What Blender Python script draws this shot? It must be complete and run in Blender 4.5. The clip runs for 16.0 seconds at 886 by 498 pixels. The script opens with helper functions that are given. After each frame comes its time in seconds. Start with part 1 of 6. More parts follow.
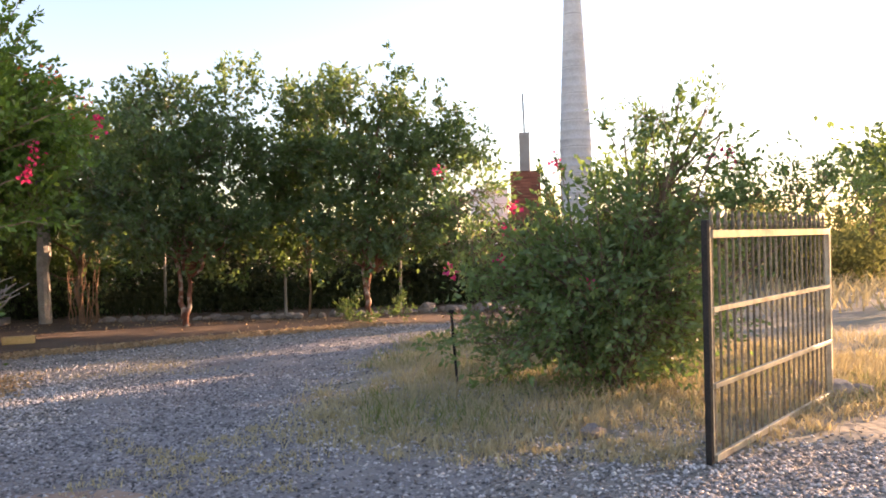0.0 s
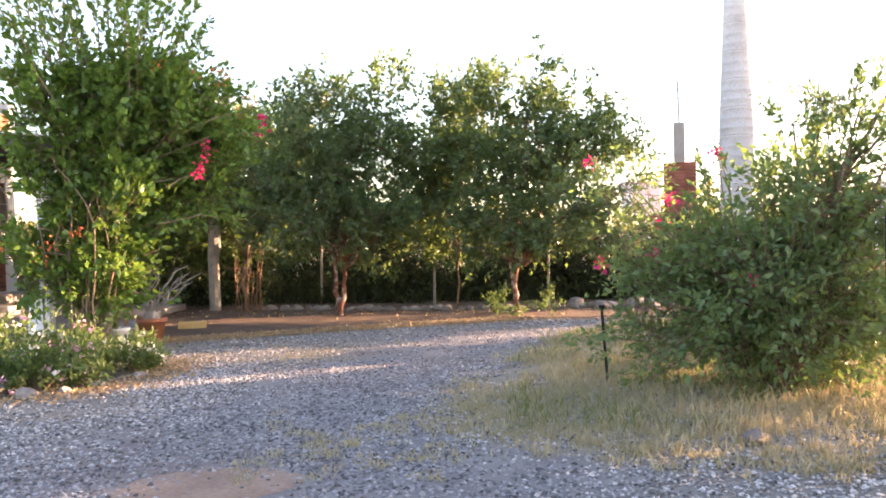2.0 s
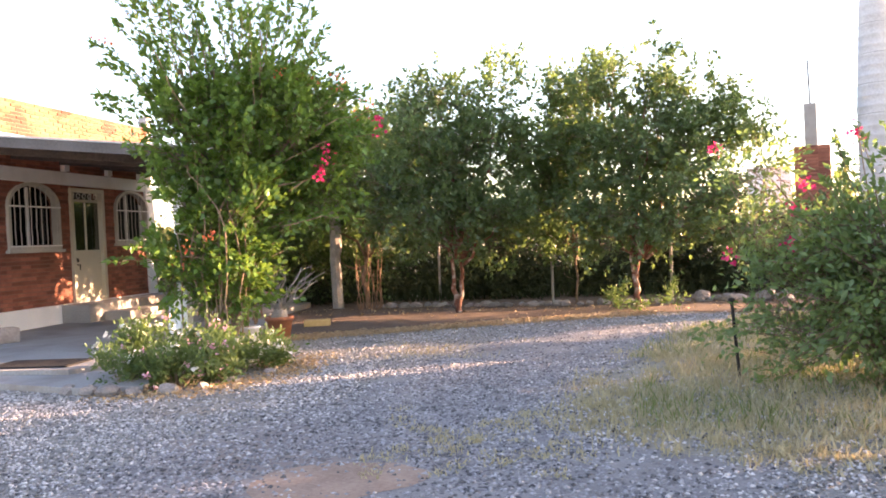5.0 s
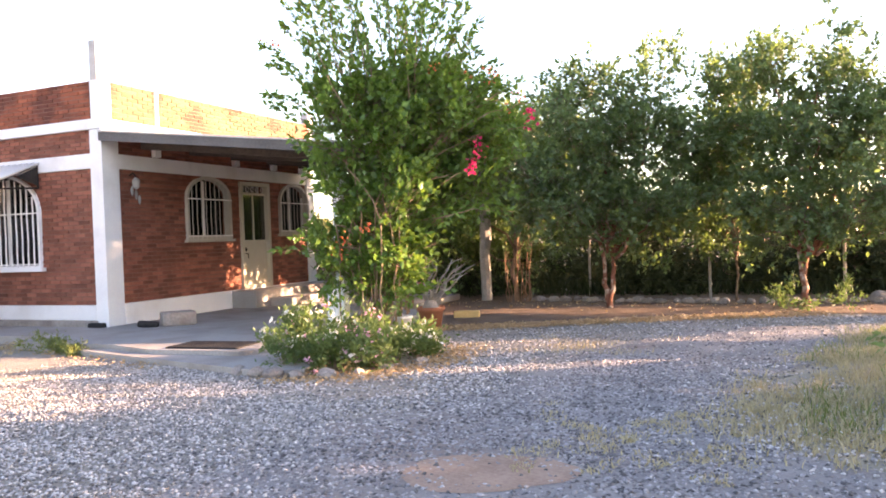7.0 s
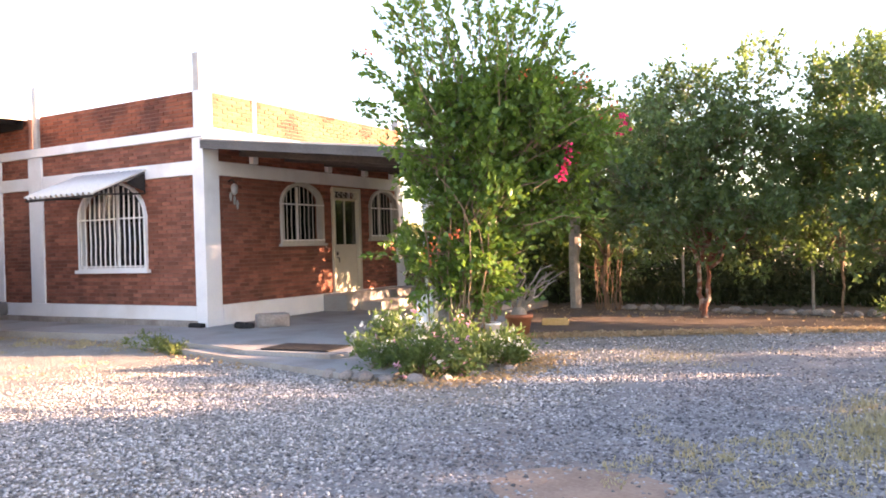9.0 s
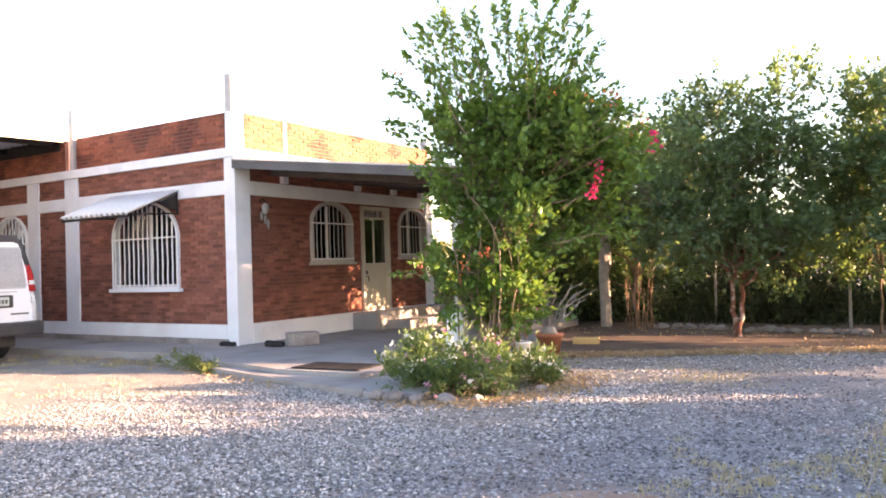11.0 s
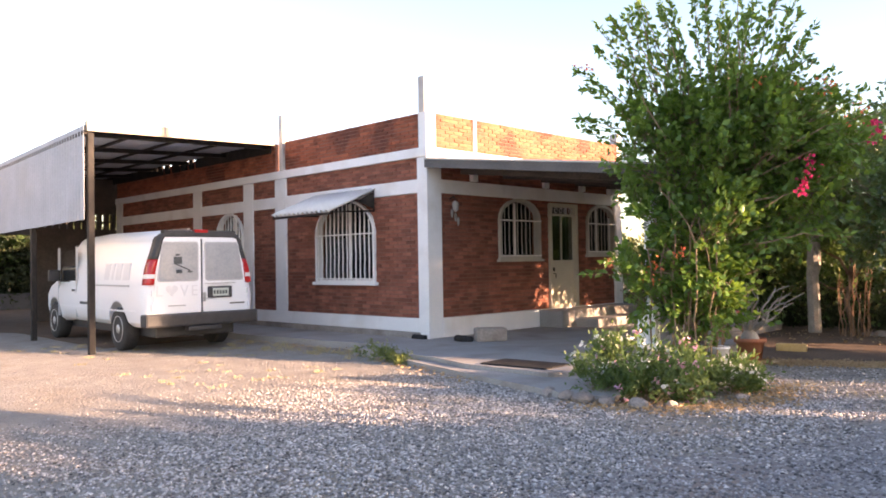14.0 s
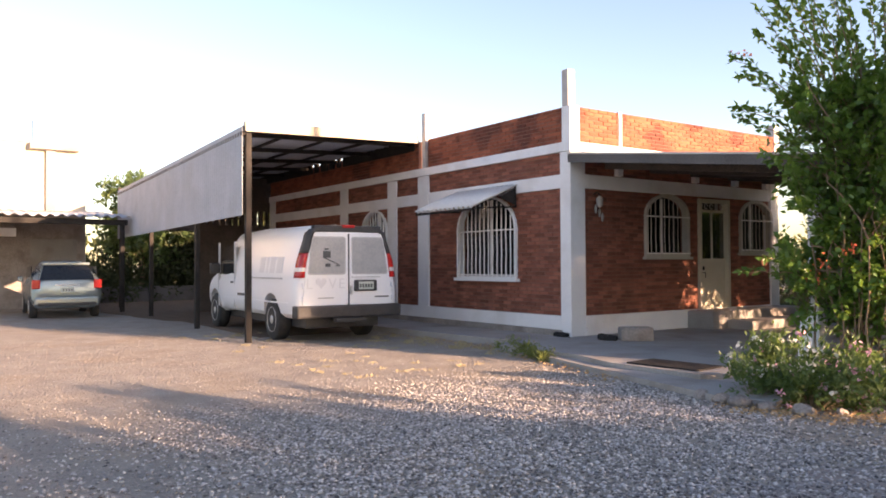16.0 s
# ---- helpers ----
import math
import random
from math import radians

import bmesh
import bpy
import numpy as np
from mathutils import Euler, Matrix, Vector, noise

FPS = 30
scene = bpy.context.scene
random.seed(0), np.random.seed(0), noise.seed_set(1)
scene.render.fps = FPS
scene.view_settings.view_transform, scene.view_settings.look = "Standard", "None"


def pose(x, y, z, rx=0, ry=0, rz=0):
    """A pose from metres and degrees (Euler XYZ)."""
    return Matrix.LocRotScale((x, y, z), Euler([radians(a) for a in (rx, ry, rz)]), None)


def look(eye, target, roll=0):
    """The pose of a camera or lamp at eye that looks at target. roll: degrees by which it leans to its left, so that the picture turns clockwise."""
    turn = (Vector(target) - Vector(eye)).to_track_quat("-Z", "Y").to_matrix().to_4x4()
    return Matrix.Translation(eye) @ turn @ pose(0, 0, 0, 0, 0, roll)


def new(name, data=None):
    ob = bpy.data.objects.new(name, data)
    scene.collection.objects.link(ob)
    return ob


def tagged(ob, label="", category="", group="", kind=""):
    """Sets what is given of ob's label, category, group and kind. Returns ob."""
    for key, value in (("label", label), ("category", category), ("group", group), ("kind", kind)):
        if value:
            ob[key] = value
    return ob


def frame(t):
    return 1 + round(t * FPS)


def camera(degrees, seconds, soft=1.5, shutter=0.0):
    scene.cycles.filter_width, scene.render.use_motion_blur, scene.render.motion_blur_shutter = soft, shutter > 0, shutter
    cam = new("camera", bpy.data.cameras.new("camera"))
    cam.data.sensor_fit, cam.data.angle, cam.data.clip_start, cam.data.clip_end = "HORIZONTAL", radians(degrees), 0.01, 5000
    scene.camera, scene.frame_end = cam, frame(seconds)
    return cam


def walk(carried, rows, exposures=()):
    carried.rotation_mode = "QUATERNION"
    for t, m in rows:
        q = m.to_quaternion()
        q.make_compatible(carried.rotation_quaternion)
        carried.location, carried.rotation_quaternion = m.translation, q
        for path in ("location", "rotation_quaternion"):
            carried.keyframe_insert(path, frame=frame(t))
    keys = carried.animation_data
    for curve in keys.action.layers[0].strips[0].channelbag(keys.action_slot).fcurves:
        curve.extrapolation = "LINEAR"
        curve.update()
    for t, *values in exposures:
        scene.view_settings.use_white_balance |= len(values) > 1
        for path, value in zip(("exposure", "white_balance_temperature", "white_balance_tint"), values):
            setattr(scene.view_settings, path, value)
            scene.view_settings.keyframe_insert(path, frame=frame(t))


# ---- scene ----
cam = camera(59.50, 16.0, 1.75)
PATH = [
    (0.0, pose(0.104, -0.09, 1.379, 89.473, 1.451, -7.458)),
    (0.5, pose(0.099, -0.076, 1.376, 89.301, 1.736, -4.46)),
    (1.0, pose(0.095, -0.064, 1.369, 89.146, 1.675, -1.605)),
    (1.5, pose(0.095, -0.054, 1.361, 89.191, 1.439, 1.32)),
    (2.0, pose(0.091, -0.033, 1.366, 89.3, 1.184, 3.386)),
    (2.5, pose(0.093, -0.032, 1.363, 89.512, 1.317, 4.948)),
    (3.0, pose(0.099, -0.002, 1.359, 89.607, 1.601, 5.936)),
    (5.5, pose(0.053, 0.001, 1.363, 89.127, 2.192, 14.566)),
    (6.0, pose(0.042, -0.003, 1.359, 89.115, 1.543, 17.619)),
    (6.5, pose(0.032, -0.005, 1.368, 89.129, 1.883, 20.144)),
    (7.0, pose(0.028, -0.005, 1.371, 89.193, 2.125, 22.784)),
    (7.5, pose(0.024, 0.01, 1.373, 89.349, 2.331, 24.904)),
    (8.0, pose(0.017, 0.014, 1.391, 89.367, 1.988, 26.831)),
    (8.5, pose(0.01, 0.012, 1.403, 89.444, 1.777, 28.177)),
    (9.0, pose(0.0, 0.0, 1.4, 89.73, 1.615, 29.218)),
    (11.5, pose(-0.04, 0.002, 1.41, 91.354, 1.761, 31.869)),
    (12.0, pose(-0.05, -0.005, 1.401, 91.432, 1.812, 32.814)),
    (12.5, pose(-0.056, -0.004, 1.398, 91.345, 2.022, 34.606)),
    (13.0, pose(-0.055, -0.006, 1.413, 91.094, 1.718, 38.161)),
    (13.5, pose(-0.061, -0.032, 1.423, 91.085, 1.697, 41.969)),
    (14.0, pose(-0.079, -0.035, 1.455, 91.057, 0.945, 44.825)),
    (14.5, pose(-0.106, -0.026, 1.438, 91.044, 0.601, 47.265)),
    (15.0, pose(-0.138, -0.03, 1.413, 91.169, 0.756, 49.901)),
    (15.5, pose(-0.176, -0.032, 1.403, 91.214, 0.63, 52.182)),
    (16.0, pose(-0.189, -0.048, 1.398, 91.116, 0.309, 54.927)),
]
walk(cam, PATH, exposures=[(0.0, 2.25, 6980, 30), (0.6, 2.56, 6980, 30), (1.5, 2.9, 6970, 30), (3.0, 2.95, 6950, 30), (5.5, 3.05, 6930, 31), (9.0, 3.07, 6870, 30), (12.5, 2.83, 6800, 29), (14.5, 2.34, 6720, 28), (16.0, 1.96, 6720, 28)])

# ---- light: low sun from beyond the gate, clear sky ----
SUN_AZ, SUN_EL = 70.0, 11.0
world = bpy.data.worlds.new("sky")
scene.world = world
world.use_nodes = True
wn = world.node_tree.nodes
sky = wn.new("ShaderNodeTexSky")
sky.sky_type = "NISHITA"
sky.sun_disc = False
sky.sun_elevation = radians(SUN_EL)
sky.sun_rotation = radians(SUN_AZ)
sky.dust_density = 0.7
sky.air_density = 1.0
world.node_tree.links.new(sky.outputs["Color"], wn["Background"].inputs["Color"])
wn["Background"].inputs["Strength"].default_value = 0.10
sun = new("sun", bpy.data.lights.new("sun", "SUN"))
sun.data.energy = 5.0
sun.data.angle = radians(0.6)
sun.data.color = (1.0, 0.70, 0.42)
sa, se = radians(SUN_AZ), radians(SUN_EL)
SUN_DIR = Vector((math.sin(sa) * math.cos(se), math.cos(sa) * math.cos(se), math.sin(se)))
sun.matrix_world = look(SUN_DIR * 60, (0, 0, 0))


# ---- materials ----
def material(name, a, b, scale=6.0, rough=0.8, bump=0.2, fine=60.0, metal=0.0, island=0.0, objects=0.0,
             spec=0.5, stain=None, stain_scale=0.8, stain_amount=0.5, bump_dist=0.01, shared=False):
    """Two-scale colour variation, fine relief; island / objects: how far pieces differ in lightness;
    shared: stains run on from piece to piece."""
    m = bpy.data.materials.new(name)
    m.use_nodes = True
    nt = m.node_tree
    n, l = nt.nodes, nt.links
    p = n["Principled BSDF"]
    tc = n.new("ShaderNodeTexCoord")
    n1 = n.new("ShaderNodeTexNoise")
    n1.inputs["Scale"].default_value = scale
    n1.inputs["Detail"].default_value = 5
    n2 = n.new("ShaderNodeTexNoise")
    n2.inputs["Scale"].default_value = fine
    n2.inputs["Detail"].default_value = 4
    l.new(tc.outputs["Object"], n1.inputs["Vector"])
    l.new(tc.outputs["Object"], n2.inputs["Vector"])
    add = n.new("ShaderNodeMath")
    add.operation = "ADD"
    l.new(n1.outputs["Fac"], add.inputs[0])
    l.new(n2.outputs["Fac"], add.inputs[1])
    mr = n.new("ShaderNodeMapRange")
    mr.inputs["From Min"].default_value, mr.inputs["From Max"].default_value = 0.75, 1.25
    l.new(add.outputs[0], mr.inputs["Value"])
    mix = n.new("ShaderNodeMix")
    mix.data_type = "RGBA"
    mix.inputs["A"].default_value = (*a, 1)
    mix.inputs["B"].default_value = (*b, 1)
    l.new(mr.outputs["Result"], mix.inputs["Factor"])
    col = mix.outputs["Result"]
    if stain:
        n3 = n.new("ShaderNodeTexNoise")
        n3.inputs["Scale"].default_value = stain_scale
        n3.inputs["Detail"].default_value = 6
        l.new(n.new("ShaderNodeNewGeometry").outputs["Position"] if shared else tc.outputs["Object"], n3.inputs["Vector"])
        r3 = n.new("ShaderNodeMapRange")
        r3.inputs["From Min"].default_value, r3.inputs["From Max"].default_value = (0.51, 0.60) if shared else (0.5, 0.68)
        r3.inputs["To Max"].default_value = stain_amount
        l.new(n3.outputs["Fac"], r3.inputs["Value"])
        mx = n.new("ShaderNodeMix")
        mx.data_type = "RGBA"
        mx.inputs["B"].default_value = (*stain, 1)
        l.new(r3.outputs["Result"], mx.inputs["Factor"])
        l.new(col, mx.inputs["A"])
        col = mx.outputs["Result"]
    if island or objects:
        if island:
            src = n.new("ShaderNodeNewGeometry").outputs["Random Per Island"]
        else:
            src = n.new("ShaderNodeObjectInfo").outputs["Random"]
        k = island or objects
        r4 = n.new("ShaderNodeMapRange")
        r4.inputs["To Min"].default_value, r4.inputs["To Max"].default_value = 1 - k, 1 + k
        l.new(src, r4.inputs["Value"])
        hs = n.new("ShaderNodeHueSaturation")
        l.new(r4.outputs["Result"], hs.inputs["Value"])
        l.new(col, hs.inputs["Color"])
        col = hs.outputs["Color"]
    l.new(col, p.inputs["Base Color"])
    p.inputs["Roughness"].default_value = rough
    p.inputs["Metallic"].default_value = metal
    p.inputs["Specular IOR Level"].default_value = spec
    if bump:
        bp = n.new("ShaderNodeBump")
        bp.inputs["Strength"].default_value = bump
        bp.inputs["Distance"].default_value = bump_dist
        l.new(add.outputs[0], bp.inputs["Height"])
        l.new(bp.outputs["Normal"], p.inputs["Normal"])
    return m


def leaf_material(name, a, b, back, rough=0.45, glow=0.45, spec=0.4):
    """Leaves: light shines through them; each leaf differs."""
    m = bpy.data.materials.new(name)
    m.use_nodes = True
    nt = m.node_tree
    n, l = nt.nodes, nt.links
    p = n["Principled BSDF"]
    rnd = n.new("ShaderNodeNewGeometry").outputs["Random Per Island"]
    mix = n.new("ShaderNodeMix")
    mix.data_type = "RGBA"
    mix.inputs["A"].default_value = (*a, 1)
    mix.inputs["B"].default_value = (*b, 1)
    l.new(rnd, mix.inputs["Factor"])
    l.new(mix.outputs["Result"], p.inputs["Base Color"])
    p.inputs["Roughness"].default_value = rough
    p.inputs["Specular IOR Level"].default_value = spec
    t = n.new("ShaderNodeBsdfTranslucent")
    t.inputs["Color"].default_value = (*back, 1)
    ms = n.new("ShaderNodeMixShader")
    ms.inputs["Fac"].default_value = glow
    l.new(p.outputs["BSDF"], ms.inputs[1])
    l.new(t.outputs["BSDF"], ms.inputs[2])
    l.new(ms.outputs["Shader"], n["Material Output"].inputs["Surface"])
    return m


def glass(name, tint=(0.9, 0.95, 0.95), rough=0.02):
    m = bpy.data.materials.new(name)
    m.use_nodes = True
    p = m.node_tree.nodes["Principled BSDF"]
    p.inputs["Base Color"].default_value = (*tint, 1)
    p.inputs["Roughness"].default_value = rough
    p.inputs["Transmission Weight"].default_value = 1.0
    p.inputs["IOR"].default_value = 1.2
    p.inputs["Specular IOR Level"].default_value = 0.3
    return m


M_GROUND = material("dry_field", (0.24, 0.205, 0.155), (0.36, 0.315, 0.24), 0.6, 0.95, 0.5, 9.0, bump_dist=0.05,
                    stain=(0.22, 0.20, 0.10), stain_scale=0.5, stain_amount=0.5)
M_YARD = material("gravel_bed", (0.295, 0.268, 0.236), (0.415, 0.378, 0.328), 2.0, 0.95, 1.0, 30.0, bump_dist=0.09,
                  stain=(0.34, 0.275, 0.20), stain_scale=0.55, stain_amount=0.6)
M_STONE = material("gravel_stone", (0.36, 0.338, 0.322), (0.47, 0.44, 0.415), 3.0, 0.95, 0.0, 90.0, island=0.65, spec=0.08)
M_STONE_BLUE = material("dark_gravel_stone", (0.225, 0.213, 0.214), (0.325, 0.307, 0.303), 3.0, 0.95, 0.0, 90.0, island=0.65, spec=0.08)
M_YARD_BLUE = material("dark_gravel_bed", (0.205, 0.19, 0.18), (0.305, 0.281, 0.258), 2.0, 0.95, 0.9, 45.0, bump_dist=0.02,
                       stain=(0.26, 0.18, 0.135), stain_scale=0.55, stain_amount=0.7)
M_DIRT = material("bare_earth", (0.26, 0.17, 0.12), (0.36, 0.25, 0.18), 3.0, 0.95, 0.4, 40.0, bump_dist=0.015)
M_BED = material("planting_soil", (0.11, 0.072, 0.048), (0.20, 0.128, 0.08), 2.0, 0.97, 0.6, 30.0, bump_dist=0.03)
M_BRICK = material("fired_brick", (0.215, 0.074, 0.048), (0.31, 0.118, 0.075), 4.0, 0.9, 0.35, 70.0, island=0.34,
                   stain=(0.15, 0.065, 0.045), stain_scale=1.1, stain_amount=0.55, bump_dist=0.004)
M_BRICK_ONE = material("fired_brick_single", (0.225, 0.080, 0.05), (0.32, 0.125, 0.078), 5.0, 0.9, 0.35, 70.0, objects=0.27,
                       stain=(0.17, 0.075, 0.05), stain_scale=2.2, stain_amount=0.5, bump_dist=0.004)
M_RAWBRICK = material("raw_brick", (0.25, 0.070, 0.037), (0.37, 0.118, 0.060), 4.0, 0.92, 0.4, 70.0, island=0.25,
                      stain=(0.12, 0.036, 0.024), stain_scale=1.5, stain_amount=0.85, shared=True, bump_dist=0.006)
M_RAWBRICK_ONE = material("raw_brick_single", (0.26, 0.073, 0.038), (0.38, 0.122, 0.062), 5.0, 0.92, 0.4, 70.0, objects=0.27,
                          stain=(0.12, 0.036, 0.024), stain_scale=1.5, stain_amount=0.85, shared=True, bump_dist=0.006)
M_BARECONC = material("bare_whitish_concrete", (0.42, 0.41, 0.40), (0.55, 0.54, 0.53), 4.0, 0.9, 0.4, 40.0,
                      stain=(0.30, 0.28, 0.26), stain_scale=3.0, stain_amount=0.5, bump_dist=0.01)
M_MORTAR = material("mortar", (0.175, 0.080, 0.056), (0.26, 0.135, 0.096), 5.0, 0.95, 0.4, 50.0)
M_WHITE = material("white_limewash", (0.80, 0.81, 0.82), (0.88, 0.88, 0.88), 2.0, 0.85, 0.15, 40.0,
                   stain=(0.62, 0.60, 0.57), stain_scale=1.4, stain_amount=0.45, bump_dist=0.004)
M_CONC = material("concrete", (0.28, 0.262, 0.245), (0.37, 0.35, 0.328), 1.5, 0.9, 0.25, 40.0,
                  stain=(0.20, 0.165, 0.14), stain_scale=1.1, stain_amount=0.65, bump_dist=0.006)
M_PLINTH = material("plinth_mortar", (0.25, 0.22, 0.20), (0.38, 0.34, 0.31), 2.5, 0.95, 0.5, 25.0, bump_dist=0.015,
                    stain=(0.17, 0.14, 0.13), stain_scale=2.0, stain_amount=0.7)
M_CREAM = material("cream_door_paint", (0.50, 0.46, 0.36), (0.58, 0.54, 0.43), 3.0, 0.5, 0.05, 40.0)
M_DULLFRAME = material("dull_window_paint", (0.44, 0.41, 0.36), (0.54, 0.51, 0.45), 5.0, 0.6, 0.1, 60.0)
M_GRILLE = material("white_iron_paint", (0.80, 0.79, 0.76), (0.86, 0.85, 0.82), 8.0, 0.45, 0.1, 60.0,
                    stain=(0.35, 0.26, 0.2), stain_scale=5.0, stain_amount=0.25)
M_STEEL = material("dark_steel", (0.016, 0.015, 0.015), (0.036, 0.032, 0.029), 6.0, 0.7, 0.15, 60.0, metal=0.0, spec=0.2,
                   stain=(0.055, 0.045, 0.04), stain_scale=4.0, stain_amount=0.4)
M_GALV = material("galvanised_sheet", (0.36, 0.395, 0.45), (0.46, 0.495, 0.55), 1.5, 0.6, 0.05, 25.0, metal=0.0,
                  stain=(0.33, 0.33, 0.34), stain_scale=0.9, stain_amount=0.35)
# brown for roof undersides; also puts carport shade into wall and end sheet
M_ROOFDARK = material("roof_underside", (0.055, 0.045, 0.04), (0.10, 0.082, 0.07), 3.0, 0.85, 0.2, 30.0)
M_FASCIA = material("grey_fascia", (0.085, 0.08, 0.078), (0.13, 0.122, 0.118), 2.0, 0.75, 0.15, 30.0)
M_ROOFTOP = material("roof_felt", (0.55, 0.53, 0.50), (0.68, 0.66, 0.62), 2.0, 0.9, 0.2, 30.0)
M_GLASS = glass("window_glass", (0.12, 0.13, 0.13))
# near-black that holds the darkness of the unlit rooms
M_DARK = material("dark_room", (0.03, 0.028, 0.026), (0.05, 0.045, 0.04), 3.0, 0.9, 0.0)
M_WOOD = material("brown_wood", (0.20, 0.11, 0.06), (0.32, 0.19, 0.11), 8.0, 0.7, 0.3, 50.0)
M_OLDWOOD = material("grey_weathered_wood", (0.26, 0.23, 0.20), (0.40, 0.36, 0.32), 6.0, 0.9, 0.4, 40.0)
M_BARK = material("bark", (0.13, 0.09, 0.06), (0.27, 0.19, 0.13), 9.0, 0.95, 0.8, 40.0, bump_dist=0.03)
M_BARKRED = material("peeling_red_bark", (0.16, 0.058, 0.034), (0.26, 0.12, 0.075), 6.0, 0.9, 0.6, 30.0, bump_dist=0.02,
                     stain=(0.62, 0.55, 0.45), stain_scale=7.0, stain_amount=0.9)
M_VINESTEM = material("vine_stem", (0.22, 0.15, 0.09), (0.34, 0.24, 0.15), 8.0, 0.85, 0.4, 40.0)
M_LEAF = leaf_material("orchard_leaf", (0.070, 0.116, 0.052), (0.150, 0.210, 0.088), (0.24, 0.35, 0.08), 0.36, 0.36)
M_LEAF_B = leaf_material("bougainvillea_leaf", (0.054, 0.120, 0.027), (0.140, 0.242, 0.050), (0.28, 0.44, 0.05), 0.36, 0.28)
M_LEAF_S = leaf_material("shrub_leaf", (0.090, 0.150, 0.062), (0.17, 0.245, 0.10), (0.27, 0.40, 0.09), 0.40, 0.36)
M_LEAF_BED = leaf_material("bedding_leaf", (0.065, 0.115, 0.040), (0.125, 0.185, 0.070), (0.19, 0.28, 0.07))
M_SCRUB = leaf_material("scrub_leaf", (0.075, 0.085, 0.035), (0.14, 0.15, 0.06), (0.28, 0.29, 0.09), 0.8, 0.4, 0.15)
# darker copy of the scrub leaf, the thicket's shade put into its colour
M_THICKET = leaf_material("thicket_leaf", (0.046, 0.060, 0.034), (0.095, 0.110, 0.056), (0.11, 0.13, 0.055), 0.9, 0.2, 0.1)
M_AWNING = material("aged_fibre_sheet", (0.64, 0.63, 0.61), (0.76, 0.75, 0.72), 2.0, 0.8, 0.1, 30.0, stain=(0.44, 0.40, 0.36), stain_scale=2.0, stain_amount=0.4)
M_BRACT = leaf_material("magenta_bract", (0.62, 0.03, 0.13), (0.80, 0.07, 0.22), (0.85, 0.06, 0.18), 0.6, 0.4)
M_BRACT_O = leaf_material("coral_bract", (0.75, 0.14, 0.09), (0.85, 0.25, 0.12), (0.9, 0.25, 0.1), 0.6, 0.4)
M_PETAL_W = leaf_material("white_petal", (0.78, 0.78, 0.74), (0.86, 0.84, 0.80), (0.8, 0.8, 0.7), 0.6, 0.3)
M_PETAL_P = leaf_material("pink_petal", (0.72, 0.36, 0.50), (0.82, 0.50, 0.62), (0.8, 0.45, 0.55), 0.6, 0.3)
M_STRAW = leaf_material("dry_grass", (0.38, 0.32, 0.19), (0.56, 0.49, 0.31), (0.5, 0.4, 0.18), 0.7, 0.3)
M_GREENGRASS = leaf_material("green_grass", (0.12, 0.17, 0.05), (0.22, 0.25, 0.08), (0.28, 0.32, 0.08), 0.6, 0.35)
M_LITTER = leaf_material("fallen_leaf", (0.36, 0.235, 0.125), (0.58, 0.42, 0.24), (0.5, 0.34, 0.16), 0.7, 0.2)
M_ROCK = material("field_rock", (0.24, 0.20, 0.18), (0.40, 0.35, 0.31), 4.0, 0.9, 0.6, 30.0, objects=0.3, bump_dist=0.02)
M_TERRACOTTA = material("terracotta", (0.36, 0.13, 0.07), (0.46, 0.19, 0.10), 5.0, 0.85, 0.15, 50.0)
M_PALM = material("palm_trunk", (0.50, 0.49, 0.49), (0.64, 0.63, 0.62), 3.0, 0.9, 0.3, 30.0,
                  stain=(0.36, 0.34, 0.33), stain_scale=2.5, stain_amount=0.4)
M_GATE = material("gate_paint", (0.44, 0.395, 0.30), (0.58, 0.525, 0.41), 9.0, 0.4, 0.15, 60.0, metal=0.45,
                  stain=(0.12, 0.075, 0.05), stain_scale=6.0, stain_amount=0.5)
M_GATEBAR = material("worn_gate_bar", (0.10, 0.08, 0.055), (0.26, 0.21, 0.14), 14.0, 0.5, 0.15, 60.0, metal=0.2, objects=0.4)
M_RUBBER = material("tyre_rubber", (0.025, 0.025, 0.026), (0.05, 0.048, 0.046), 8.0, 0.85, 0.3, 60.0)
M_RIM = material("steel_rim", (0.40, 0.40, 0.40), (0.52, 0.52, 0.51), 6.0, 0.4, 0.0, 40.0, metal=0.7)
M_VAN = material("van_white_paint", (0.82, 0.84, 0.86), (0.86, 0.87, 0.88), 1.0, 0.28, 0.0, 30.0)
M_VANGLASS = material("frosted_van_glass", (0.34, 0.36, 0.37), (0.42, 0.43, 0.44), 3.0, 0.25, 0.0, 30.0)
M_BLACKGLASS = material("dark_car_glass", (0.012, 0.014, 0.015), (0.02, 0.022, 0.024), 3.0, 0.06, 0.0, 30.0)
M_GHOST = material("faded_print", (0.70, 0.72, 0.74), (0.75, 0.76, 0.78), 9.0, 0.4, 0.0)
M_PLASTIC = material("dark_bumper", (0.028, 0.029, 0.031), (0.05, 0.05, 0.052), 6.0, 0.55, 0.1, 60.0)
M_RED = material("tail_lens", (0.45, 0.02, 0.02), (0.55, 0.03, 0.03), 6.0, 0.15, 0.0)
M_LENSWHITE = material("clear_lens", (0.75, 0.72, 0.70), (0.8, 0.78, 0.76), 6.0, 0.15, 0.0)
M_CAR = material("silver_green_paint", (0.22, 0.28, 0.29), (0.28, 0.33, 0.34), 2.0, 0.25, 0.0, 60.0, metal=0.5)
M_PLATE = material("number_plate", (0.45, 0.52, 0.46), (0.55, 0.60, 0.55), 9.0, 0.5, 0.0)
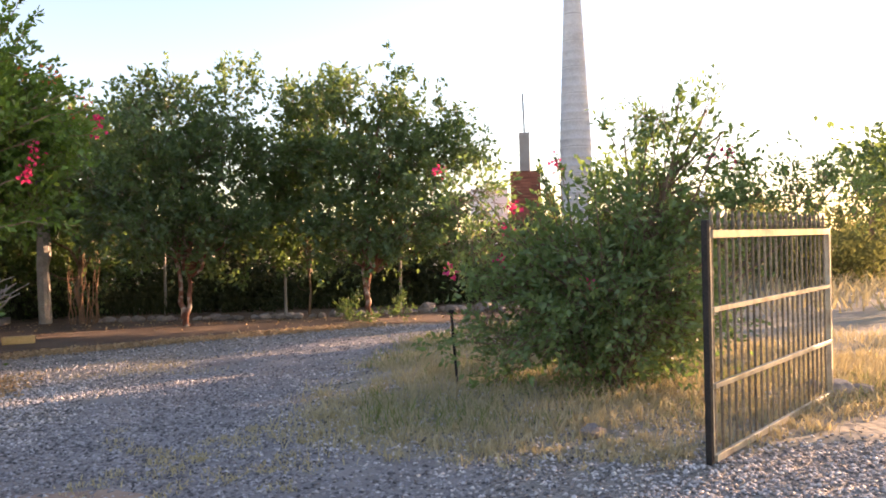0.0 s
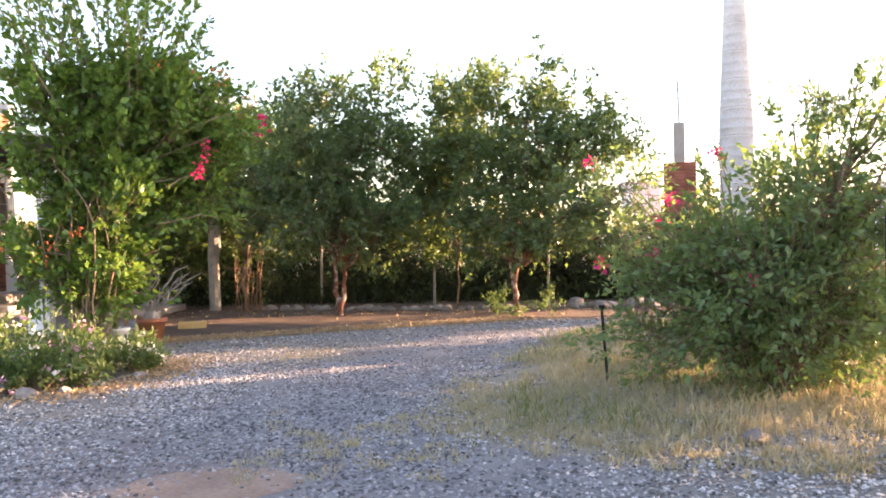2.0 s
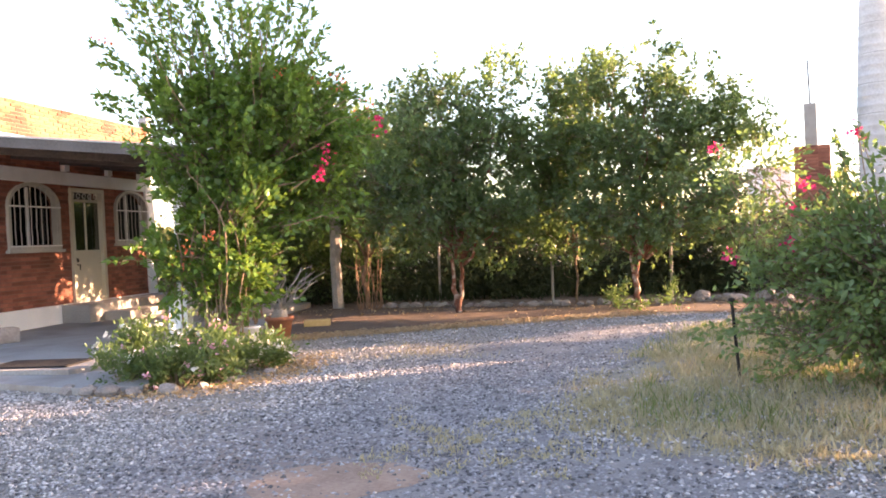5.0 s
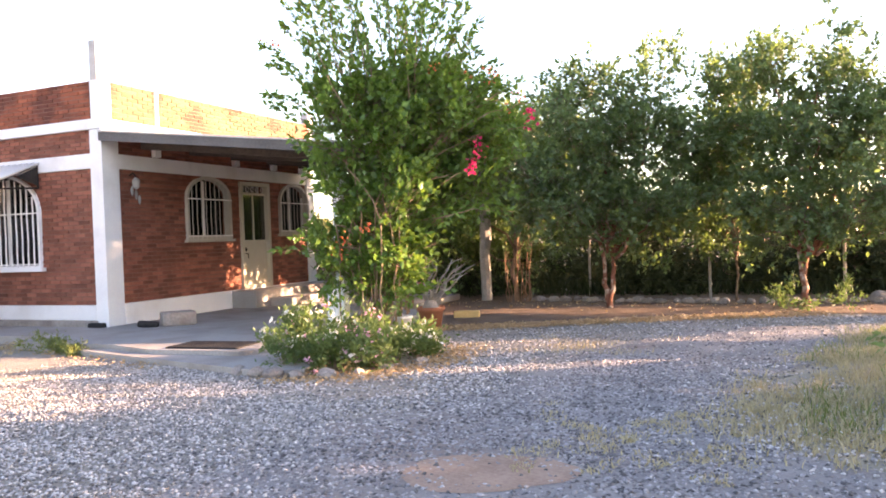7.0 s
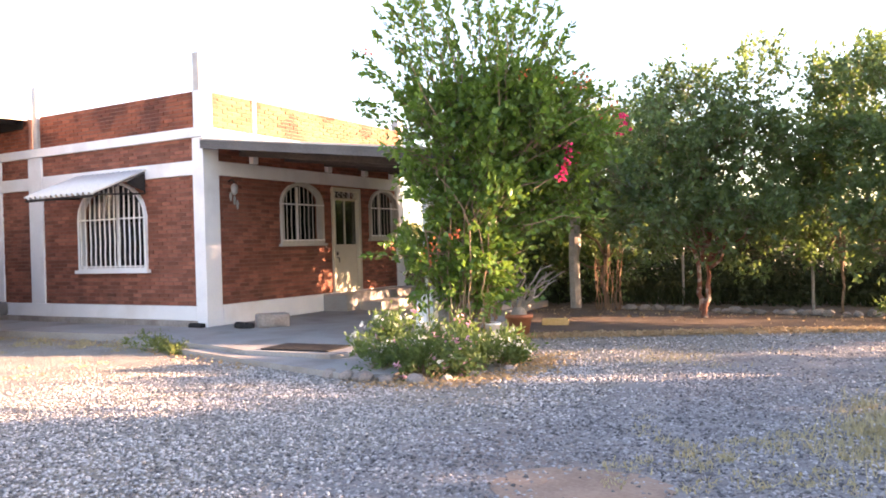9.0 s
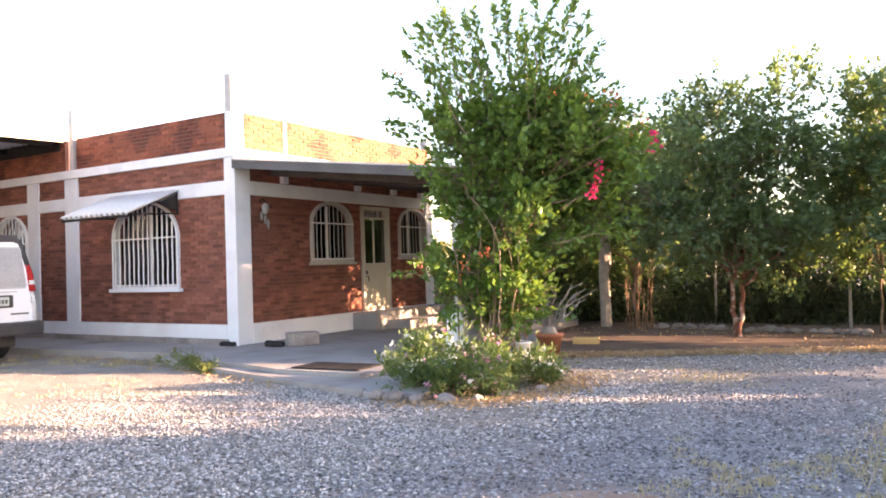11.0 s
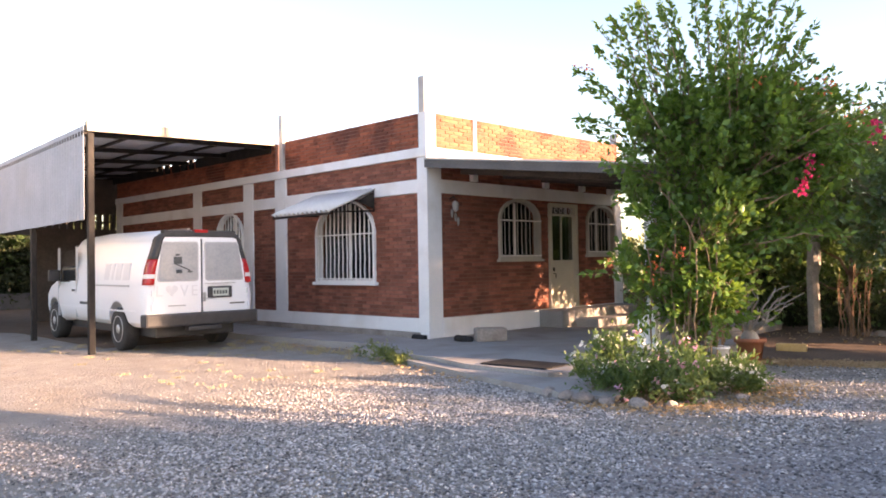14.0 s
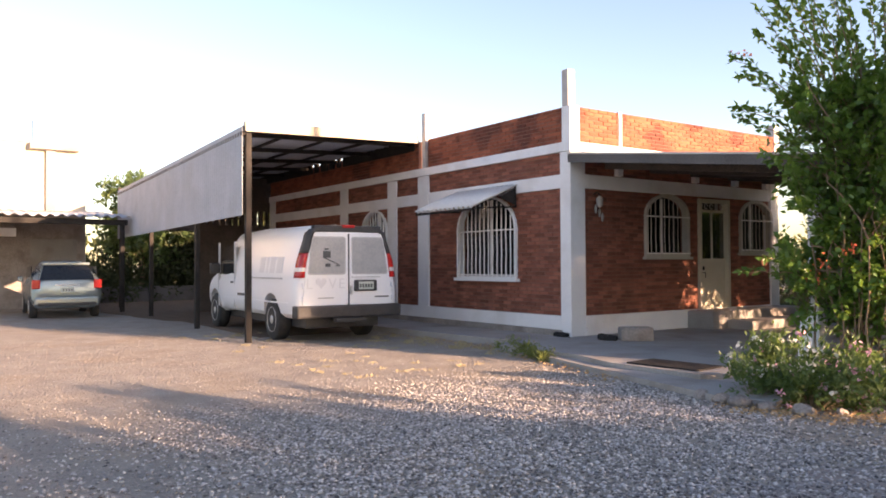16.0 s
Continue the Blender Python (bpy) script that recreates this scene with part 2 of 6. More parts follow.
M_INK = material("dark_print", (0.06, 0.07, 0.07), (0.10, 0.11, 0.11), 9.0, 0.6, 0.0)
M_GREYINK = material("grey_print", (0.42, 0.43, 0.44), (0.52, 0.53, 0.54), 9.0, 0.5, 0.0)
M_CREAMWALL = material("cream_render", (0.52, 0.47, 0.37), (0.62, 0.57, 0.46), 1.2, 0.9, 0.15, 30.0,
                       stain=(0.52, 0.45, 0.35), stain_scale=0.8, stain_amount=0.4)
M_MAT = material("door_mat", (0.022, 0.022, 0.023), (0.045, 0.044, 0.044), 20.0, 0.95, 0.5, 90.0, spec=0.1)
# orange tan that stands in for low sun on the kerb block
M_SUNLIT_BLOCK = material("orange_block", (0.60, 0.36, 0.12), (0.70, 0.45, 0.18), 8.0, 0.8, 0.2, 40.0)


# ---- building kit ----
def link_mesh(name, bm, mat):
    me = bpy.data.meshes.new(name)
    bm.to_mesh(me)
    bm.free()
    me.materials.append(mat)
    return me


def part(name, bm, mat, parent, label="", smooth=False):
    """One mesh object under a thing or a part, in the thing's own axes."""
    me = bm if isinstance(bm, bpy.types.Mesh) else link_mesh(name, bm, mat)
    if smooth:
        for p in me.polygons:
            p.use_smooth = True
    ob = new(name, me)
    ob.parent = parent
    return tagged(ob, label)


def thing(name, label, category, loc=(0, 0, 0), turn=0.0, group="", kind=""):
    e = new(name)
    e.empty_display_size = 0.2
    e.matrix_basis = pose(*loc, 0, 0, turn)
    return tagged(e, label, category, group, kind)


def solid(name, bm, mat, label, category="", kind="", group="", loc=(0, 0, 0), turn=0.0, smooth=False):
    ob = part(name, bm, mat, None, "", smooth)
    ob.matrix_basis = pose(*loc, 0, 0, turn)
    return tagged(ob, label, category, group, kind)


def box(x0, x1, y0, y1, z0, z1, bevel=0.0, bm=None, m=None):
    bm = bm or bmesh.new()
    r = bmesh.ops.create_cube(bm, size=1.0)
    vs = r["verts"]
    for v in vs:
        v.co = Vector(((x0 + x1) / 2 + v.co.x * (x1 - x0), (y0 + y1) / 2 + v.co.y * (y1 - y0), (z0 + z1) / 2 + v.co.z * (z1 - z0)))
        if m:
            v.co = m @ v.co
    if bevel:
        es = list({e for v in vs for e in v.link_edges})
        bmesh.ops.bevel(bm, geom=es, offset=bevel, segments=2, affect="EDGES", profile=0.6)
    return bm


def tube(points, radii, sides=8, bm=None, cap=True):
    """A bent, tapered round bar through points."""
    bm = bm or bmesh.new()
    pts = [Vector(p) for p in points]
    if not hasattr(radii, "__len__"):
        radii = [radii] * len(pts)
    rings = []
    for i, p in enumerate(pts):
        d = (pts[min(i + 1, len(pts) - 1)] - pts[max(i - 1, 0)]).normalized()
        u = d.orthogonal().normalized() if i == 0 else (rings[-1][1] - d * rings[-1][1].dot(d)).normalized()
        w = d.cross(u)
        ring = [bm.verts.new(p + (u * math.cos(a) + w * math.sin(a)) * radii[i]) for a in [2 * math.pi * k / sides for k in range(sides)]]
        rings.append((ring, u))
    for (a, _), (b, _) in zip(rings, rings[1:]):
        for k in range(sides):
            bm.faces.new((a[k], a[(k + 1) % sides], b[(k + 1) % sides], b[k]))
    if cap:
        bm.faces.new(list(reversed(rings[0][0])))
        bm.faces.new(rings[-1][0])
    return bm


def lathe(profile, sides=20, bm=None, centre=(0, 0, 0), axis="z"):
    """Turn a profile of (radius, height) round an axis."""
    bm = bm or bmesh.new()
    c = Vector(centre)
    rings = []
    for r, h in profile:
        ring = []
        for k in range(sides):
            a = 2 * math.pi * k / sides
            v = Vector((r * math.cos(a), r * math.sin(a), h))
            if axis == "y":
                v = Vector((v.x, v.z, v.y))
            ring.append(bm.verts.new(c + v))
        rings.append(ring)
    for a, b in zip(rings, rings[1:]):
        for k in range(sides):
            bm.faces.new((a[k], a[(k + 1) % sides], b[(k + 1) % sides], b[k]))
    bm.faces.new(list(reversed(rings[0])))
    bm.faces.new(rings[-1])
    bmesh.ops.recalc_face_normals(bm, faces=bm.faces)
    return bm


def prism(outline, z0, z1, bm=None, m=None):
    """A flat outline (x, y) drawn up from z0 to z1."""
    bm = bm or bmesh.new()
    lo = [bm.verts.new((x, y, z0)) for x, y in outline]
    hi = [bm.verts.new((x, y, z1)) for x, y in outline]
    n = len(outline)
    bm.faces.new(list(reversed(lo)))
    bm.faces.new(hi)
    for k in range(n):
        bm.faces.new((lo[k], lo[(k + 1) % n], hi[(k + 1) % n], hi[k]))
    bmesh.ops.recalc_face_normals(bm, faces=bm.faces)
    if m:
        for v in lo + hi:
            v.co = m @ v.co
    return bm


def wavy(outline, step=0.35, amount=0.12, seed=0):
    """An outline with uneven edges."""
    out = []
    n = len(outline)
    for i in range(n):
        a, b = Vector(outline[i]).to_3d(), Vector(outline[(i + 1) % n]).to_3d()
        k = max(1, int((b - a).length / step))
        side = Vector((-(b - a).y, (b - a).x, 0)).normalized()
        for j in range(k):
            p = a.lerp(b, j / k)
            q = p + side * amount * (noise.noise(p * 1.3 + Vector((seed, 0, 0))) + 0.6 * noise.noise(p * 4 + Vector((0, seed, 0))))
            out.append((q.x, q.y))
    return out


def sheet(outline, z):
    bm = bmesh.new()
    f = bm.faces.new([bm.verts.new((x, y, z)) for x, y in outline])
    if f.normal.z < 0 or f.calc_area() and f.normal.z <= 0:
        f.normal_update()
    bmesh.ops.recalc_face_normals(bm, faces=bm.faces)
    bm.normal_update()
    for f in bm.faces:
        if f.normal.z < 0:
            f.normal_flip()
    bmesh.ops.triangulate(bm, faces=bm.faces)
    return bm


def corrugated(width, length, pitch=0.18, amp=0.025, thick=0.006, per=6, rib=False):
    """A corrugated sheet: waves along x, length along y, from the origin, with thickness."""
    bm = bmesh.new()
    n = int(width / pitch * per)
    rows = []
    for s in (0, 1):
        for y in (0, length):
            r = []
            for i in range(n + 1):
                x = width * i / n
                ph = (x / pitch) % 1.0
                if rib:
                    z = amp * max(0.0, min(1.0, 4 * (0.28 - abs(ph - 0.5)) / 0.5))
                else:
                    z = amp * math.sin(2 * math.pi * ph)
                r.append(bm.verts.new((x, y, z - s * thick)))
            rows.append(r)
    a, b, c, d = rows
    for i in range(n):
        bm.faces.new((a[i], a[i + 1], b[i + 1], b[i]))
        bm.faces.new((c[i], d[i], d[i + 1], c[i + 1]))
        bm.faces.new((a[i], c[i], c[i + 1], a[i + 1]))
        bm.faces.new((b[i], b[i + 1], d[i + 1], d[i]))
    bm.faces.new((a[0], b[0], d[0], c[0]))
    bm.faces.new((a[n], c[n], d[n], b[n]))
    return bm


def turned(bm, m):
    for v in bm.verts:
        v.co = m @ v.co
    return bm


def mesh_from(name, verts, faces, mat):
    me = bpy.data.meshes.new(name)
    nv, nf, k = len(verts), len(faces), faces.shape[1]
    me.vertices.add(nv)
    me.vertices.foreach_set("co", verts.astype(np.float32).ravel())
    me.loops.add(nf * k)
    me.loops.foreach_set("vertex_index", faces.astype(np.int32).ravel())
    me.polygons.add(nf)
    me.polygons.foreach_set("loop_start", np.arange(0, nf * k, k, dtype=np.int32))
    me.polygons.foreach_set("loop_total", np.full(nf, k, dtype=np.int32))
    me.update(calc_edges=True)
    me.materials.append(mat)
    return me


def cut_from(me, cutters):
    """The mesh with the given bmeshes cut away."""
    tmp = new("tmp", me)
    made = []
    for c in cutters:
        cm = bpy.data.meshes.new("cut")
        c.to_mesh(cm)
        c.free()
        o = new("cut", cm)
        made.append(o)
        md = tmp.modifiers.new("cut", "BOOLEAN")
        md.operation, md.solver, md.object = "DIFFERENCE", "EXACT", o
    dg = bpy.context.evaluated_depsgraph_get()
    dg.update()
    out = bpy.data.meshes.new_from_object(tmp.evaluated_get(dg))
    out.name = me.name
    for o in [tmp, *made]:
        bpy.data.objects.remove(o)
    return out


# ---- plants ----
def leaves(name, at, along, size, mat, rng, wide=0.5, spread=1.0, fold=0.25):
    """Leaf blades at the points at, each growing roughly along its direction."""
    n = len(at)
    d = along + rng.normal(0, 0.55 * spread, (n, 3))
    d /= np.linalg.norm(d, axis=1)[:, None] + 1e-9
    up = rng.normal(0, 0.8, (n, 3)) + np.array([0, 0, 0.7])
    s = np.cross(d, up)
    s /= np.linalg.norm(s, axis=1)[:, None] + 1e-9
    nn = np.cross(s, d)
    L = size * rng.uniform(0.65, 1.25, n)[:, None]
    w = L * wide * 0.5
    base = at
    mid = at + d * L * 0.45
    tip = at + d * L - nn * L * 0.12
    a = mid + s * w + nn * w * fold
    b = mid - s * w + nn * w * fold
    v = np.stack([base, a, tip, b], 1).reshape(-1, 3)
    q = np.arange(n)[:, None] * 4
    f = np.concatenate([q + np.array([[0, 1, 2]]), q + np.array([[0, 2, 3]])], 1).reshape(-1, 3)
    return mesh_from(name, v, f, mat)


def sprays(clumps, count, per, length, rng, lift=0.35, shell=0.45, sag=0.25, bunch=9, loose=0.13):
    """Leaf points along short shoots that stand in bunches and fill rounded masses with gaps between them.
    clumps: (x, y, z, rx, ry, rz)."""
    cl = np.array(clumps, float)
    vol = (cl[:, 3] * cl[:, 4] * cl[:, 5]) ** 0.75
    nb = max(len(cl), count // bunch)
    pick = rng.choice(len(cl), nb, p=vol / vol.sum())
    u = rng.normal(size=(nb, 3))
    u /= np.linalg.norm(u, axis=1)[:, None]
    r = rng.uniform(0, 1, nb) ** shell
    c = cl[pick]
    wob = 1 + 0.30 * np.sin(u[:, 0] * 5 + pick * 1.7) * np.sin(u[:, 1] * 4 + pick) + 0.18 * np.sin(u[:, 2] * 9 + pick * 2.3)
    heart = c[:, :3] + u * c[:, 3:6] * (r * wob)[:, None]
    lead = u * 0.8 + np.array([0, 0, lift]) + rng.normal(0, 0.40, (nb, 3))
    own = rng.integers(0, nb, count)
    start = heart[own] + rng.normal(0, loose, (count, 3)) * np.minimum(1.0, c[own, 3:6] * 1.6)
    d = lead[own] + rng.normal(0, 0.42, (count, 3))
    d /= np.linalg.norm(d, axis=1)[:, None]
    ln = length * rng.uniform(0.5, 1.4, count)
    far_out = rng.uniform(0, 1, count) < 0.1
    ln[far_out] *= 1.9
    t = rng.uniform(0, 1, (count, per))
    p = start[:, None, :] + d[:, None, :] * (t * ln[:, None])[..., None]
    p[..., 2] -= sag * (t * ln[:, None]) ** 2
    p += rng.normal(0, 0.025, p.shape)
    al = np.repeat(d[:, None, :], per, 1)
    return p.reshape(-1, 3), al.reshape(-1, 3), start, d, ln


def twig_mesh(name, start, d, ln, mat, rad=0.006):
    """Thin three-sided shoots."""
    n = len(start)
    u = np.cross(d, np.array([0.3, 0.2, 1.0]))
    u /= np.linalg.norm(u, axis=1)[:, None] + 1e-9
    w = np.cross(d, u)
    b = start - d * ln[:, None] * 0.6
    e = start + d * ln[:, None] * 0.8
    vs = [b + u * rad, b - u * rad * 0.5 + w * rad * 0.87, b - u * rad * 0.5 - w * rad * 0.87, e]
    v = np.stack(vs, 1).reshape(-1, 3)
    q = np.arange(n)[:, None] * 4
    f = np.concatenate([q + np.array([[0, 1, 3]]), q + np.array([[1, 2, 3]]), q + np.array([[2, 0, 3]])], 1).reshape(-1, 3)
    return mesh_from(name, v, f, mat)


def bent(a, b, k, wob, rng):
    a, b = np.array(a, float), np.array(b, float)
    out = [a + (b - a) * i / k + (rng.normal(0, wob, 3) if 0 < i < k else 0) for i in range(k + 1)]
    return [tuple(p) for p in out]


def wood(trunks, rng, sides=7):
    """Trunks and limbs: (from, to, radius at foot, radius at end, crookedness)."""
    bm = bmesh.new()
    for a, b, r0, r1, wob in trunks:
        k = 5
        tube(bent(a, b, k, wob, rng), [r0 + (r1 - r0) * i / k for i in range(k + 1)], sides, bm)
    return bm


def blossoms(name, at, mat, rng, size=0.05, per=9, spread=0.06):
    at = np.array(at, float)
    p = np.repeat(at, per, 0) + rng.normal(0, spread, (len(at) * per, 3))
    return leaves(name, p, rng.normal(0, 1, p.shape), size, mat, rng, wide=0.95, fold=0.5)


# ---- ground ----
def ring_sheet(z=0.0):
    bm = bmesh.new()
    radii = [0.5, 4, 10, 20, 40, 80, 160, 400, 1500]
    rings = [[bm.verts.new((r * math.cos(a) - 6, r * math.sin(a) + 6, z)) for a in [2 * math.pi * k / 48 for k in range(48)]] for r in radii]
    bm.faces.new(rings[0])
    for a, b in zip(rings, rings[1:]):
        for k in range(48):
            bm.faces.new((a[k], b[k], b[(k + 1) % 48], a[(k + 1) % 48]))
    bmesh.ops.recalc_face_normals(bm, faces=bm.faces)
    return bm


ground = solid("ground", ring_sheet(), M_GROUND, "dry earth and sparse weeds of the open field", "ground", "structure")
yard = solid("gravel_yard", sheet(wavy([(-60, -30), (9, -30), (9, 3.6), (4.8, 4.6), (2.2, 4.45), (0.6, 4.6), (-0.6, 5.2), (-0.3, 6.6), (-0.2, 7.6), (0.6, 9.2),
                                        (1.6, 11.4), (2.6, 12.6), (0.4, 13.0), (-2.6, 12.9), (-4.6, 12.3), (-9.0, 12.4), (-9.5, 16), (-60, 16)], 0.5, 0.22), 0.004),
             M_YARD, "grey gravel drive worn thin over earth", "gravel", "structure")
bed = solid("planting_bed", sheet(wavy([(-7.5, 11.5), (-5.6, 10.7), (-4.4, 10.9), (-2.7, 11.7), (-1.0, 12.55), (0.4, 13.15), (3.4, 12.8), (6.5, 14.2), (6, 17), (-12, 18)], 0.5, 0.25, 3), 0.009),
            M_BED, "brown earth bed under the trees", "ground", "structure")
for i, (px, py, ra, rb, tn) in enumerate([(-1.46, 4.2, 0.50, 0.36, 25)]):
    o = [(px + ra * math.cos(a) * math.cos(radians(tn)) - rb * math.sin(a) * math.sin(radians(tn)),
          py + ra * math.cos(a) * math.sin(radians(tn)) + rb * math.sin(a) * math.cos(radians(tn))) for a in [k * math.pi / 8 for k in range(16)]]
    solid("earth_patch", sheet(wavy(o, 0.1, 0.12, i), 0.010), M_DIRT, "bare reddish earth showing through the gravel", "ground", "structure")
# dark soil colour here stands in for the shade of the carport roof
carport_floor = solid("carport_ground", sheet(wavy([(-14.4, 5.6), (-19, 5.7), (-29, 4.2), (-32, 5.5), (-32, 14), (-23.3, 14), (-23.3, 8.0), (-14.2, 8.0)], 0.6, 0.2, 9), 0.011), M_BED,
                      "earth under the carport, its shade put into a dark brown", "ground", "structure")
dirt_road = solid("dirt_road", sheet(wavy([(4.6, 6.2), (6.2, 4.8), (60, 30), (60, 42), (20, 16.5)], 0.8, 0.3, 5), 0.005), M_DIRT,
                  "pale dirt track beyond the gate", "road", "structure")

# ---- house: corner at the local origin, one face along -x, the porch face along +y ----
HX, HY = -9.9, 9.48
house = thing("house", "single-storey red brick house with white painted concrete columns and bands", "house", (HX, HY, 0))


def span_minus(a, b, cuts):
    out = [(a, b)]
    for c, d in cuts:
        nxt = []
        for p, q in out:
            if d <= p or c >= q:
                nxt.append((p, q))
            else:
                if c > p:
                    nxt.append((p, c))
                if d < q:
                    nxt.append((d, q))
        out = nxt
    return [s for s in out if s[1] - s[0] > 0.01]


def opening_at(z, openings):
    """Where each opening (u0, u1, z0, spring, top) cuts the course at height z."""
    cuts = []
    for u0, u1, z0, sp, top in openings:
        if z0 < z < top:
            if z <= sp or top <= sp:
                cuts.append((u0, u1))
            else:
                k = math.sqrt(max(0.0, 1 - ((z - sp) / (top - sp)) ** 2))
                m, h = (u0 + u1) / 2, (u1 - u0) / 2
                cuts.append((m - h * k, m + h * k))
    return cuts


COURSE, BRICK_L, BRICK_D = 0.07, 0.235, 0.03


def brick_shape(m, l, h, d, bm, jit):
    """One brick with slightly worn edges, face towards +v."""
    e = 0.004
    r = [bm.verts.new(m @ Vector(p)) for p in
         ((0, 0, 0), (l, 0, 0), (l, 0, h), (0, 0, h), (e, d + jit, e), (l - e, d + jit, e), (l - e, d + jit, h - e), (e, d + jit, h - e))]
    for q in ((4, 5, 6, 7), (0, 1, 5, 4), (1, 2, 6, 5), (2, 3, 7, 6), (3, 0, 4, 7)):
        bm.faces.new([r[k] for k in q])


def brick_panel(m, u0, u1, z0, z1, openings, singles=False, seed=0, label="", raw=False):
    """A brick panel in the frame m: u along, v out of the wall, w up. Mortar body plus bricks."""
    rng = random.Random(seed)
    wall_bm, brick_bm = bmesh.new(), bmesh.new()
    n = max(1, round((z1 - z0) / COURSE))
    h = (z1 - z0) / n
    single_mesh = None
    spots = []
    for i in range(n):
        zc = z0 + (i + 0.5) * h
        cuts = opening_at(zc, openings)
        for a, b in span_minus(u0, u1, cuts):
            box(a, b, -0.20, 0.0, z0 + i * h, z0 + (i + 1) * h, 0, wall_bm, m)
            x = a - (BRICK_L / 2 if i % 2 else 0)
            while x < b - 0.02:
                p, q = max(x, a), min(x + BRICK_L, b)
                if q - p > 0.03:
                    spots.append((p + 0.005, q - p - 0.01, z0 + i * h + 0.005, h - 0.01))
                x += BRICK_L
    bmesh.ops.remove_doubles(wall_bm, verts=wall_bm.verts, dist=0.0005)
    wall = part("wall", wall_bm, M_MORTAR, house, label)
    made = 0
    for p, l, z, hh in spots:
        if singles and abs(l - BRICK_L + 0.01) < 0.002 and made < 150:
            if single_mesh is None:
                sb = bmesh.new()
                brick_shape(m.to_3x3().to_4x4(), l, hh, 0.012, sb, 0)
                bmesh.ops.recalc_face_normals(sb, faces=sb.faces)
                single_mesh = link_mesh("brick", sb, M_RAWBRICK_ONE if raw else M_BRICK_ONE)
            ob = new("brick", single_mesh)
            ob.parent = wall
            ob.matrix_basis = Matrix.Translation(m @ Vector((p, rng.uniform(-0.011, 0.005), z)))
            made += 1
        else:
            brick_shape(m @ Matrix.Translation((p, -0.002, z)), l, hh, 0.012, brick_bm, rng.uniform(-0.009, 0.005))
    bmesh.ops.recalc_face_normals(brick_bm, faces=brick_bm.faces)
    if len(brick_bm.verts):
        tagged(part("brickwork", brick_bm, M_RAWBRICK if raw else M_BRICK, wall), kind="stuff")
    return wall


# frames of the two faces: u along the wall, v outwards
FACE_S = Matrix(((-1, 0, 0, 0), (0, -1, 0, 0), (0, 0, 1, 0), (0, 0, 0, 1)))     # u runs to -x, out is -y
FACE_E = Matrix(((0, 1, 0, 0), (1, 0, 0, 0), (0, 0, 1, 0), (0, 0, 0, 1)))       # u runs to +y, out is +x
SET = Matrix.Translation((0, -0.03, 0))                                         # brick faces stand 3 cm behind the white work

W_S1 = (1.47, 3.28, 1.14, 2.08, 2.72)
W_S2 = (6.18, 7.36, 1.2, 2.15, 2.70)
W_S3 = (8.85, 9.85, 1.5, 2.45, 2.45)
W_E1 = (1.95, 3.18, 1.54, 2.30, 2.70)
D_E = (3.56, 4.48, 0.50, 2.68, 2.68)
W_E2 = (4.92, 6.02, 1.62, 2.32, 2.70)
END_S, END_E = 13.3, 6.30
cols_s = [(0.0, 0.24), (4.40, 4.82), (5.74, 6.14), (8.16, 8.56), (12.9, 13.298)]
seed = 0
for (a, b), (c, d) in zip(cols_s, cols_s[1:]):
    seed += 1
    brick_panel(FACE_S @ SET, b, c, 0.48, 2.72, [o for o in (W_S1, W_S2, W_S3) if b <= o[0] < c], seed=seed, label="red brick wall panel between white columns")
    brick_panel(FACE_S @ SET, b, c, 2.97, 3.36, [], seed=seed + 20, label="narrow red brick strip between white bands")
    if b < 5:
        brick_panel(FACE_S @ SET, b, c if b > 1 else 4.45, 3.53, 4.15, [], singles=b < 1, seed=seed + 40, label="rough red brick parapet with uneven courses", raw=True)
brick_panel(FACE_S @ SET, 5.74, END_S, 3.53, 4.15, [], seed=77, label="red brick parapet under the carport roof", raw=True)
brick_panel(FACE_E @ SET, 0.34, END_E - 0.3, 0.48, 2.72, [W_E1, D_E, W_E2], seed=81, label="red brick porch wall in the shade")
brick_panel(FACE_E @ SET, 0.34, END_E - 0.3, 2.97, 3.36, [], seed=82, label="red brick strip under the porch roof")
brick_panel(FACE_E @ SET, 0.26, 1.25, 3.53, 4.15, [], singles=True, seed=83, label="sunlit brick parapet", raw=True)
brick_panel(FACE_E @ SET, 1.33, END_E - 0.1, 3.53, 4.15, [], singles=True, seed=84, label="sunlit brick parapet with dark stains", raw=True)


def white(name, x0, x1, y0, y1, z0, z1, label="", bevel=0.012, mat=M_WHITE):
    return part(name, box(x0, x1, y0, y1, z0, z1, bevel), mat, house, label)


# columns, bands, base, plinth
white("column", -0.24, 0.02, -0.02, 0.34, 0.0, 3.352, "white painted corner column")
white("column", -0.21, 0.0, 0.0, 0.24, 3.528, 4.16, "white painted corner pier")
white("rebar_column", -0.20, -0.045, 0.0, 0.17, 4.16, 4.80, "bare grey-white concrete post standing above the parapet", 0.012, M_BARECONC)
for a, b in cols_s[1:]:
    white("column", -b, -a, -0.012, 0.2, 0.472, 3.352)
white("rebar_column", -4.66, -4.52, 0.0, 0.16, 3.528, 4.75, "thin bare concrete post standing above the parapet", 0.012, M_BARECONC)
white("band", -END_S, 0.03, -0.035, 0.2, 3.355, 3.525, "white painted concrete ring beam")
white("band", -0.2, 0.035, 0.2, END_E, 3.357, 3.523)
for (a, b), (c, d) in zip(cols_s, cols_s[1:]):
    white("lintel", -c, -b, -0.008, 0.2, 2.722, 2.968)
white("lintel", -0.2, 0.008, 0.34, END_E - 0.3, 2.722, 2.968)
white("base_band", -END_S, -0.24, -0.02, 0.2, 0.23, 0.478, "white painted base course")
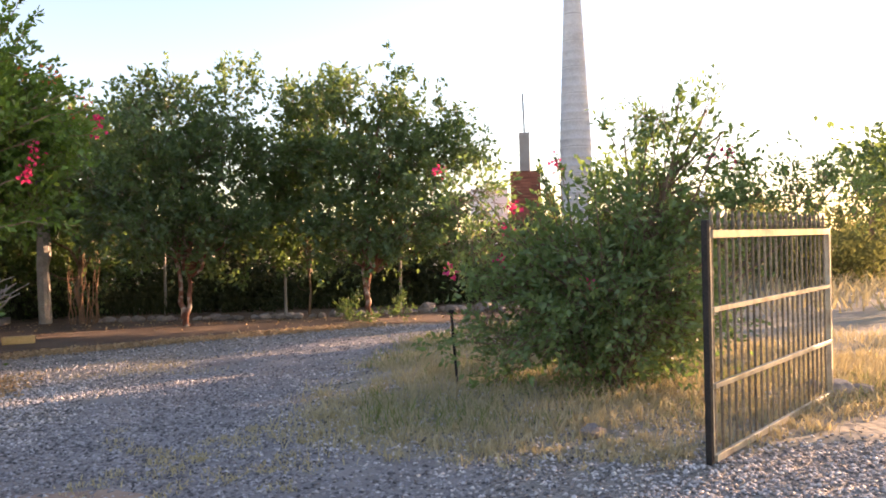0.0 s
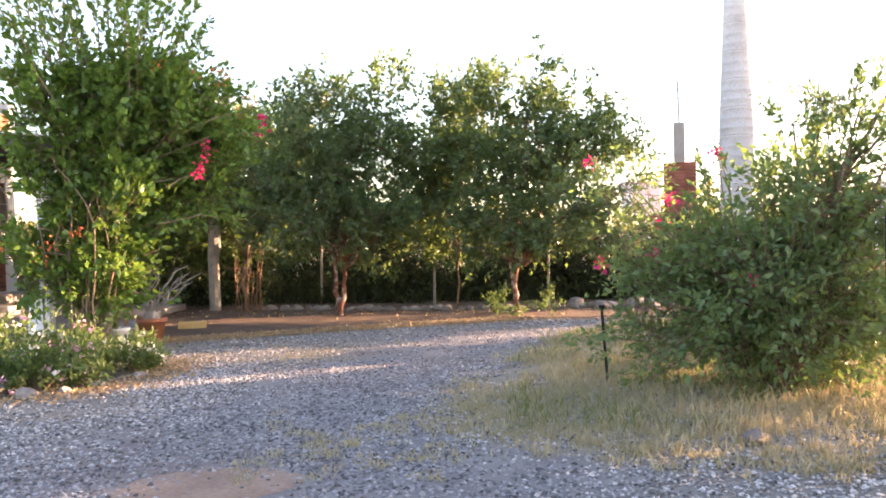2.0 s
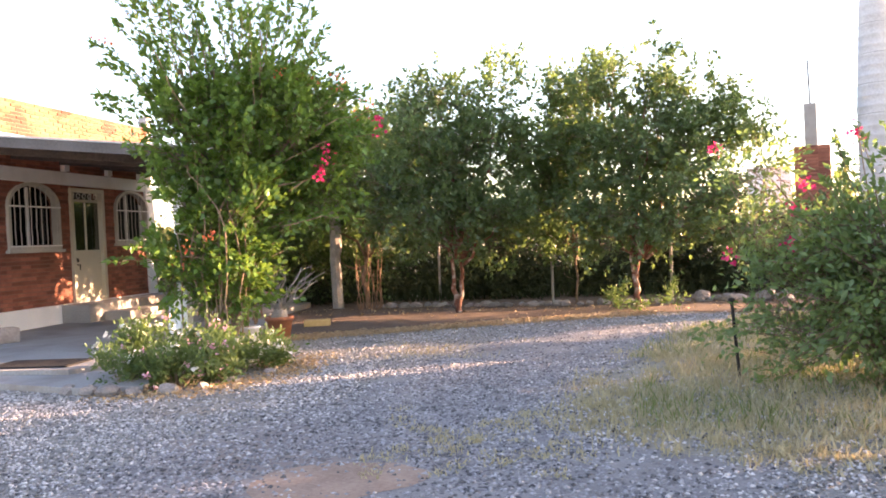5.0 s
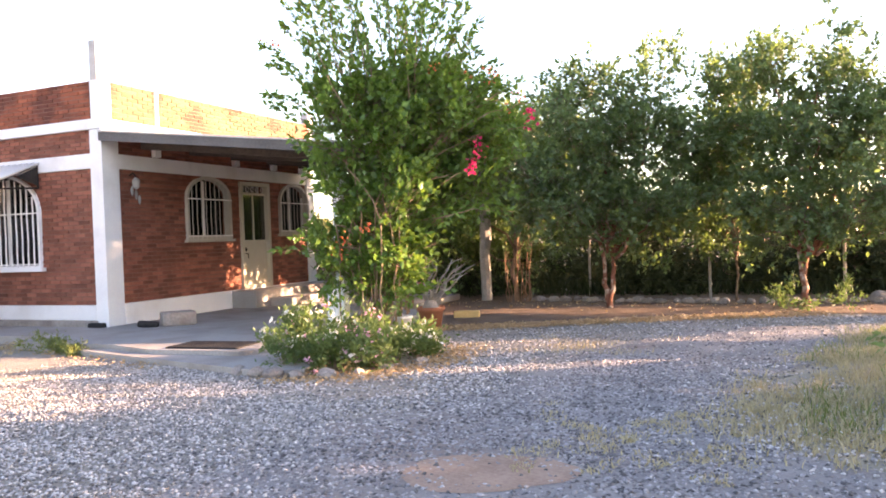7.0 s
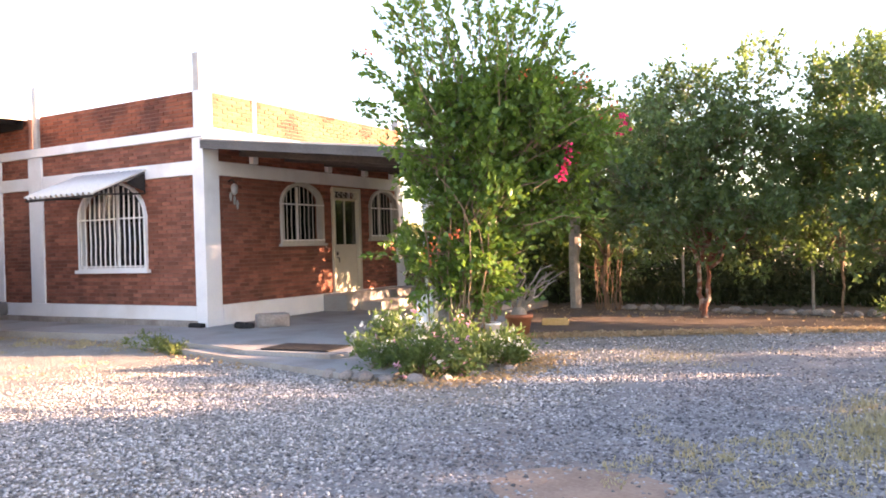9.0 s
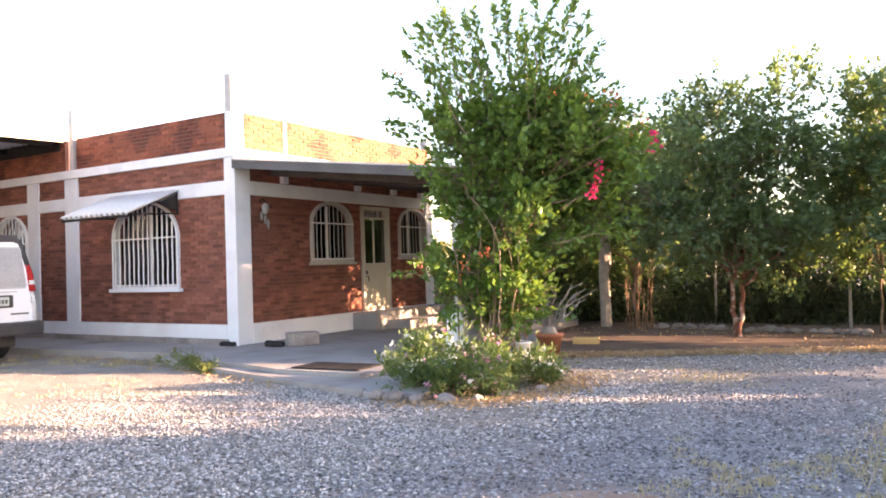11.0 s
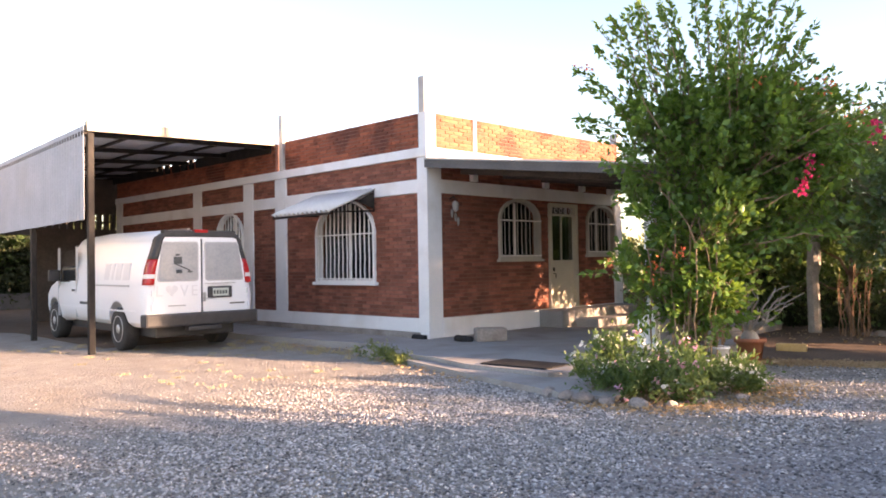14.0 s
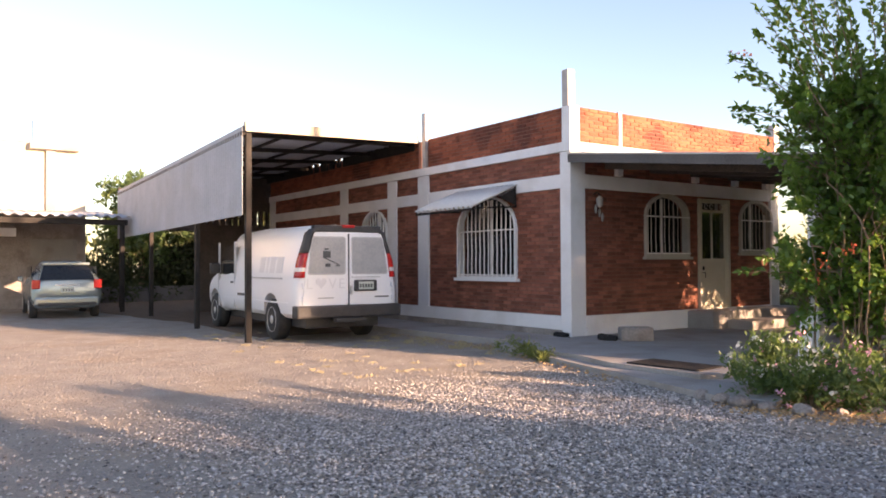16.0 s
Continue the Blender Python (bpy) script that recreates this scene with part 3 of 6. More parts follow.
white("base_band", -0.2, 0.03, 0.34, END_E, 0.0, 0.478)
white("plinth", -END_S, -0.20, -0.045, 0.2, 0.0, 0.228, "rough grey cement plinth", 0.02, M_PLINTH)
white("plinth", -0.34, -0.02, -0.13, -0.022, 0.0, 0.20, "dark stone at the corner foot", 0.03, M_MAT)
white("column", -0.22, 0.02, END_E - 0.3, END_E, 0.0, 3.352)
white("rebar_column", -0.2, 0.0, END_E - 0.1, END_E + 0.08, 3.528, 4.42, "", 0.012, M_BARECONC)
white("pilaster", -0.2, -0.004, 1.25, 1.33, 3.528, 4.17)
# gusset blocks on the porch lintel that carry the rafters
for v in (1.1, 3.3, 4.6, 5.7):
    white("bracket", 0.0, 0.10, v, v + 0.14, 2.97, 3.12)
# closed shell behind the two faces: rear walls, roof slab, floor
white("wall", -END_S, -END_S + 0.2, 0.2, 6.3, 0, 3.9, "", 0.0)
white("wall", -END_S, -0.2, END_E - 0.2, END_E - 0.002, 0, 3.9, "", 0.0)
part("roof", box(-END_S + 0.2, -0.23, 0.23, END_E - 0.22, 3.40, 3.52), M_ROOFTOP, house, "flat concrete roof slab")
# unseen partitions, ceiling and floor, coloured near-black so the rooms look unlit
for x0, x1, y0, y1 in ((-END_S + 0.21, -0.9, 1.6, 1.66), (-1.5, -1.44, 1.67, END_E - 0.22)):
    part("partition", box(x0, x1, y0, y1, 0.46, 3.40), M_DARK, house, "near-black partition added inside to keep the windows dark")
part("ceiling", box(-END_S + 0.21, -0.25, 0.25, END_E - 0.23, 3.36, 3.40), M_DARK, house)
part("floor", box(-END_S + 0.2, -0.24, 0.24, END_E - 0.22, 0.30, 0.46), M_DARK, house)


def arch_outline(u0, u1, z0, sp, top, k=14):
    m, h = (u0 + u1) / 2, (u1 - u0) / 2
    pts = [(u0, z0), (u1, z0)]
    if top > sp:
        pts += [(m + h * math.cos(a), sp + (top - sp) * math.sin(a)) for a in [math.pi * j / k for j in range(k + 1)]]
    else:
        pts += [(u1, top), (u0, top)]
    return pts


def arch_ring(o, inner, v0, v1, m):
    """A frame between an opening's outline and the same outline drawn in by inner."""
    u0, u1, z0, sp, top = o
    bm = bmesh.new()
    A = arch_outline(u0, u1, z0, sp, top)
    B = arch_outline(u0 + inner, u1 - inner, z0 + inner, sp if top > sp else top - inner, top - inner)
    n = len(A)
    ring = []
    for v in (v0, v1):
        ring.append([bm.verts.new(m @ Vector((p[0], v, p[1]))) for p in A])
        ring.append([bm.verts.new(m @ Vector((p[0], v, p[1]))) for p in B])
    a0, b0, a1, b1 = ring
    for k in range(n):
        j = (k + 1) % n
        for q in ((a1, b1), (b0, a0), (a0, a1), (b1, b0)):
            bm.faces.new((q[0][k], q[0][j], q[1][j], q[1][k]))
    bmesh.ops.recalc_face_normals(bm, faces=bm.faces)
    return bm


def window(o, m, bars, rails, label, frame_w=0.045, bar_r=0.014, paint=None):
    paint = paint or M_WHITE
    u0, u1, z0, sp, top = o
    w = part("window", arch_ring((u0 - 0.03, u1 + 0.03, z0 - 0.03, sp if top > sp else top + 0.02, top + 0.02), frame_w, -0.10, 0.035, m), paint, house, label)
    part("sill", box(u0 - 0.08, u1 + 0.08, -0.02, 0.07, z0 - 0.075, z0 - 0.028, 0.008, None, m), paint, w)
    bm = prism([(p[0], p[1]) for p in arch_outline(u0 + 0.02, u1 - 0.02, z0 + 0.02, sp if top > sp else top - 0.02, top - 0.02)], -0.165, -0.16, None,
               m @ Matrix(((1, 0, 0, 0), (0, 0, 1, 0), (0, 1, 0, 0), (0, 0, 0, 1))))
    pane = part("pane", bm, M_GLASS, w)
    mid = (u0 + u1) / 2
    part("mullion", box(mid - 0.02, mid + 0.02, -0.155, -0.12, z0 + 0.03, top - 0.06, 0, None, m), M_GRILLE, w)
    for k in range(bars):
        u = u0 + 0.03 + (u1 - u0 - 0.06) * (k + 0.5) / bars
        h = (u1 - u0) / 2
        zt = sp + (top - sp) * math.sqrt(max(0, 1 - ((u - mid) / h) ** 2)) - 0.03
        wob = 0.003 if k % 3 == 1 else 0.0
        pts = [(u + (wob * math.sin(j * 1.9)), 0.045 + 0.004 * math.sin(j * 2.2), z0 - 0.01 + (zt - z0) * j / 6) for j in range(7)]
        part("grille_bar", tube([m @ Vector(p) for p in pts], bar_r, 5), M_GRILLE if paint is M_WHITE else paint, w)
    for z in rails:
        part("grille_rail", box(u0 - 0.02, u1 + 0.02, 0.035, 0.05, z - 0.012, z + 0.012, 0, None, m), M_GRILLE, w)
    return w


E_IN = FACE_E
window(W_S1, FACE_S, 13, (1.18, 2.05), "arched window with white iron grille and white frame")
window(W_S2, FACE_S, 9, (1.24, 2.1), "arched window with white iron grille")
window(W_E1, FACE_E, 9, (1.58, 2.28), "arched porch window with white iron grille", 0.06, 0.009, M_DULLFRAME)
window(W_E2, FACE_E, 8, (1.66, 2.28), "arched porch window with white iron grille", 0.06, 0.009, M_DULLFRAME)
window(W_S3, FACE_S, 5, (1.55,), "square window with white frame under the carport")


def porch_door():
    u0, u1, z0, z1, _ = D_E
    m = FACE_E
    d = part("door", arch_ring((u0 - 0.04, u1 + 0.04, z0 - 0.02, z1, z1), 0.075, -0.12, 0.03, m), M_CREAM, house,
             "closed cream metal door with glazed upper half")
    part("door_panel", box(u0 + 0.04, u1 - 0.04, -0.09, -0.05, z0 + 0.03, 1.42, 0.006, None, m), M_CREAM, d)
    part("bottom_rail", box(u0 + 0.04, u1 - 0.04, -0.095, -0.04, 1.42, 1.48, 0.004, None, m), M_CREAM, d)
    part("top_rail", box(u0 + 0.04, u1 - 0.04, -0.095, -0.045, 2.42, 2.47, 0.004, None, m), M_CREAM, d)
    mid = (u0 + u1) / 2
    part("stile", box(mid - 0.014, mid + 0.014, -0.09, -0.045, 1.48, 2.42, 0.004, None, m), M_CREAM, d)
    for a, b in ((u0 + 0.045, mid - 0.014), (mid + 0.014, u1 - 0.045)):
        part("pane", box(a, b, -0.075, -0.07, 1.48, 2.42, 0, None, m), M_GLASS, d)
    for k in range(5):
        u = u0 + 0.12 + (u1 - u0 - 0.24) * k / 4
        pts = [m @ Vector((u + 0.05 * math.cos(a), -0.06, 2.54 + 0.05 * math.sin(a))) for a in [j * math.pi / 5 for j in range(10)]]
        part("scroll", tube(pts, 0.008, 5), M_GRILLE, d)
    part("lock", lathe([(0.03, -0.05), (0.035, 0.0), (0.02, 0.03)], 12, None, m @ Vector((u0 + 0.13, -0.03, 1.30))), M_STEEL, d, "round steel lock")
    part("handle", tube([m @ Vector((u0 + 0.13, -0.03, 1.2)), m @ Vector((u0 + 0.13, 0.03, 1.2)), m @ Vector((u0 + 0.13, 0.03, 1.1))], 0.012, 6), M_STEEL, d)


porch_door()

# pale curtains inside the windows
for (u0, u1, z0, sp, top), m in ((W_E1, FACE_E), (W_E2, FACE_E)):
    for a, b in ((u0, u0 + (u1 - u0) * 0.10), (u1 - (u1 - u0) * 0.10, u1)):
        bm = bmesh.new()
        k = 14
        vs = [[bm.verts.new(m @ Vector((a + (b - a) * i / k, -0.30 + 0.025 * math.sin(i * 1.7), z))) for i in range(k + 1)] for z in (z0 - 0.1, top)]
        for i in range(k):
            bm.faces.new((vs[0][i], vs[0][i + 1], vs[1][i + 1], vs[1][i]))
        c = part("curtain", bm, M_WHITE, house, "pale cloth curtain")
        md = c.modifiers.new("thick", "SOLIDIFY")
        md.thickness = 0.004

# window awning
AW = Matrix.Translation((-3.30, -1.08, 2.44))
tilt = math.atan2(0.44, 1.05)
aw = thing("window_awning", "small grey corrugated awning on black iron brackets over the window", "awning", (HX, HY, 0))
awb = turned(corrugated(1.90, 1.16, 0.145, 0.030, 0.012, 8), AW @ Matrix.Rotation(tilt, 4, "X"))
part("sheet", awb, M_AWNING, aw, "weathered corrugated sheet", True)
for x in (-3.26, -1.44):
    part("bracket", tube([(x, -1.06, 2.42), (x, -0.02, 2.86), (x, -0.02, 2.46)], 0.018, 6), M_STEEL, aw)
    part("bracket", tube([(x, -1.06, 2.41), (x, -0.02, 2.47)], 0.016, 6), M_STEEL, aw)
part("front_bar", tube([(-3.28, -1.05, 2.385), (-1.43, -1.05, 2.39)], 0.022, 6), M_STEEL, aw)
part("side_plate", prism([(0.0, 2.50), (-0.42, 2.64), (0.0, 2.84)], -1.450, -1.444, None, Matrix(((0, 0, 1, 0), (1, 0, 0, 0), (0, 1, 0, 0), (0, 0, 0, 1)))), M_STEEL, aw)

# porch: slab, apron, steps
porch_slab = solid("porch_slab", prism(wavy([(HX + 0.02, 7.78), (-8.0, 7.66), (-7.1, 7.42), (-5.75, 7.42), (-5.1, 8.3), (-5.2, 10.2), (-5.4, 12.2), (-6.2, 12.6), (-6.3, 15.9), (HX + 0.03, 15.9)], 0.6, 0.03), 0.0, 0.13), M_CONC,
                   "worn grey concrete porch floor", "porch", "structure")
walkway = solid("side_walkway", prism(wavy([(HX - 13.5, 8.15), (-13.2, 8.05), (-10.4, 8.28), (-9.0, 8.3), (HX + 0.018, 8.3), (HX + 0.018, 9.43), (HX - 13.5, 9.43)], 0.7, 0.05, 2), 0.0, 0.125), M_CONC,
                "concrete walkway along the brick wall", "pavement", "structure")
apron = solid("concrete_apron", prism(wavy([(-8.6, 7.55), (-6.3, 6.95), (-5.0, 6.62), (-4.4, 6.75), (-4.7, 8.25), (-5.13, 8.26), (-5.78, 7.40), (-7.1, 7.40), (-8.0, 7.64)], 0.4, 0.05, 4), 0.0, 0.075), M_CONC,
              "lower concrete apron with broken edge", "pavement", "structure")
steps = thing("porch_steps", "two broad concrete steps up to the porch door", "steps", (HX, HY, 0.13))
part("step", box(0.035, 0.62, 3.1, 6.2, 0, 0.34, 0.02), M_CONC, steps, "upper step level with the door sill")
part("step", box(0.62, 1.15, 3.55, 6.2, 0, 0.17, 0.02), M_CONC, steps)
block = solid("concrete_block", box(-0.26, 0.26, -0.17, 0.17, 0, 0.22, 0.03), M_PLINTH, "rough concrete block beside the wall", "block", loc=(-8.8, 9.85, 0.13), turn=52)
rag = solid("dark_cloth", turned(box(-0.16, 0.16, -0.09, 0.09, 0, 0.1, 0.04), Matrix.Rotation(0.12, 4, "Y")), M_MAT, "crumpled dark cloth on the porch floor", "cloth", loc=(-9.1, 9.5, 0.125), turn=35)
mat_ob = solid("door_mat", box(-0.5, 0.5, -0.28, 0.28, 0, 0.02, 0.006), M_MAT, "dark rubber door mat on the concrete", "mat", loc=(-6.42, 7.80, 0.131), turn=5)

# porch roof: falls away from the wall
pr = thing("porch_roof", "shallow porch roof with grey fascia boards on white posts", "roof", (HX, HY, 0))
slope = math.atan2(-0.46, 3.82)


def on_roof(x, y, z):
    return Vector((x, y, 3.26 + x * math.tan(slope) + z))


def roof_slab(x0, x1, y0, y1, z0, z1, bm=None):
    bm = bm or bmesh.new()
    vs = [bm.verts.new(on_roof(x, y, z)) for z in (z0, z1) for x, y in ((x0, y0), (x1, y0), (x1, y1), (x0, y1))]
    for q in ((3, 2, 1, 0), (4, 5, 6, 7), (0, 1, 5, 4), (1, 2, 6, 5), (2, 3, 7, 6), (3, 0, 4, 7)):
        bm.faces.new([vs[k] for k in q])
    return bm


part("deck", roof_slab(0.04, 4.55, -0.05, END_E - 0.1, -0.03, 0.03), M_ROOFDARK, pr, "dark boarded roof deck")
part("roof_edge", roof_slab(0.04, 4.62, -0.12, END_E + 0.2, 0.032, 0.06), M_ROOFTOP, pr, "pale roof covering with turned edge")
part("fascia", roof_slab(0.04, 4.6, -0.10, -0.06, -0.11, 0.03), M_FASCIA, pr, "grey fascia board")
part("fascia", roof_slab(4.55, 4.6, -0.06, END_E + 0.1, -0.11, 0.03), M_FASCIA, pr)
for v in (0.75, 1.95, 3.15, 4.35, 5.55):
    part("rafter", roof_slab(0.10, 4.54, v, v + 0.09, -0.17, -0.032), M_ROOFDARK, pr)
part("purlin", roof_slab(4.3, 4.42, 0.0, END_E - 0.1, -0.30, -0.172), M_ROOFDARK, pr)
part("post", box(4.30, 4.44, -0.05, 0.09, 0.13, 2.46, 0.01), M_WHITE, pr, "white painted porch post")
part("post", tube([(4.36, 6.1, 0.0), (4.33, 6.12, 1.1), (4.37, 6.1, 1.3), (4.36, 6.1, 2.46)], [0.12, 0.11, 0.13, 0.1], 9), M_OLDWOOD, pr, "pale weathered trunk used as porch post")

wl = thing("wall_lamp", "small white wall lantern with hanging drops", "lamp", (HX, HY, 0))
part("arm", tube([(0.02, 0.55, 2.62), (0.10, 0.55, 2.66), (0.16, 0.55, 2.60)], 0.012, 6), M_STEEL, wl)
part("shade", lathe([(0.02, 0.0), (0.065, -0.05), (0.055, -0.16), (0.02, -0.2)], 12, None, (0.16, 0.55, 2.58)), M_CONC, wl, "white glass shade")
for k, (dy, dz) in enumerate(((0.0, 0.0), (0.09, -0.06), (0.16, -0.14))):
    part("drop", lathe([(0.008, 0.0), (0.028, -0.05), (0.02, -0.13), (0.004, -0.17)], 8, None, (0.06, 0.56 + dy, 2.44 + dz)), M_CONC, wl)


# ---- trees and shrubs ----
def tree(name, label, loc, limbs, clumps, shoots, per, leaf, mat, bark=M_BARK, wide=0.5, length=0.32, seed=1, group="",
         lift=0.35, shell=0.45, sag=0.25, category="tree", twigs=True, extra=(), trunks=1, stem="trunk"):
    """A woody plant: trunk and limbs, shoots, a crown of single leaves; extra: blossom meshes."""
    rng = np.random.default_rng(seed)
    t = thing(name, label, category, loc, 0, group)
    for i, lm in enumerate(limbs):
        part(stem if i < trunks else "limb", wood([lm], rng), bark, t, "", True)
    p, al, st, d, ln = sprays(clumps, shoots, per, length, rng, lift, shell, sag)
    tagged(part("crown", leaves("crown", p, al, leaf, mat, rng, wide), None, t), kind="stuff")
    if twigs:
        k = min(len(st), 2500)
        tagged(part("twig_growth", twig_mesh("twig_growth", st[:k], d[:k], ln[:k], M_BARK, 0.004), None, t), kind="stuff")
    for nm, at, m, size, n, spread in extra:
        for q in at:
            tagged(part(nm, blossoms(nm, [q], m, rng, size, n, spread), None, t), kind="stuff")
    return t


def rel(points, loc):
    return [(x - loc[0], y - loc[1], z - loc[2], *r) for x, y, z, *r in points]


def limbs_to(clumps, fork, r0, rng, k=0.5):
    return [((0.02 * i, 0, fork * (0.75 + 0.3 * rng.random())), (c[0] * 0.9, c[1] * 0.9, c[2] - c[5] * 0.2), r0 * 0.55, r0 * 0.12, 0.08) for i, c in enumerate(clumps)]


def yard_tree(label, loc, clumps, trunks, shoots=1300, per=8, leaf=0.095, seed=1, bark=M_BARKRED, group="trees along the fence", fork=1.1, mat=None, **kw):
    rr = random.Random(seed)
    c = rel(clumps, (*loc, 0))
    limbs = trunks + limbs_to(c, fork, 0.06, rr)
    return tree("fruit_tree", label, (*loc, 0), limbs, c, shoots, per, leaf, mat or M_LEAF, bark, 0.62, seed=seed, group=group, trunks=len(trunks), **kw)


FORK = [((0, 0, -0.05), (-0.08, 0.02, 0.55), 0.06, 0.042, 0.02), ((-0.08, 0.02, 0.5), (-0.14, 0, 1.5), 0.04, 0.032, 0.03),
        ((0.03, 0, -0.02), (0.06, 0.03, 0.6), 0.052, 0.04, 0.02), ((0.06, 0.03, 0.55), (0.1, 0, 1.5), 0.038, 0.03, 0.03)]
yard_tree("round citrus tree with forked peeling reddish trunk on bare earth", (-2.64, 14.0),
          [(-3.2, 14.1, 2.9, 1.0, 1.0, 1.15), (-2.2, 14.2, 2.9, 1.05, 1.0, 1.2), (-2.95, 14.2, 4.0, 0.7, 0.7, 0.6), (-1.75, 14.3, 3.85, 0.55, 0.7, 0.65),
           (-2.5, 13.7, 1.65, 1.25, 0.8, 0.42), (-3.3, 13.3, 1.85, 0.9, 0.75, 0.5), (-1.7, 13.6, 1.75, 0.8, 0.7, 0.45), (-4.0, 14.3, 2.4, 0.6, 0.7, 0.9), (-2.2, 14.3, 1.35, 1.2, 0.5, 0.35), (-3.4, 14.3, 1.4, 0.8, 0.5, 0.4)], FORK, 2500, 11, seed=11, lift=0.15, length=0.28)
yard_tree("dark leafy tree between the citrus trees", (-0.55, 15.2),
          [(-0.6, 15.1, 2.8, 1.0, 0.8, 1.15), (-0.55, 15.2, 3.85, 0.6, 0.6, 0.55), (-1.1, 15.2, 2.2, 0.7, 0.6, 0.7), (-0.8, 15.3, 1.4, 1.1, 0.5, 0.5)],
          [((0, 0, -0.05), (0.05, 0, 1.4), 0.026, 0.022, 0.03)], 1500, 11, seed=12, bark=M_BARK, lift=0.15, length=0.28)
yard_tree("tall citrus tree with pale split trunk and yellowish shoots", (0.55, 14.06),
          [(0.5, 14.2, 2.7, 1.15, 0.9, 1.1), (0.05, 14.3, 4.05, 0.5, 0.6, 0.5), (0.95, 14.2, 3.95, 0.55, 0.6, 0.6), (1.6, 14.3, 2.95, 0.8, 0.7, 0.85),
           (0.5, 13.6, 1.6, 1.2, 0.7, 0.42), (-0.4, 13.9, 1.75, 0.7, 0.6, 0.45), (2.45, 14.6, 2.9, 0.55, 0.5, 0.65), (1.6, 13.8, 1.8, 0.8, 0.7, 0.5), (0.9, 14.3, 1.3, 1.1, 0.5, 0.4), (2.3, 14.3, 1.5, 0.8, 0.6, 0.5)],
          [((0, 0, -0.05), (-0.03, 0, 0.6), 0.062, 0.05, 0.02), ((-0.03, 0, 0.55), (-0.1, 0, 1.5), 0.04, 0.034, 0.03), ((0, 0, 0.55), (0.06, 0, 1.5), 0.04, 0.034, 0.03)],
          2500, 11, seed=13, lift=0.15, length=0.28)
yard_tree("dense dark tree behind the porch", (-5.0, 15.9),
          [(-5.0, 15.8, 2.7, 1.1, 1.0, 1.2), (-6.3, 16.2, 2.8, 1.1, 1.0, 1.1), (-4.3, 15.6, 2.1, 0.8, 0.8, 0.6), (-5.5, 16.0, 3.7, 0.9, 0.8, 0.5), (-4.1, 15.4, 3.0, 0.7, 0.8, 0.9), (-6.7, 16.9, 1.1, 1.2, 0.8, 0.9), (-5.2, 16.9, 1.3, 0.9, 0.6, 0.8)],
          [((0, 0, -0.05), (0.05, 0, 1.5), 0.06, 0.05, 0.03)], 4600, 9, seed=14, bark=M_BARK)
yard_tree("dark tree beyond the end of the porch", (-8.2, 18.5),
          [(-8.2, 18.4, 2.5, 1.5, 1.2, 1.3), (-7.0, 18.2, 1.7, 1.2, 1.0, 1.2), (-9.2, 18.6, 2.0, 1.2, 1.0, 1.2)],
          [((0, 0, -0.05), (0.05, 0, 1.5), 0.12, 0.09, 0.03)], 3000, 9, seed=15, bark=M_BARK, leaf=0.13)

for k, (x, y, h, s) in enumerate(((-3.3, 18.3, 3.1, 16), (-1.4, 17.8, 2.3, 17), (1.6, 17.4, 2.7, 18), (3.9, 17.6, 2.5, 19))):
    yard_tree("dark low tree in the thicket behind the fence", (x, y),
              [(x, y, h - 1.0, 1.3, 0.9, 0.95), (x - 0.7, y, h - 1.9, 1.0, 0.8, 0.9), (x + 0.8, y, h - 1.8, 1.0, 0.8, 0.9), (x, y - 0.2, 0.7, 1.3, 0.7, 0.6)],
              [((0, 0, -0.05), (0.05, 0, 1.2), 0.04, 0.03, 0.03)], 620, 8, 0.12, seed=s, bark=M_BARK, group="trees behind the fence", twigs=False, mat=M_THICKET)

# vine stems that hang from the dark tree
rngv = np.random.default_rng(5)
vine = thing("dry_vine", "bundle of dry brown vine stems hanging on the tree", "vine", (-4.75, 15.2, 0))
for k in range(16):
    x, y = rngv.normal(0, 0.12), rngv.normal(0, 0.09)
    part("stem", tube(bent((x, y, 0.0), (x * 1.1, y * 1.1, 1.1 + rngv.uniform(-0.5, 0.4)), 5, 0.035, rngv), [0.012, 0.011, 0.01, 0.009, 0.007, 0.005], 5), M_WOOD, vine)

# bougainvillea by the porch post
BG = (-5.0, 9.15, 0)
ACROSS, DEEP = np.array((0.87, 0.49, 0)), np.array((-0.49, 0.87, 0))


def bg_at(r, deep, z):
    """A point of the bougainvillea: r along its spread, deep through it."""
    return ACROSS * r + DEEP * deep + np.array((0, 0, z))


rngb = np.random.default_rng(21)
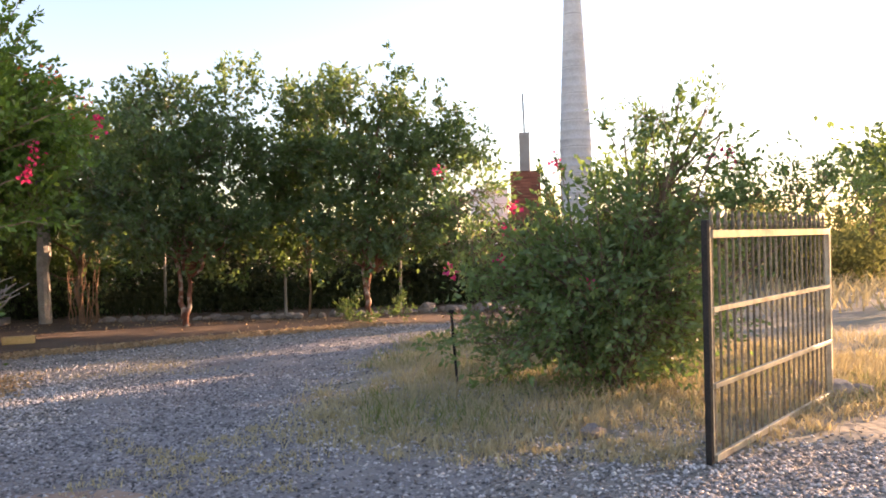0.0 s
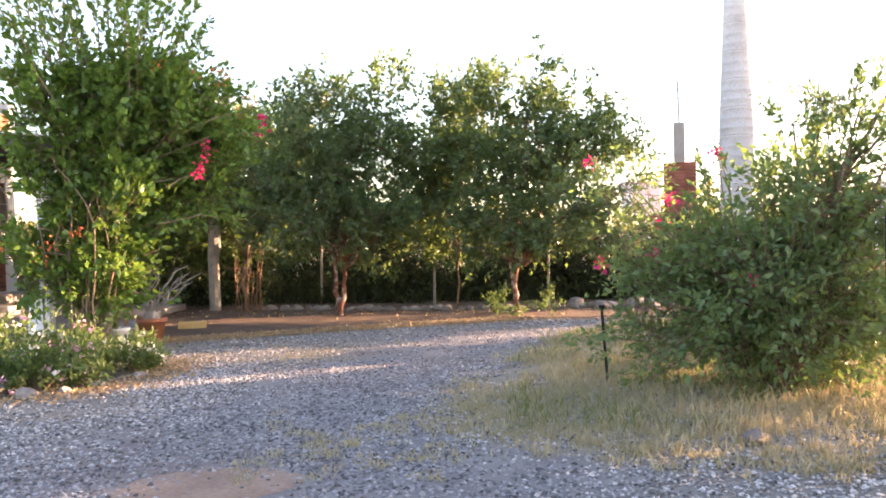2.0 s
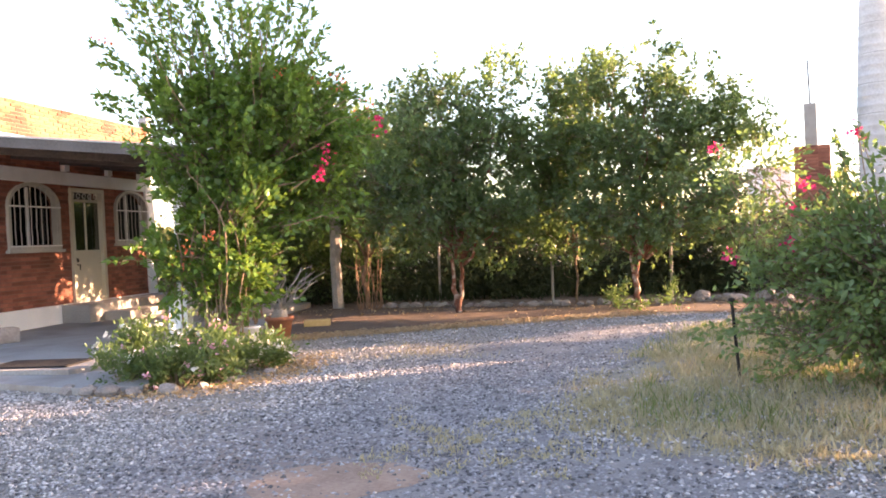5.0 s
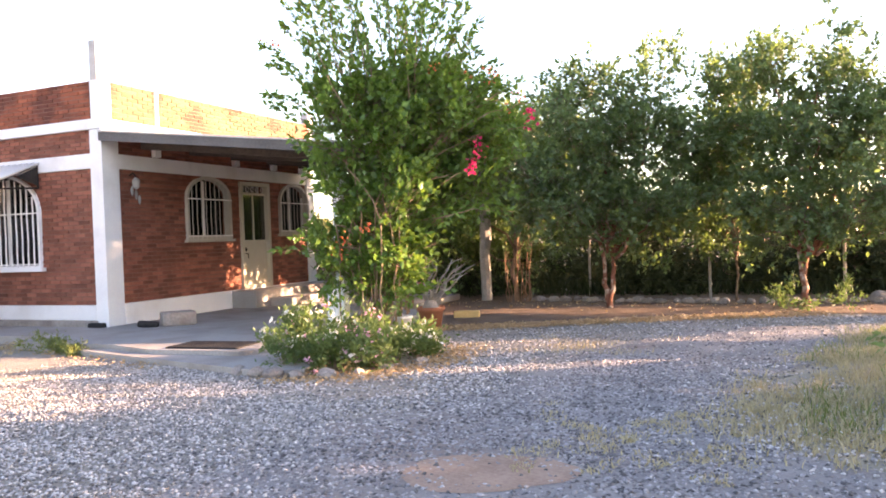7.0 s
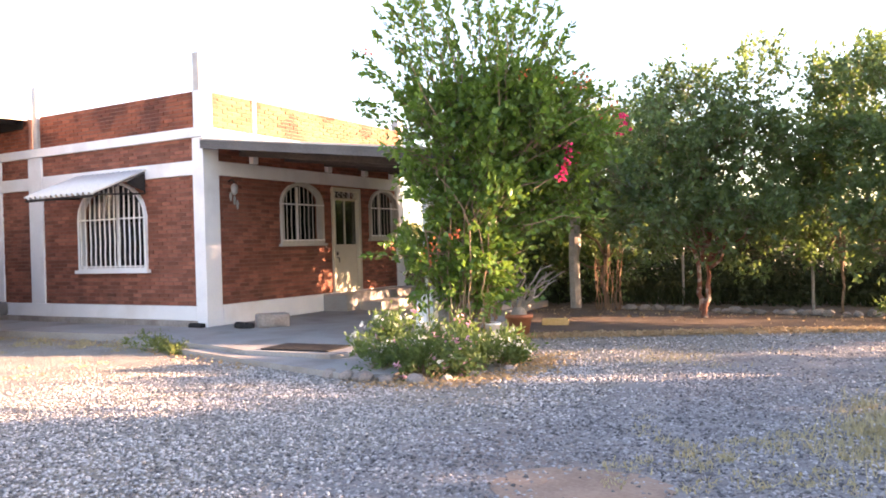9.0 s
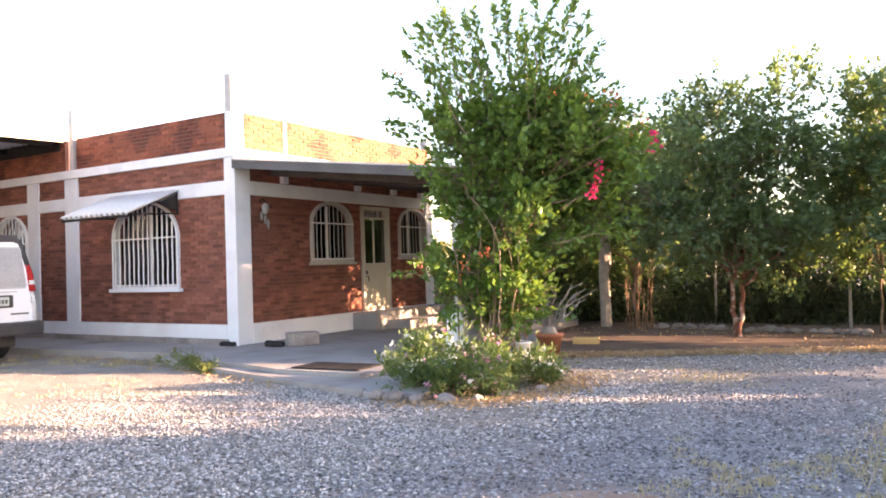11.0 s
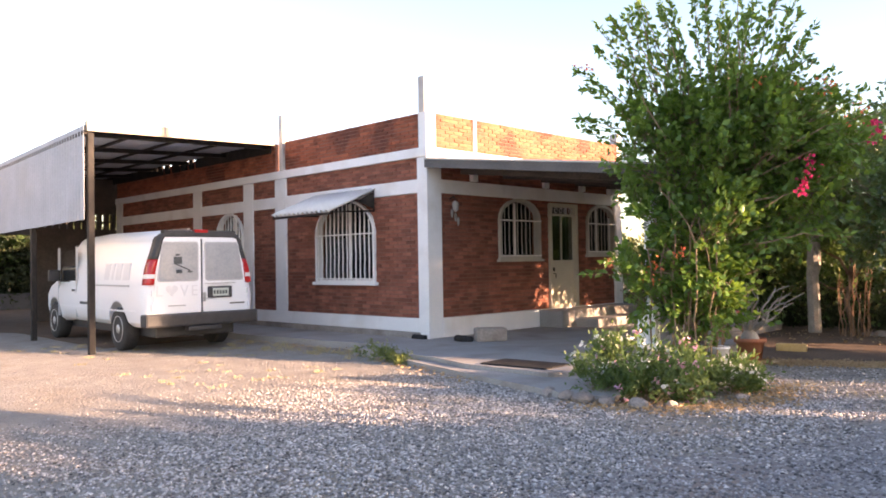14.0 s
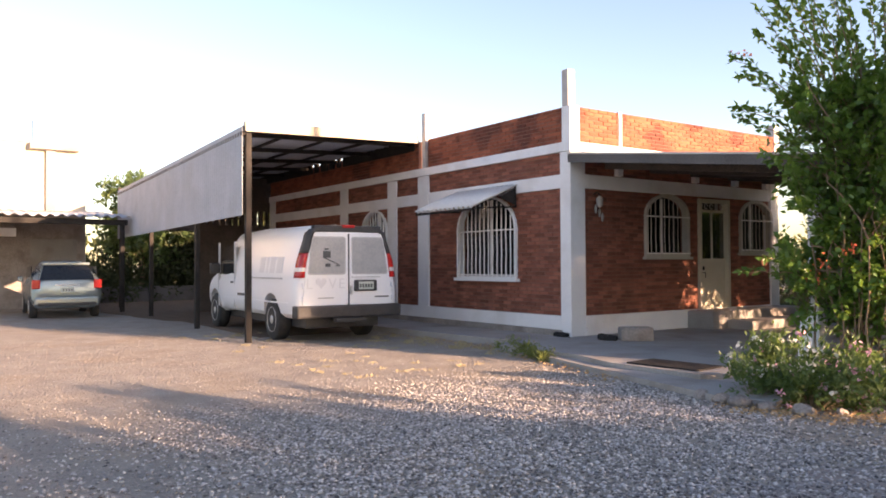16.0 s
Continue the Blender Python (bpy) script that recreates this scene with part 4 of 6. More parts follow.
bg_clumps = [(*bg_at(r, d, z), a, b, c) for r, d, z, a, b, c in (
    (0.15, 0.0, 1.8, 0.46, 0.40, 0.5), (0.3, 0.0, 1.3, 0.40, 0.38, 0.55), (0.35, 0.0, 0.75, 0.30, 0.3, 0.35), (0.2, 0.2, 1.6, 0.5, 0.4, 0.6), (-0.05, 0.0, 1.05, 0.32, 0.32, 0.4), (0.5, 0.1, 1.7, 0.32, 0.36, 0.55), (-0.5, 0.1, 1.2, 0.24, 0.26, 0.22),
    (-0.35, 0.0, 1.0, 0.26, 0.26, 0.3), (0.4, 0.0, 2.15, 0.45, 0.4, 0.4), (0.25, 0.1, 2.75, 0.6, 0.5, 0.5), (0.6, 0.1, 3.3, 0.5, 0.4, 0.4), (1.2, 0.3, 2.9, 0.62, 0.55, 0.6),
    (1.65, 0.4, 2.6, 0.5, 0.5, 0.55), (1.5, 0.3, 2.1, 0.42, 0.45, 0.38), (1.7, 0.4, 3.0, 0.4, 0.4, 0.35), (0.0, 0.0, 3.4, 0.32, 0.3, 0.35), (1.05, 0.2, 3.45, 0.36, 0.36, 0.36),
    (1.1, 1.1, 2.5, 0.6, 0.55, 0.6), (-0.3, 0.0, 2.95, 0.35, 0.32, 0.4), (-0.3, 0.0, 2.0, 0.25, 0.3, 0.35))]
bg_limbs = []
for k in range(20):
    x, y = rngb.normal(0.12, 0.2), rngb.normal(0.05, 0.15)
    c = bg_clumps[k % len(bg_clumps)]
    top = 1.2 + rngb.uniform(0, 0.5)
    bg_limbs.append(((x, y, 0), (x * 1.2, y * 1.2, top), 0.013, 0.009, 0.03))
    bg_limbs.append(((x * 1.2, y * 1.2, top - 0.03), (c[0] * 0.9, c[1] * 0.9, max(1.3, c[2])), 0.011, 0.005, 0.05))
# long shoots that fan out above the crown, leafy to their tips
shoot_at, shoot_dir = [], []
for r1, z1, many in ((-1.15, 3.2, 3), (-1.1, 3.95, 2), (-0.8, 3.6, 3), (-0.9, 4.3, 3), (-0.7, 4.55, 3), (-0.45, 4.85, 3), (-0.15, 4.8, 2), (0.15, 4.75, 2), (0.45, 5.0, 2), (0.8, 4.9, 2),
                     (1.1, 4.7, 3), (1.4, 4.75, 3), (1.45, 4.35, 3), (1.7, 4.0, 3), (1.95, 3.7, 3), (2.15, 3.4, 3), (2.25, 3.1, 3), (2.2, 2.75, 3), (2.05, 2.3, 3), (1.85, 1.9, 3),
                     (1.5, 1.8, 3), (-0.75, 2.75, 3), (-0.6, 2.45, 2), (-0.95, 1.3, 2), (0.0, 4.3, 3), (0.7, 4.3, 3)):
    for _ in range(many):
        a = bg_at(np.clip(r1 * 0.35 + 0.3, -0.1, 1.1) + rngb.normal(0, 0.12), rngb.normal(0.1, 0.2), min(z1 - 0.25, 2.3 + 0.35 * (z1 - 2.3)) + rngb.normal(0, 0.1))
        b = bg_at(r1 + rngb.normal(0, 0.10), rngb.normal(0.1, 0.35), z1 + rngb.normal(0, 0.10))
        span = b - a
        bow = np.array((0, 0, 0.14)) * np.linalg.norm(span)
        n = int(48 * np.linalg.norm(span))
        f = rngb.uniform(0, 1, n) ** 0.8
        p = a + span * f[:, None] + bow * (4 * f * (1 - f))[:, None] * 0.6
        p += rngb.normal(0, 1, p.shape) * (0.066 * (1.15 - f))[:, None]
        shoot_at.append(p)
        shoot_dir.append(np.repeat((span / np.linalg.norm(span))[None] + np.array((0, 0, -0.25)), n, 0))
        mid = (a + b) / 2 + bow * 0.6
        bg_limbs.append((tuple(a), tuple(mid), 0.010, 0.007, 0.015))
        bg_limbs.append((tuple(mid), tuple(b), 0.007, 0.003, 0.015))
BG_FL = [(-3.45, 9.4, 2.40), (-3.47, 9.4, 2.25), (-3.43, 9.5, 2.58), (-2.91, 10.2, 3.04), (-2.92, 10.2, 2.91)]
BG_FL_O = [(-3.16, 10.1, 3.11), (-3.03, 10.17, 3.25), (-3.36, 10.0, 3.5), (-3.39, 10.0, 3.61), (-3.66, 9.8, 3.55), (-6.01, 8.71, 4.06), (-3.95, 9.3, 3.6), (-5.0, 8.7, 1.4), (-5.15, 8.75, 1.2), (-4.75, 8.8, 1.55)]
bg = tree("bougainvillea", "tall bougainvillea with bright leaves and magenta bracts by the porch", BG, bg_limbs, bg_clumps, 2700, 10, 0.098,
          M_LEAF_B, M_VINESTEM, 0.64, 0.30, 22, lift=0.5, category="shrub", trunks=999, stem="stem",
          extra=[("bract", [(x - BG[0], y - BG[1], z) for x, y, z in BG_FL], M_BRACT, 0.055, 20, 0.05),
                 ("bract", [(x - BG[0], y - BG[1], z) for x, y, z in BG_FL_O], M_BRACT_O, 0.05, 10, 0.05)])
tagged(part("shoot_leaves", leaves("shoot_leaves", np.concatenate(shoot_at), np.concatenate(shoot_dir), 0.105, M_LEAF_B, rngb, 0.52), None, bg), kind="stuff")



def leafy_shoots(pairs, per_metre, rng, bow=0.08, spread=0.07):
    """Leaf points and directions along arching shoots, from foot to tip."""
    at, to = [], []
    for a, b in pairs:
        a, b = np.array(a, float), np.array(b, float)
        span = b - a
        L = np.linalg.norm(span)
        n = max(6, int(per_metre * L))
        f = rng.uniform(0, 1, n) ** 0.8
        p = a + span * f[:, None] + np.array((0, 0, bow * L)) * (4 * f * (1 - f))[:, None]
        at.append(p + rng.normal(0, 1, p.shape) * (spread * (1.15 - f))[:, None])
        to.append(np.repeat((span / L)[None] + np.array((0, 0, -0.2)), n, 0))
    return np.concatenate(at), np.concatenate(to)


# shrub with red flowers beside the gate
SH = (2.55, 6.85, 0)
sh_clumps = rel([(2.95, 6.75, 0.42, 0.6, 0.5, 0.34), (2.3, 6.8, 0.4, 0.7, 0.5, 0.32), (2.55, 6.9, 0.75, 1.0, 0.8, 0.68), (2.95, 6.9, 0.95, 0.68, 0.6, 0.75), (1.85, 7.15, 0.55, 0.55, 0.5, 0.42), (2.4, 7.0, 1.12, 0.55, 0.55, 0.4),
                 (2.95, 6.8, 1.55, 0.55, 0.55, 0.38), (1.75, 7.2, 0.95, 0.45, 0.45, 0.35), (3.45, 6.65, 1.6, 0.5, 0.4, 0.2), (3.0, 6.8, 1.85, 0.35, 0.3, 0.2)], SH)
sh_thin = rel([(3.2, 6.45, 2.38, 0.36, 0.3, 0.2), (3.55, 6.35, 2.25, 0.3, 0.3, 0.22), (2.95, 6.6, 2.5, 0.2, 0.2, 0.15), (3.9, 6.3, 1.75, 0.5, 0.4, 0.22),
               (4.4, 6.2, 1.7, 0.45, 0.4, 0.2), (1.45, 7.3, 1.25, 0.35, 0.35, 0.35), (1.4, 7.35, 1.75, 0.28, 0.3, 0.25), (4.8, 6.4, 1.8, 0.3, 0.3, 0.12), (2.7, 6.7, 2.3, 0.2, 0.2, 0.12)], SH)
rngs = np.random.default_rng(31)
sh_limbs = [((rngs.normal(0, 0.12), rngs.normal(0, 0.1), 0), (c[0] * 0.9, c[1] * 0.9, c[2]), 0.022, 0.007, 0.05) for c in sh_clumps + sh_thin]
sh_limbs += [((0.1, 0, 0.9), (0.8, -0.4, 2.5), 0.03, 0.012, 0.03), ((0.5, -0.25, 1.9), (0.95, -0.45, 2.3), 0.015, 0.008, 0.03)]
SH_FL = [(2.2, 6.3, 0.97), (1.62, 7.0, 1.49), (1.56, 7.0, 1.17), (1.12, 7.27, 1.09), (1.7, 7.0, 1.68), (2.11, 6.9, 2.07), (3.58, 6.5, 2.09), (3.45, 6.53, 2.1), (1.05, 7.29, 2.05)]
shrub = tree("flowering_shrub", "broad green shrub with scattered crimson flowers in dry grass", SH, sh_limbs, sh_clumps, 2500, 8, 0.076,
             M_LEAF_S, M_BARK, 0.5, 0.34, 32, category="shrub", lift=0.2, trunks=99, stem="stem",
             extra=[("blossom", [(x - SH[0], y - SH[1], z) for x, y, z in SH_FL], M_BRACT, 0.045, 16, 0.035)])
p_, a_, s_, d_, l_ = sprays(sh_thin, 330, 8, 0.22, rngs, 0.2, 0.6, 0.2)
tagged(part("loose_foliage", leaves("loose_foliage", p_, a_, 0.07, M_LEAF_S, rngs, 0.42), None, shrub), kind="stuff")
tagged(part("loose_growth", twig_mesh("loose_growth", s_, d_, l_ * 1.2, M_BARK, 0.004), None, shrub), kind="stuff")
lean = []
for k in range(64):
    a = rngs.uniform(0, 2 * math.pi)
    up = rngs.uniform(-0.15, 1.0)
    foot = (0.35 * math.cos(a), 0.3 * math.sin(a), 0.55 + 0.6 * max(0, up))
    r = rngs.uniform(1.05, 1.5) * (1 - 0.45 * max(0, up))
    lean.append((foot, (r * math.cos(a), 0.8 * r * math.sin(a), max(0.12, 0.55 + 1.55 * up))))
for x, y, z in ((0.35, -0.3, 2.55), (0.55, -0.4, 2.7), (0.75, -0.45, 2.62), (0.95, -0.5, 2.45), (1.15, -0.5, 2.3), (0.85, -0.4, 2.2), (1.3, -0.5, 2.05)):
    lean += [((0.45, -0.2, 1.75), (x + rngs.normal(0, 0.07), y, z + rngs.normal(0, 0.05))) for _ in range(2)]
p_, a_ = leafy_shoots(lean, 44, rngs)
tagged(part("shoot_leaves", leaves("shoot_leaves", p_, a_, 0.076, M_LEAF_S, rngs, 0.5), None, shrub), kind="stuff")
for a, b in lean:
    part("stem", tube(bent(a, b, 3, 0.02, rngs), [0.008, 0.006, 0.004, 0.002], 5), M_BARK, shrub)
# flowering stems that lean out on thin arms
for k, (x, y, z) in enumerate(SH_FL):
    part("flower_stem", tube(bent((-0.3, 0.1, 0.9), (x - SH[0], y - SH[1], z), 4, 0.04, rngs), [0.008, 0.007, 0.006, 0.005, 0.004], 5), M_VINESTEM, shrub)

# unseen trees added on the far side of the drive to shade the yard
for x, y, h, low, s, dense in ((10.5, -3.2, 4.1, 1.6, 41, 450), (11.0, 0.8, 4.2, 1.6, 42, 450), (10.5, 4.6, 4.4, 1.9, 43, 480), (11.6, 6.7, 4.2, 2.1, 54, 600), (11.8, 8.4, 4.0, 2.0, 44, 800), (11.3, 10.2, 3.0, 1.9, 50, 260),
                               (10.6, 11.9, 3.5, 1.7, 45, 480), (13.5, -7.0, 4.9, 1.8, 46, 330), (18.0, 15.4, 4.4, 1.6, 48, 380), (18.2, 17.7, 4.6, 1.6, 49, 380), (18.4, 22.1, 4.4, 1.2, 55, 520), (18.0, 24.2, 4.4, 1.2, 56, 520)):
    yard_tree("unseen shade tree with clear trunk added beside the drive", (x, y),
              [(x, y, (h + low) / 2, 1.3, 1.4, (h - low) / 2), (x + 0.4, y + 1.1, low + 0.4 * (h - low), 1.0, 0.9, 0.38 * (h - low)), (x - 0.3, y - 1.1, low + 0.42 * (h - low), 1.0, 0.9, 0.38 * (h - low)), (x + 0.2, y + 0.2, h - 0.4, 0.8, 0.9, 0.35)],
              [((0, 0, -0.05), (0.05, 0, 1.9), 0.13, 0.09, 0.04)], dense, 9, 0.14, seed=s, bark=M_BARK, group="trees beside the drive", fork=1.6, length=0.45, twigs=False)
# unseen tall tree added at the bend of the track: its long shadow covers the carport
x, y = 22.0, 20.06
yard_tree("unseen tall tree added at the bend to shade the carport", (x, y),
          [(x, y, 5.85, 1.3, 1.25, 1.2), (x, y + 0.1, 7.45, 1.3, 1.2, 1.2), (x, y - 0.1, 8.95, 1.2, 1.05, 1.1), (x, y - 0.4, 10.15, 0.9, 0.75, 0.8), (x, y + 0.4, 8.25, 0.9, 0.5, 0.7), (x, y - 1.4, 8.3, 0.9, 0.8, 0.65), (x, y - 1.5, 9.2, 0.9, 0.8, 0.7)],
          [((0, 0, -0.05), (0.1, 0, 5.0), 0.24, 0.15, 0.06)], 2900, 9, 0.17, seed=47, bark=M_BARK, group="trees beside the drive", fork=4.6, length=0.45, twigs=False)


# ---- gate ----
GA, GB = Vector((2.26, 4.30, 0)), Vector((4.14, 5.93, 0))
glen = (GB - GA).length
gate = thing("iron_gate", "open wrought iron gate leaf with spiked top, ochre paint worn off", "gate", tuple(GA), math.degrees(math.atan2(GB.y - GA.y, GB.x - GA.x)))
part("hinge_stile", box(-0.02, 0.02, -0.02, 0.02, 0.0, 1.47, 0.006), M_STEEL, gate, "dark steel hinge stile")
part("stile", box(0.022, 0.04, -0.018, 0.018, 0.05, 1.43, 0.003), M_GATE, gate)
part("stile", box(glen - 0.04, glen, -0.025, 0.025, 0.0, 1.41, 0.005), M_GATE, gate)
for z, h in ((1.385, 0.05), (0.93, 0.032), (0.47, 0.032), (0.035, 0.045)):
    part("rail", box(0.042, glen - 0.04, -0.03, -0.005, z - h / 2, z + h / 2, 0.004), M_GATE, gate)
for k in range(21):
    x = 0.10 + (glen - 0.2) * k / 20
    part("bar", tube([(x, 0.006, 0.05), (x, 0.006, 1.48), (x, 0.006, 1.50), (x, 0.006, 1.535)], [0.009, 0.009, 0.013, 0.001], 6), M_GATEBAR, gate)
    part("spear", lathe([(0.004, 1.41), (0.016, 1.44), (0.014, 1.46), (0.004, 1.49)], 6, None, (x, 0.006, 0)), M_GATEBAR, gate)

stake = thing("metal_stake", "thin black steel stake leaning in the dry grass", "stake", (1.18, 7.26, 0))
part("rod", tube([(0, 0, -0.1), (-0.03, 0.005, 0.35), (-0.05, 0.01, 0.70)], 0.014, 6), M_STEEL, stake)
part("cap", lathe([(0.014, 0.0), (0.03, 0.012), (0.028, 0.03), (0.012, 0.036)], 10, None, (-0.05, 0.01, 0.69)), M_STEEL, stake)


# ---- fence behind the trees ----
FP = [(-7.0, 17.8), (-3.59, 16.78), (-1.05, 15.9), (1.25, 15.4), (3.6, 15.6), (6.2, 16.4)]
fence = thing("wire_fence", "thin wire fence on slender posts behind the trees", "fence", (FP[0][0], FP[0][1], 0))
for k, (x, y) in enumerate(FP):
    x, y = x - FP[0][0], y - FP[0][1]
    part("post", tube([(x, y, -0.1), (x + 0.01, y, 1.66)], 0.028, 8), M_OLDWOOD, fence, "slender post with white painted top" if k == 2 else "")
part("post_sleeve", tube([(FP[2][0] - FP[0][0], FP[2][1] - FP[0][1], 1.0), (FP[2][0] - FP[0][0] + 0.01, FP[2][1] - FP[0][1], 1.665)], 0.033, 8), M_WHITE, fence)
for z in (0.35, 0.75, 1.15, 1.6):
    part("wire", tube([(x - FP[0][0], y - FP[0][1], z + (0.02 if k % 2 else 0)) for k, (x, y) in enumerate(FP)], 0.004, 4), M_STEEL, fence)


def boulder(r, seed):
    rng = random.Random(seed)
    bm = bmesh.new()
    bmesh.ops.create_icosphere(bm, subdivisions=2, radius=r)
    off = Vector((rng.uniform(-9, 9), rng.uniform(-9, 9), seed))
    for v in bm.verts:
        n = v.co.normalized()
        v.co = n * r * (1 + 0.35 * noise.noise(n * 1.4 + off) + 0.12 * noise.noise(n * 4 + off))
        v.co.z *= 0.7
    return bm


ROCKS = [link_mesh("rock", boulder(1.0, s), M_ROCK) for s in range(6)]
rr = random.Random(8)


def rock(x, y, r, label, group, z=0.0):
    ob = new("rock", ROCKS[rr.randrange(6)])
    ob.matrix_basis = pose(x, y, z + r * 0.35, rr.uniform(-15, 15), rr.uniform(-15, 15), rr.uniform(0, 360)) @ Matrix.Diagonal((r, r * rr.uniform(0.7, 1.0), r * rr.uniform(0.75, 1.0), 1))
    return tagged(ob, label, "rock", group)


for k in range(46):
    f = k / 45
    x = -4.7 + 8.2 * f
    y = 15.6 - 0.6 * math.sin(f * 3.0) + rr.uniform(-0.12, 0.12) - 0.3 * f
    rock(x + rr.uniform(-0.06, 0.06), y, rr.uniform(0.06, 0.13), "pale field stone edging the planting bed", "stones edging the bed")
for x, y, r in ((1.75, 15.2, 0.2), (2.75, 14.7, 0.22), (2.2, 14.9, 0.16), (3.1, 14.6, 0.17)):
    rock(x, y, r, "whitish flat stone at the bed's edge", "stones edging the bed")
for x, y, r in ((4.25, 5.98, 0.13), (4.42, 5.92, 0.11), (4.12, 6.12, 0.1)):
    rock(x, y, r, "brown stone holding the gate open in the grass", "stones by the gate")
rock(1.80, 5.10, 0.09, "grey stone in the dry grass", "")
for x, y, r in ((-4.92, 6.66, 0.11), (-4.68, 6.60, 0.12), (-4.42, 6.62, 0.09), (-4.12, 6.72, 0.11), (-3.88, 6.95, 0.08), (-3.72, 7.25, 0.07), (-3.55, 7.75, 0.07), (-5.2, 6.72, 0.1)):
    rock(x, y, r, "mossy stone edging the flower bed", "stones edging the flower bed")



# ---- flower bed ----
rngf = np.random.default_rng(41)
def bedding(label, loc, r, h, petals, seed, n=95):
    rng = np.random.default_rng(seed)
    t = thing("bedding_plant", label, "plant", (*loc, 0), 0, "flowering plants by the porch")
    c = [(0, 0, h * 0.5, r, r, h * 0.5), (r * 0.4, 0, h * 0.35, r * 0.8, r * 0.7, h * 0.35)]
    p, al, st, d, ln = sprays(c, n, 8, 0.18, rng, 0.9, 0.45, 0.1)
    p[:, 2] = np.abs(p[:, 2])
    part("foliage", leaves("foliage", p, al, 0.065, M_LEAF_BED, rng, 0.45), None, t)
    stems = np.stack([st[:, 0] * 0.3, st[:, 1] * 0.3, np.zeros(len(st))], 1)
    dd = st - stems
    L = np.linalg.norm(dd, axis=1)
    part("stem_growth", twig_mesh("stem_growth", stems, dd / L[:, None], L, M_VINESTEM, 0.004), None, t)["kind"] = "stuff"
    k = rng.choice(len(st), max(5, n // 9), replace=False)
    top = st[k] + d[k] * 0.14
    top[:, 2] = np.abs(top[:, 2]) + 0.03
    tagged(part("petals", blossoms("petals", top, petals, rng, 0.045, 7, 0.018), None, t), kind="stuff")
    return t


for k, (x, y, r, h, w) in enumerate(((-5.0, 7.2, 0.28, 0.62, 0), (-4.75, 7.0, 0.28, 0.5, 0), (-4.45, 6.88, 0.3, 0.45, 1), (-4.2, 7.0, 0.3, 0.5, 0), (-4.55, 7.4, 0.32, 0.5, 0),
                                     (-4.1, 7.5, 0.3, 0.42, 1), (-3.9, 7.3, 0.26, 0.42, 1), (-3.85, 7.75, 0.28, 0.4, 0), (-4.3, 7.85, 0.3, 0.42, 0), (-4.8, 7.75, 0.3, 0.6, 1),
                                     (-3.65, 8.05, 0.22, 0.3, 0), (-3.8, 8.35, 0.22, 0.3, 0), (-4.3, 8.25, 0.26, 0.34, 1), (-4.65, 8.25, 0.28, 0.36, 0), (-5.15, 7.55, 0.24, 0.7, 0))):
    bedding("leafy bedding plant with pink flowers" if w else "leafy bedding plant with white flowers", (-4.45 + (x + 4.45) * 0.9, 7.55 + (y - 7.55) * 0.9), r * 0.88, h * 0.84, M_PETAL_P if w else M_PETAL_W, 60 + k)

# weeds by the corner of the walkway
for k, (x, y) in enumerate(((-9.3, 7.75), (-9.0, 7.65), (-8.7, 7.6), (-9.7, 7.85), (-8.45, 7.55))):
    rng = np.random.default_rng(90 + k)
    t = thing("weed_tuft", "low green weeds at the walkway's edge", "plant", (x, y, 0), 0, "weeds by the walkway")
    p, al, *_ = sprays([(0, 0, 0.05, 0.2, 0.12, 0.06)], 45, 6, 0.1, rng, 0.8)
    p[:, 2] = np.abs(p[:, 2])
    part("foliage", leaves("foliage", p, al, 0.06, M_GREENGRASS, rng, 0.3), None, t)
# green suckers at the foot of the trees
for k, (x, y, r) in enumerate(((0.45, 13.5, 0.2), (0.1, 13.75, 0.15), (1.1, 13.5, 0.14))):
    rng = np.random.default_rng(110 + k)
    t = thing("weed_tuft", "bright green suckers at the tree's foot", "plant", (x, y, 0), 0, "weeds at the tree")
    p, al, *_ = sprays([(0, 0, 0.17, r, r, 0.17)], 38, 6, 0.18, rng, 0.9)
    p[:, 2] = np.abs(p[:, 2])
    part("foliage", leaves("foliage", p, al, 0.09, M_LEAF_BED, rng, 0.3), None, t)

# ---- pot with a bare branching plant ----
pot = thing("potted_plant", "terracotta pot with a leafless thick-branched desert rose", "plant pot", (-4.72, 10.72, 0))
part("pot", lathe([(0.14, 0.0), (0.19, 0.28), (0.215, 0.28), (0.215, 0.34), (0.19, 0.34), (0.18, 0.29), (0.02, 0.28)], 22), M_TERRACOTTA, pot, "", True)
part("soil", lathe([(0.16, 0.27), (0.165, 0.29), (0.02, 0.30)], 16), M_BED, pot)
part("trunk", lathe([(0.10, 0.28), (0.13, 0.33), (0.09, 0.42), (0.05, 0.5), (0.02, 0.52)], 12), M_OLDWOOD, pot, "swollen grey stem", True)
rngp = np.random.default_rng(77)
for k in range(13):
    a = k * 2.4
    r = rngp.uniform(0.15, 0.5)
    tip = (r * math.cos(a) + 0.1, r * math.sin(a), rngp.uniform(0.75, 1.12))
    part("branch", tube(bent((0.04 * math.cos(a), 0.04 * math.sin(a), 0.42), tip, 4, 0.035, rngp), [0.026, 0.02, 0.016, 0.012, 0.008], 6), M_OLDWOOD, pot)
    part("branch", tube(bent(tuple(np.array(tip) * 0.7 + np.array((0, 0, 0.14))), (tip[0] * 1.15 + rngp.normal(0, 0.08), tip[1] * 1.15 + rngp.normal(0, 0.08), tip[2] + 0.02), 3, 0.02, rngp), [0.013, 0.01, 0.008, 0.006], 5), M_OLDWOOD, pot)
bucket = thing("bucket", "white plastic bucket among the flowers", "bucket", (-4.62, 9.55, 0))
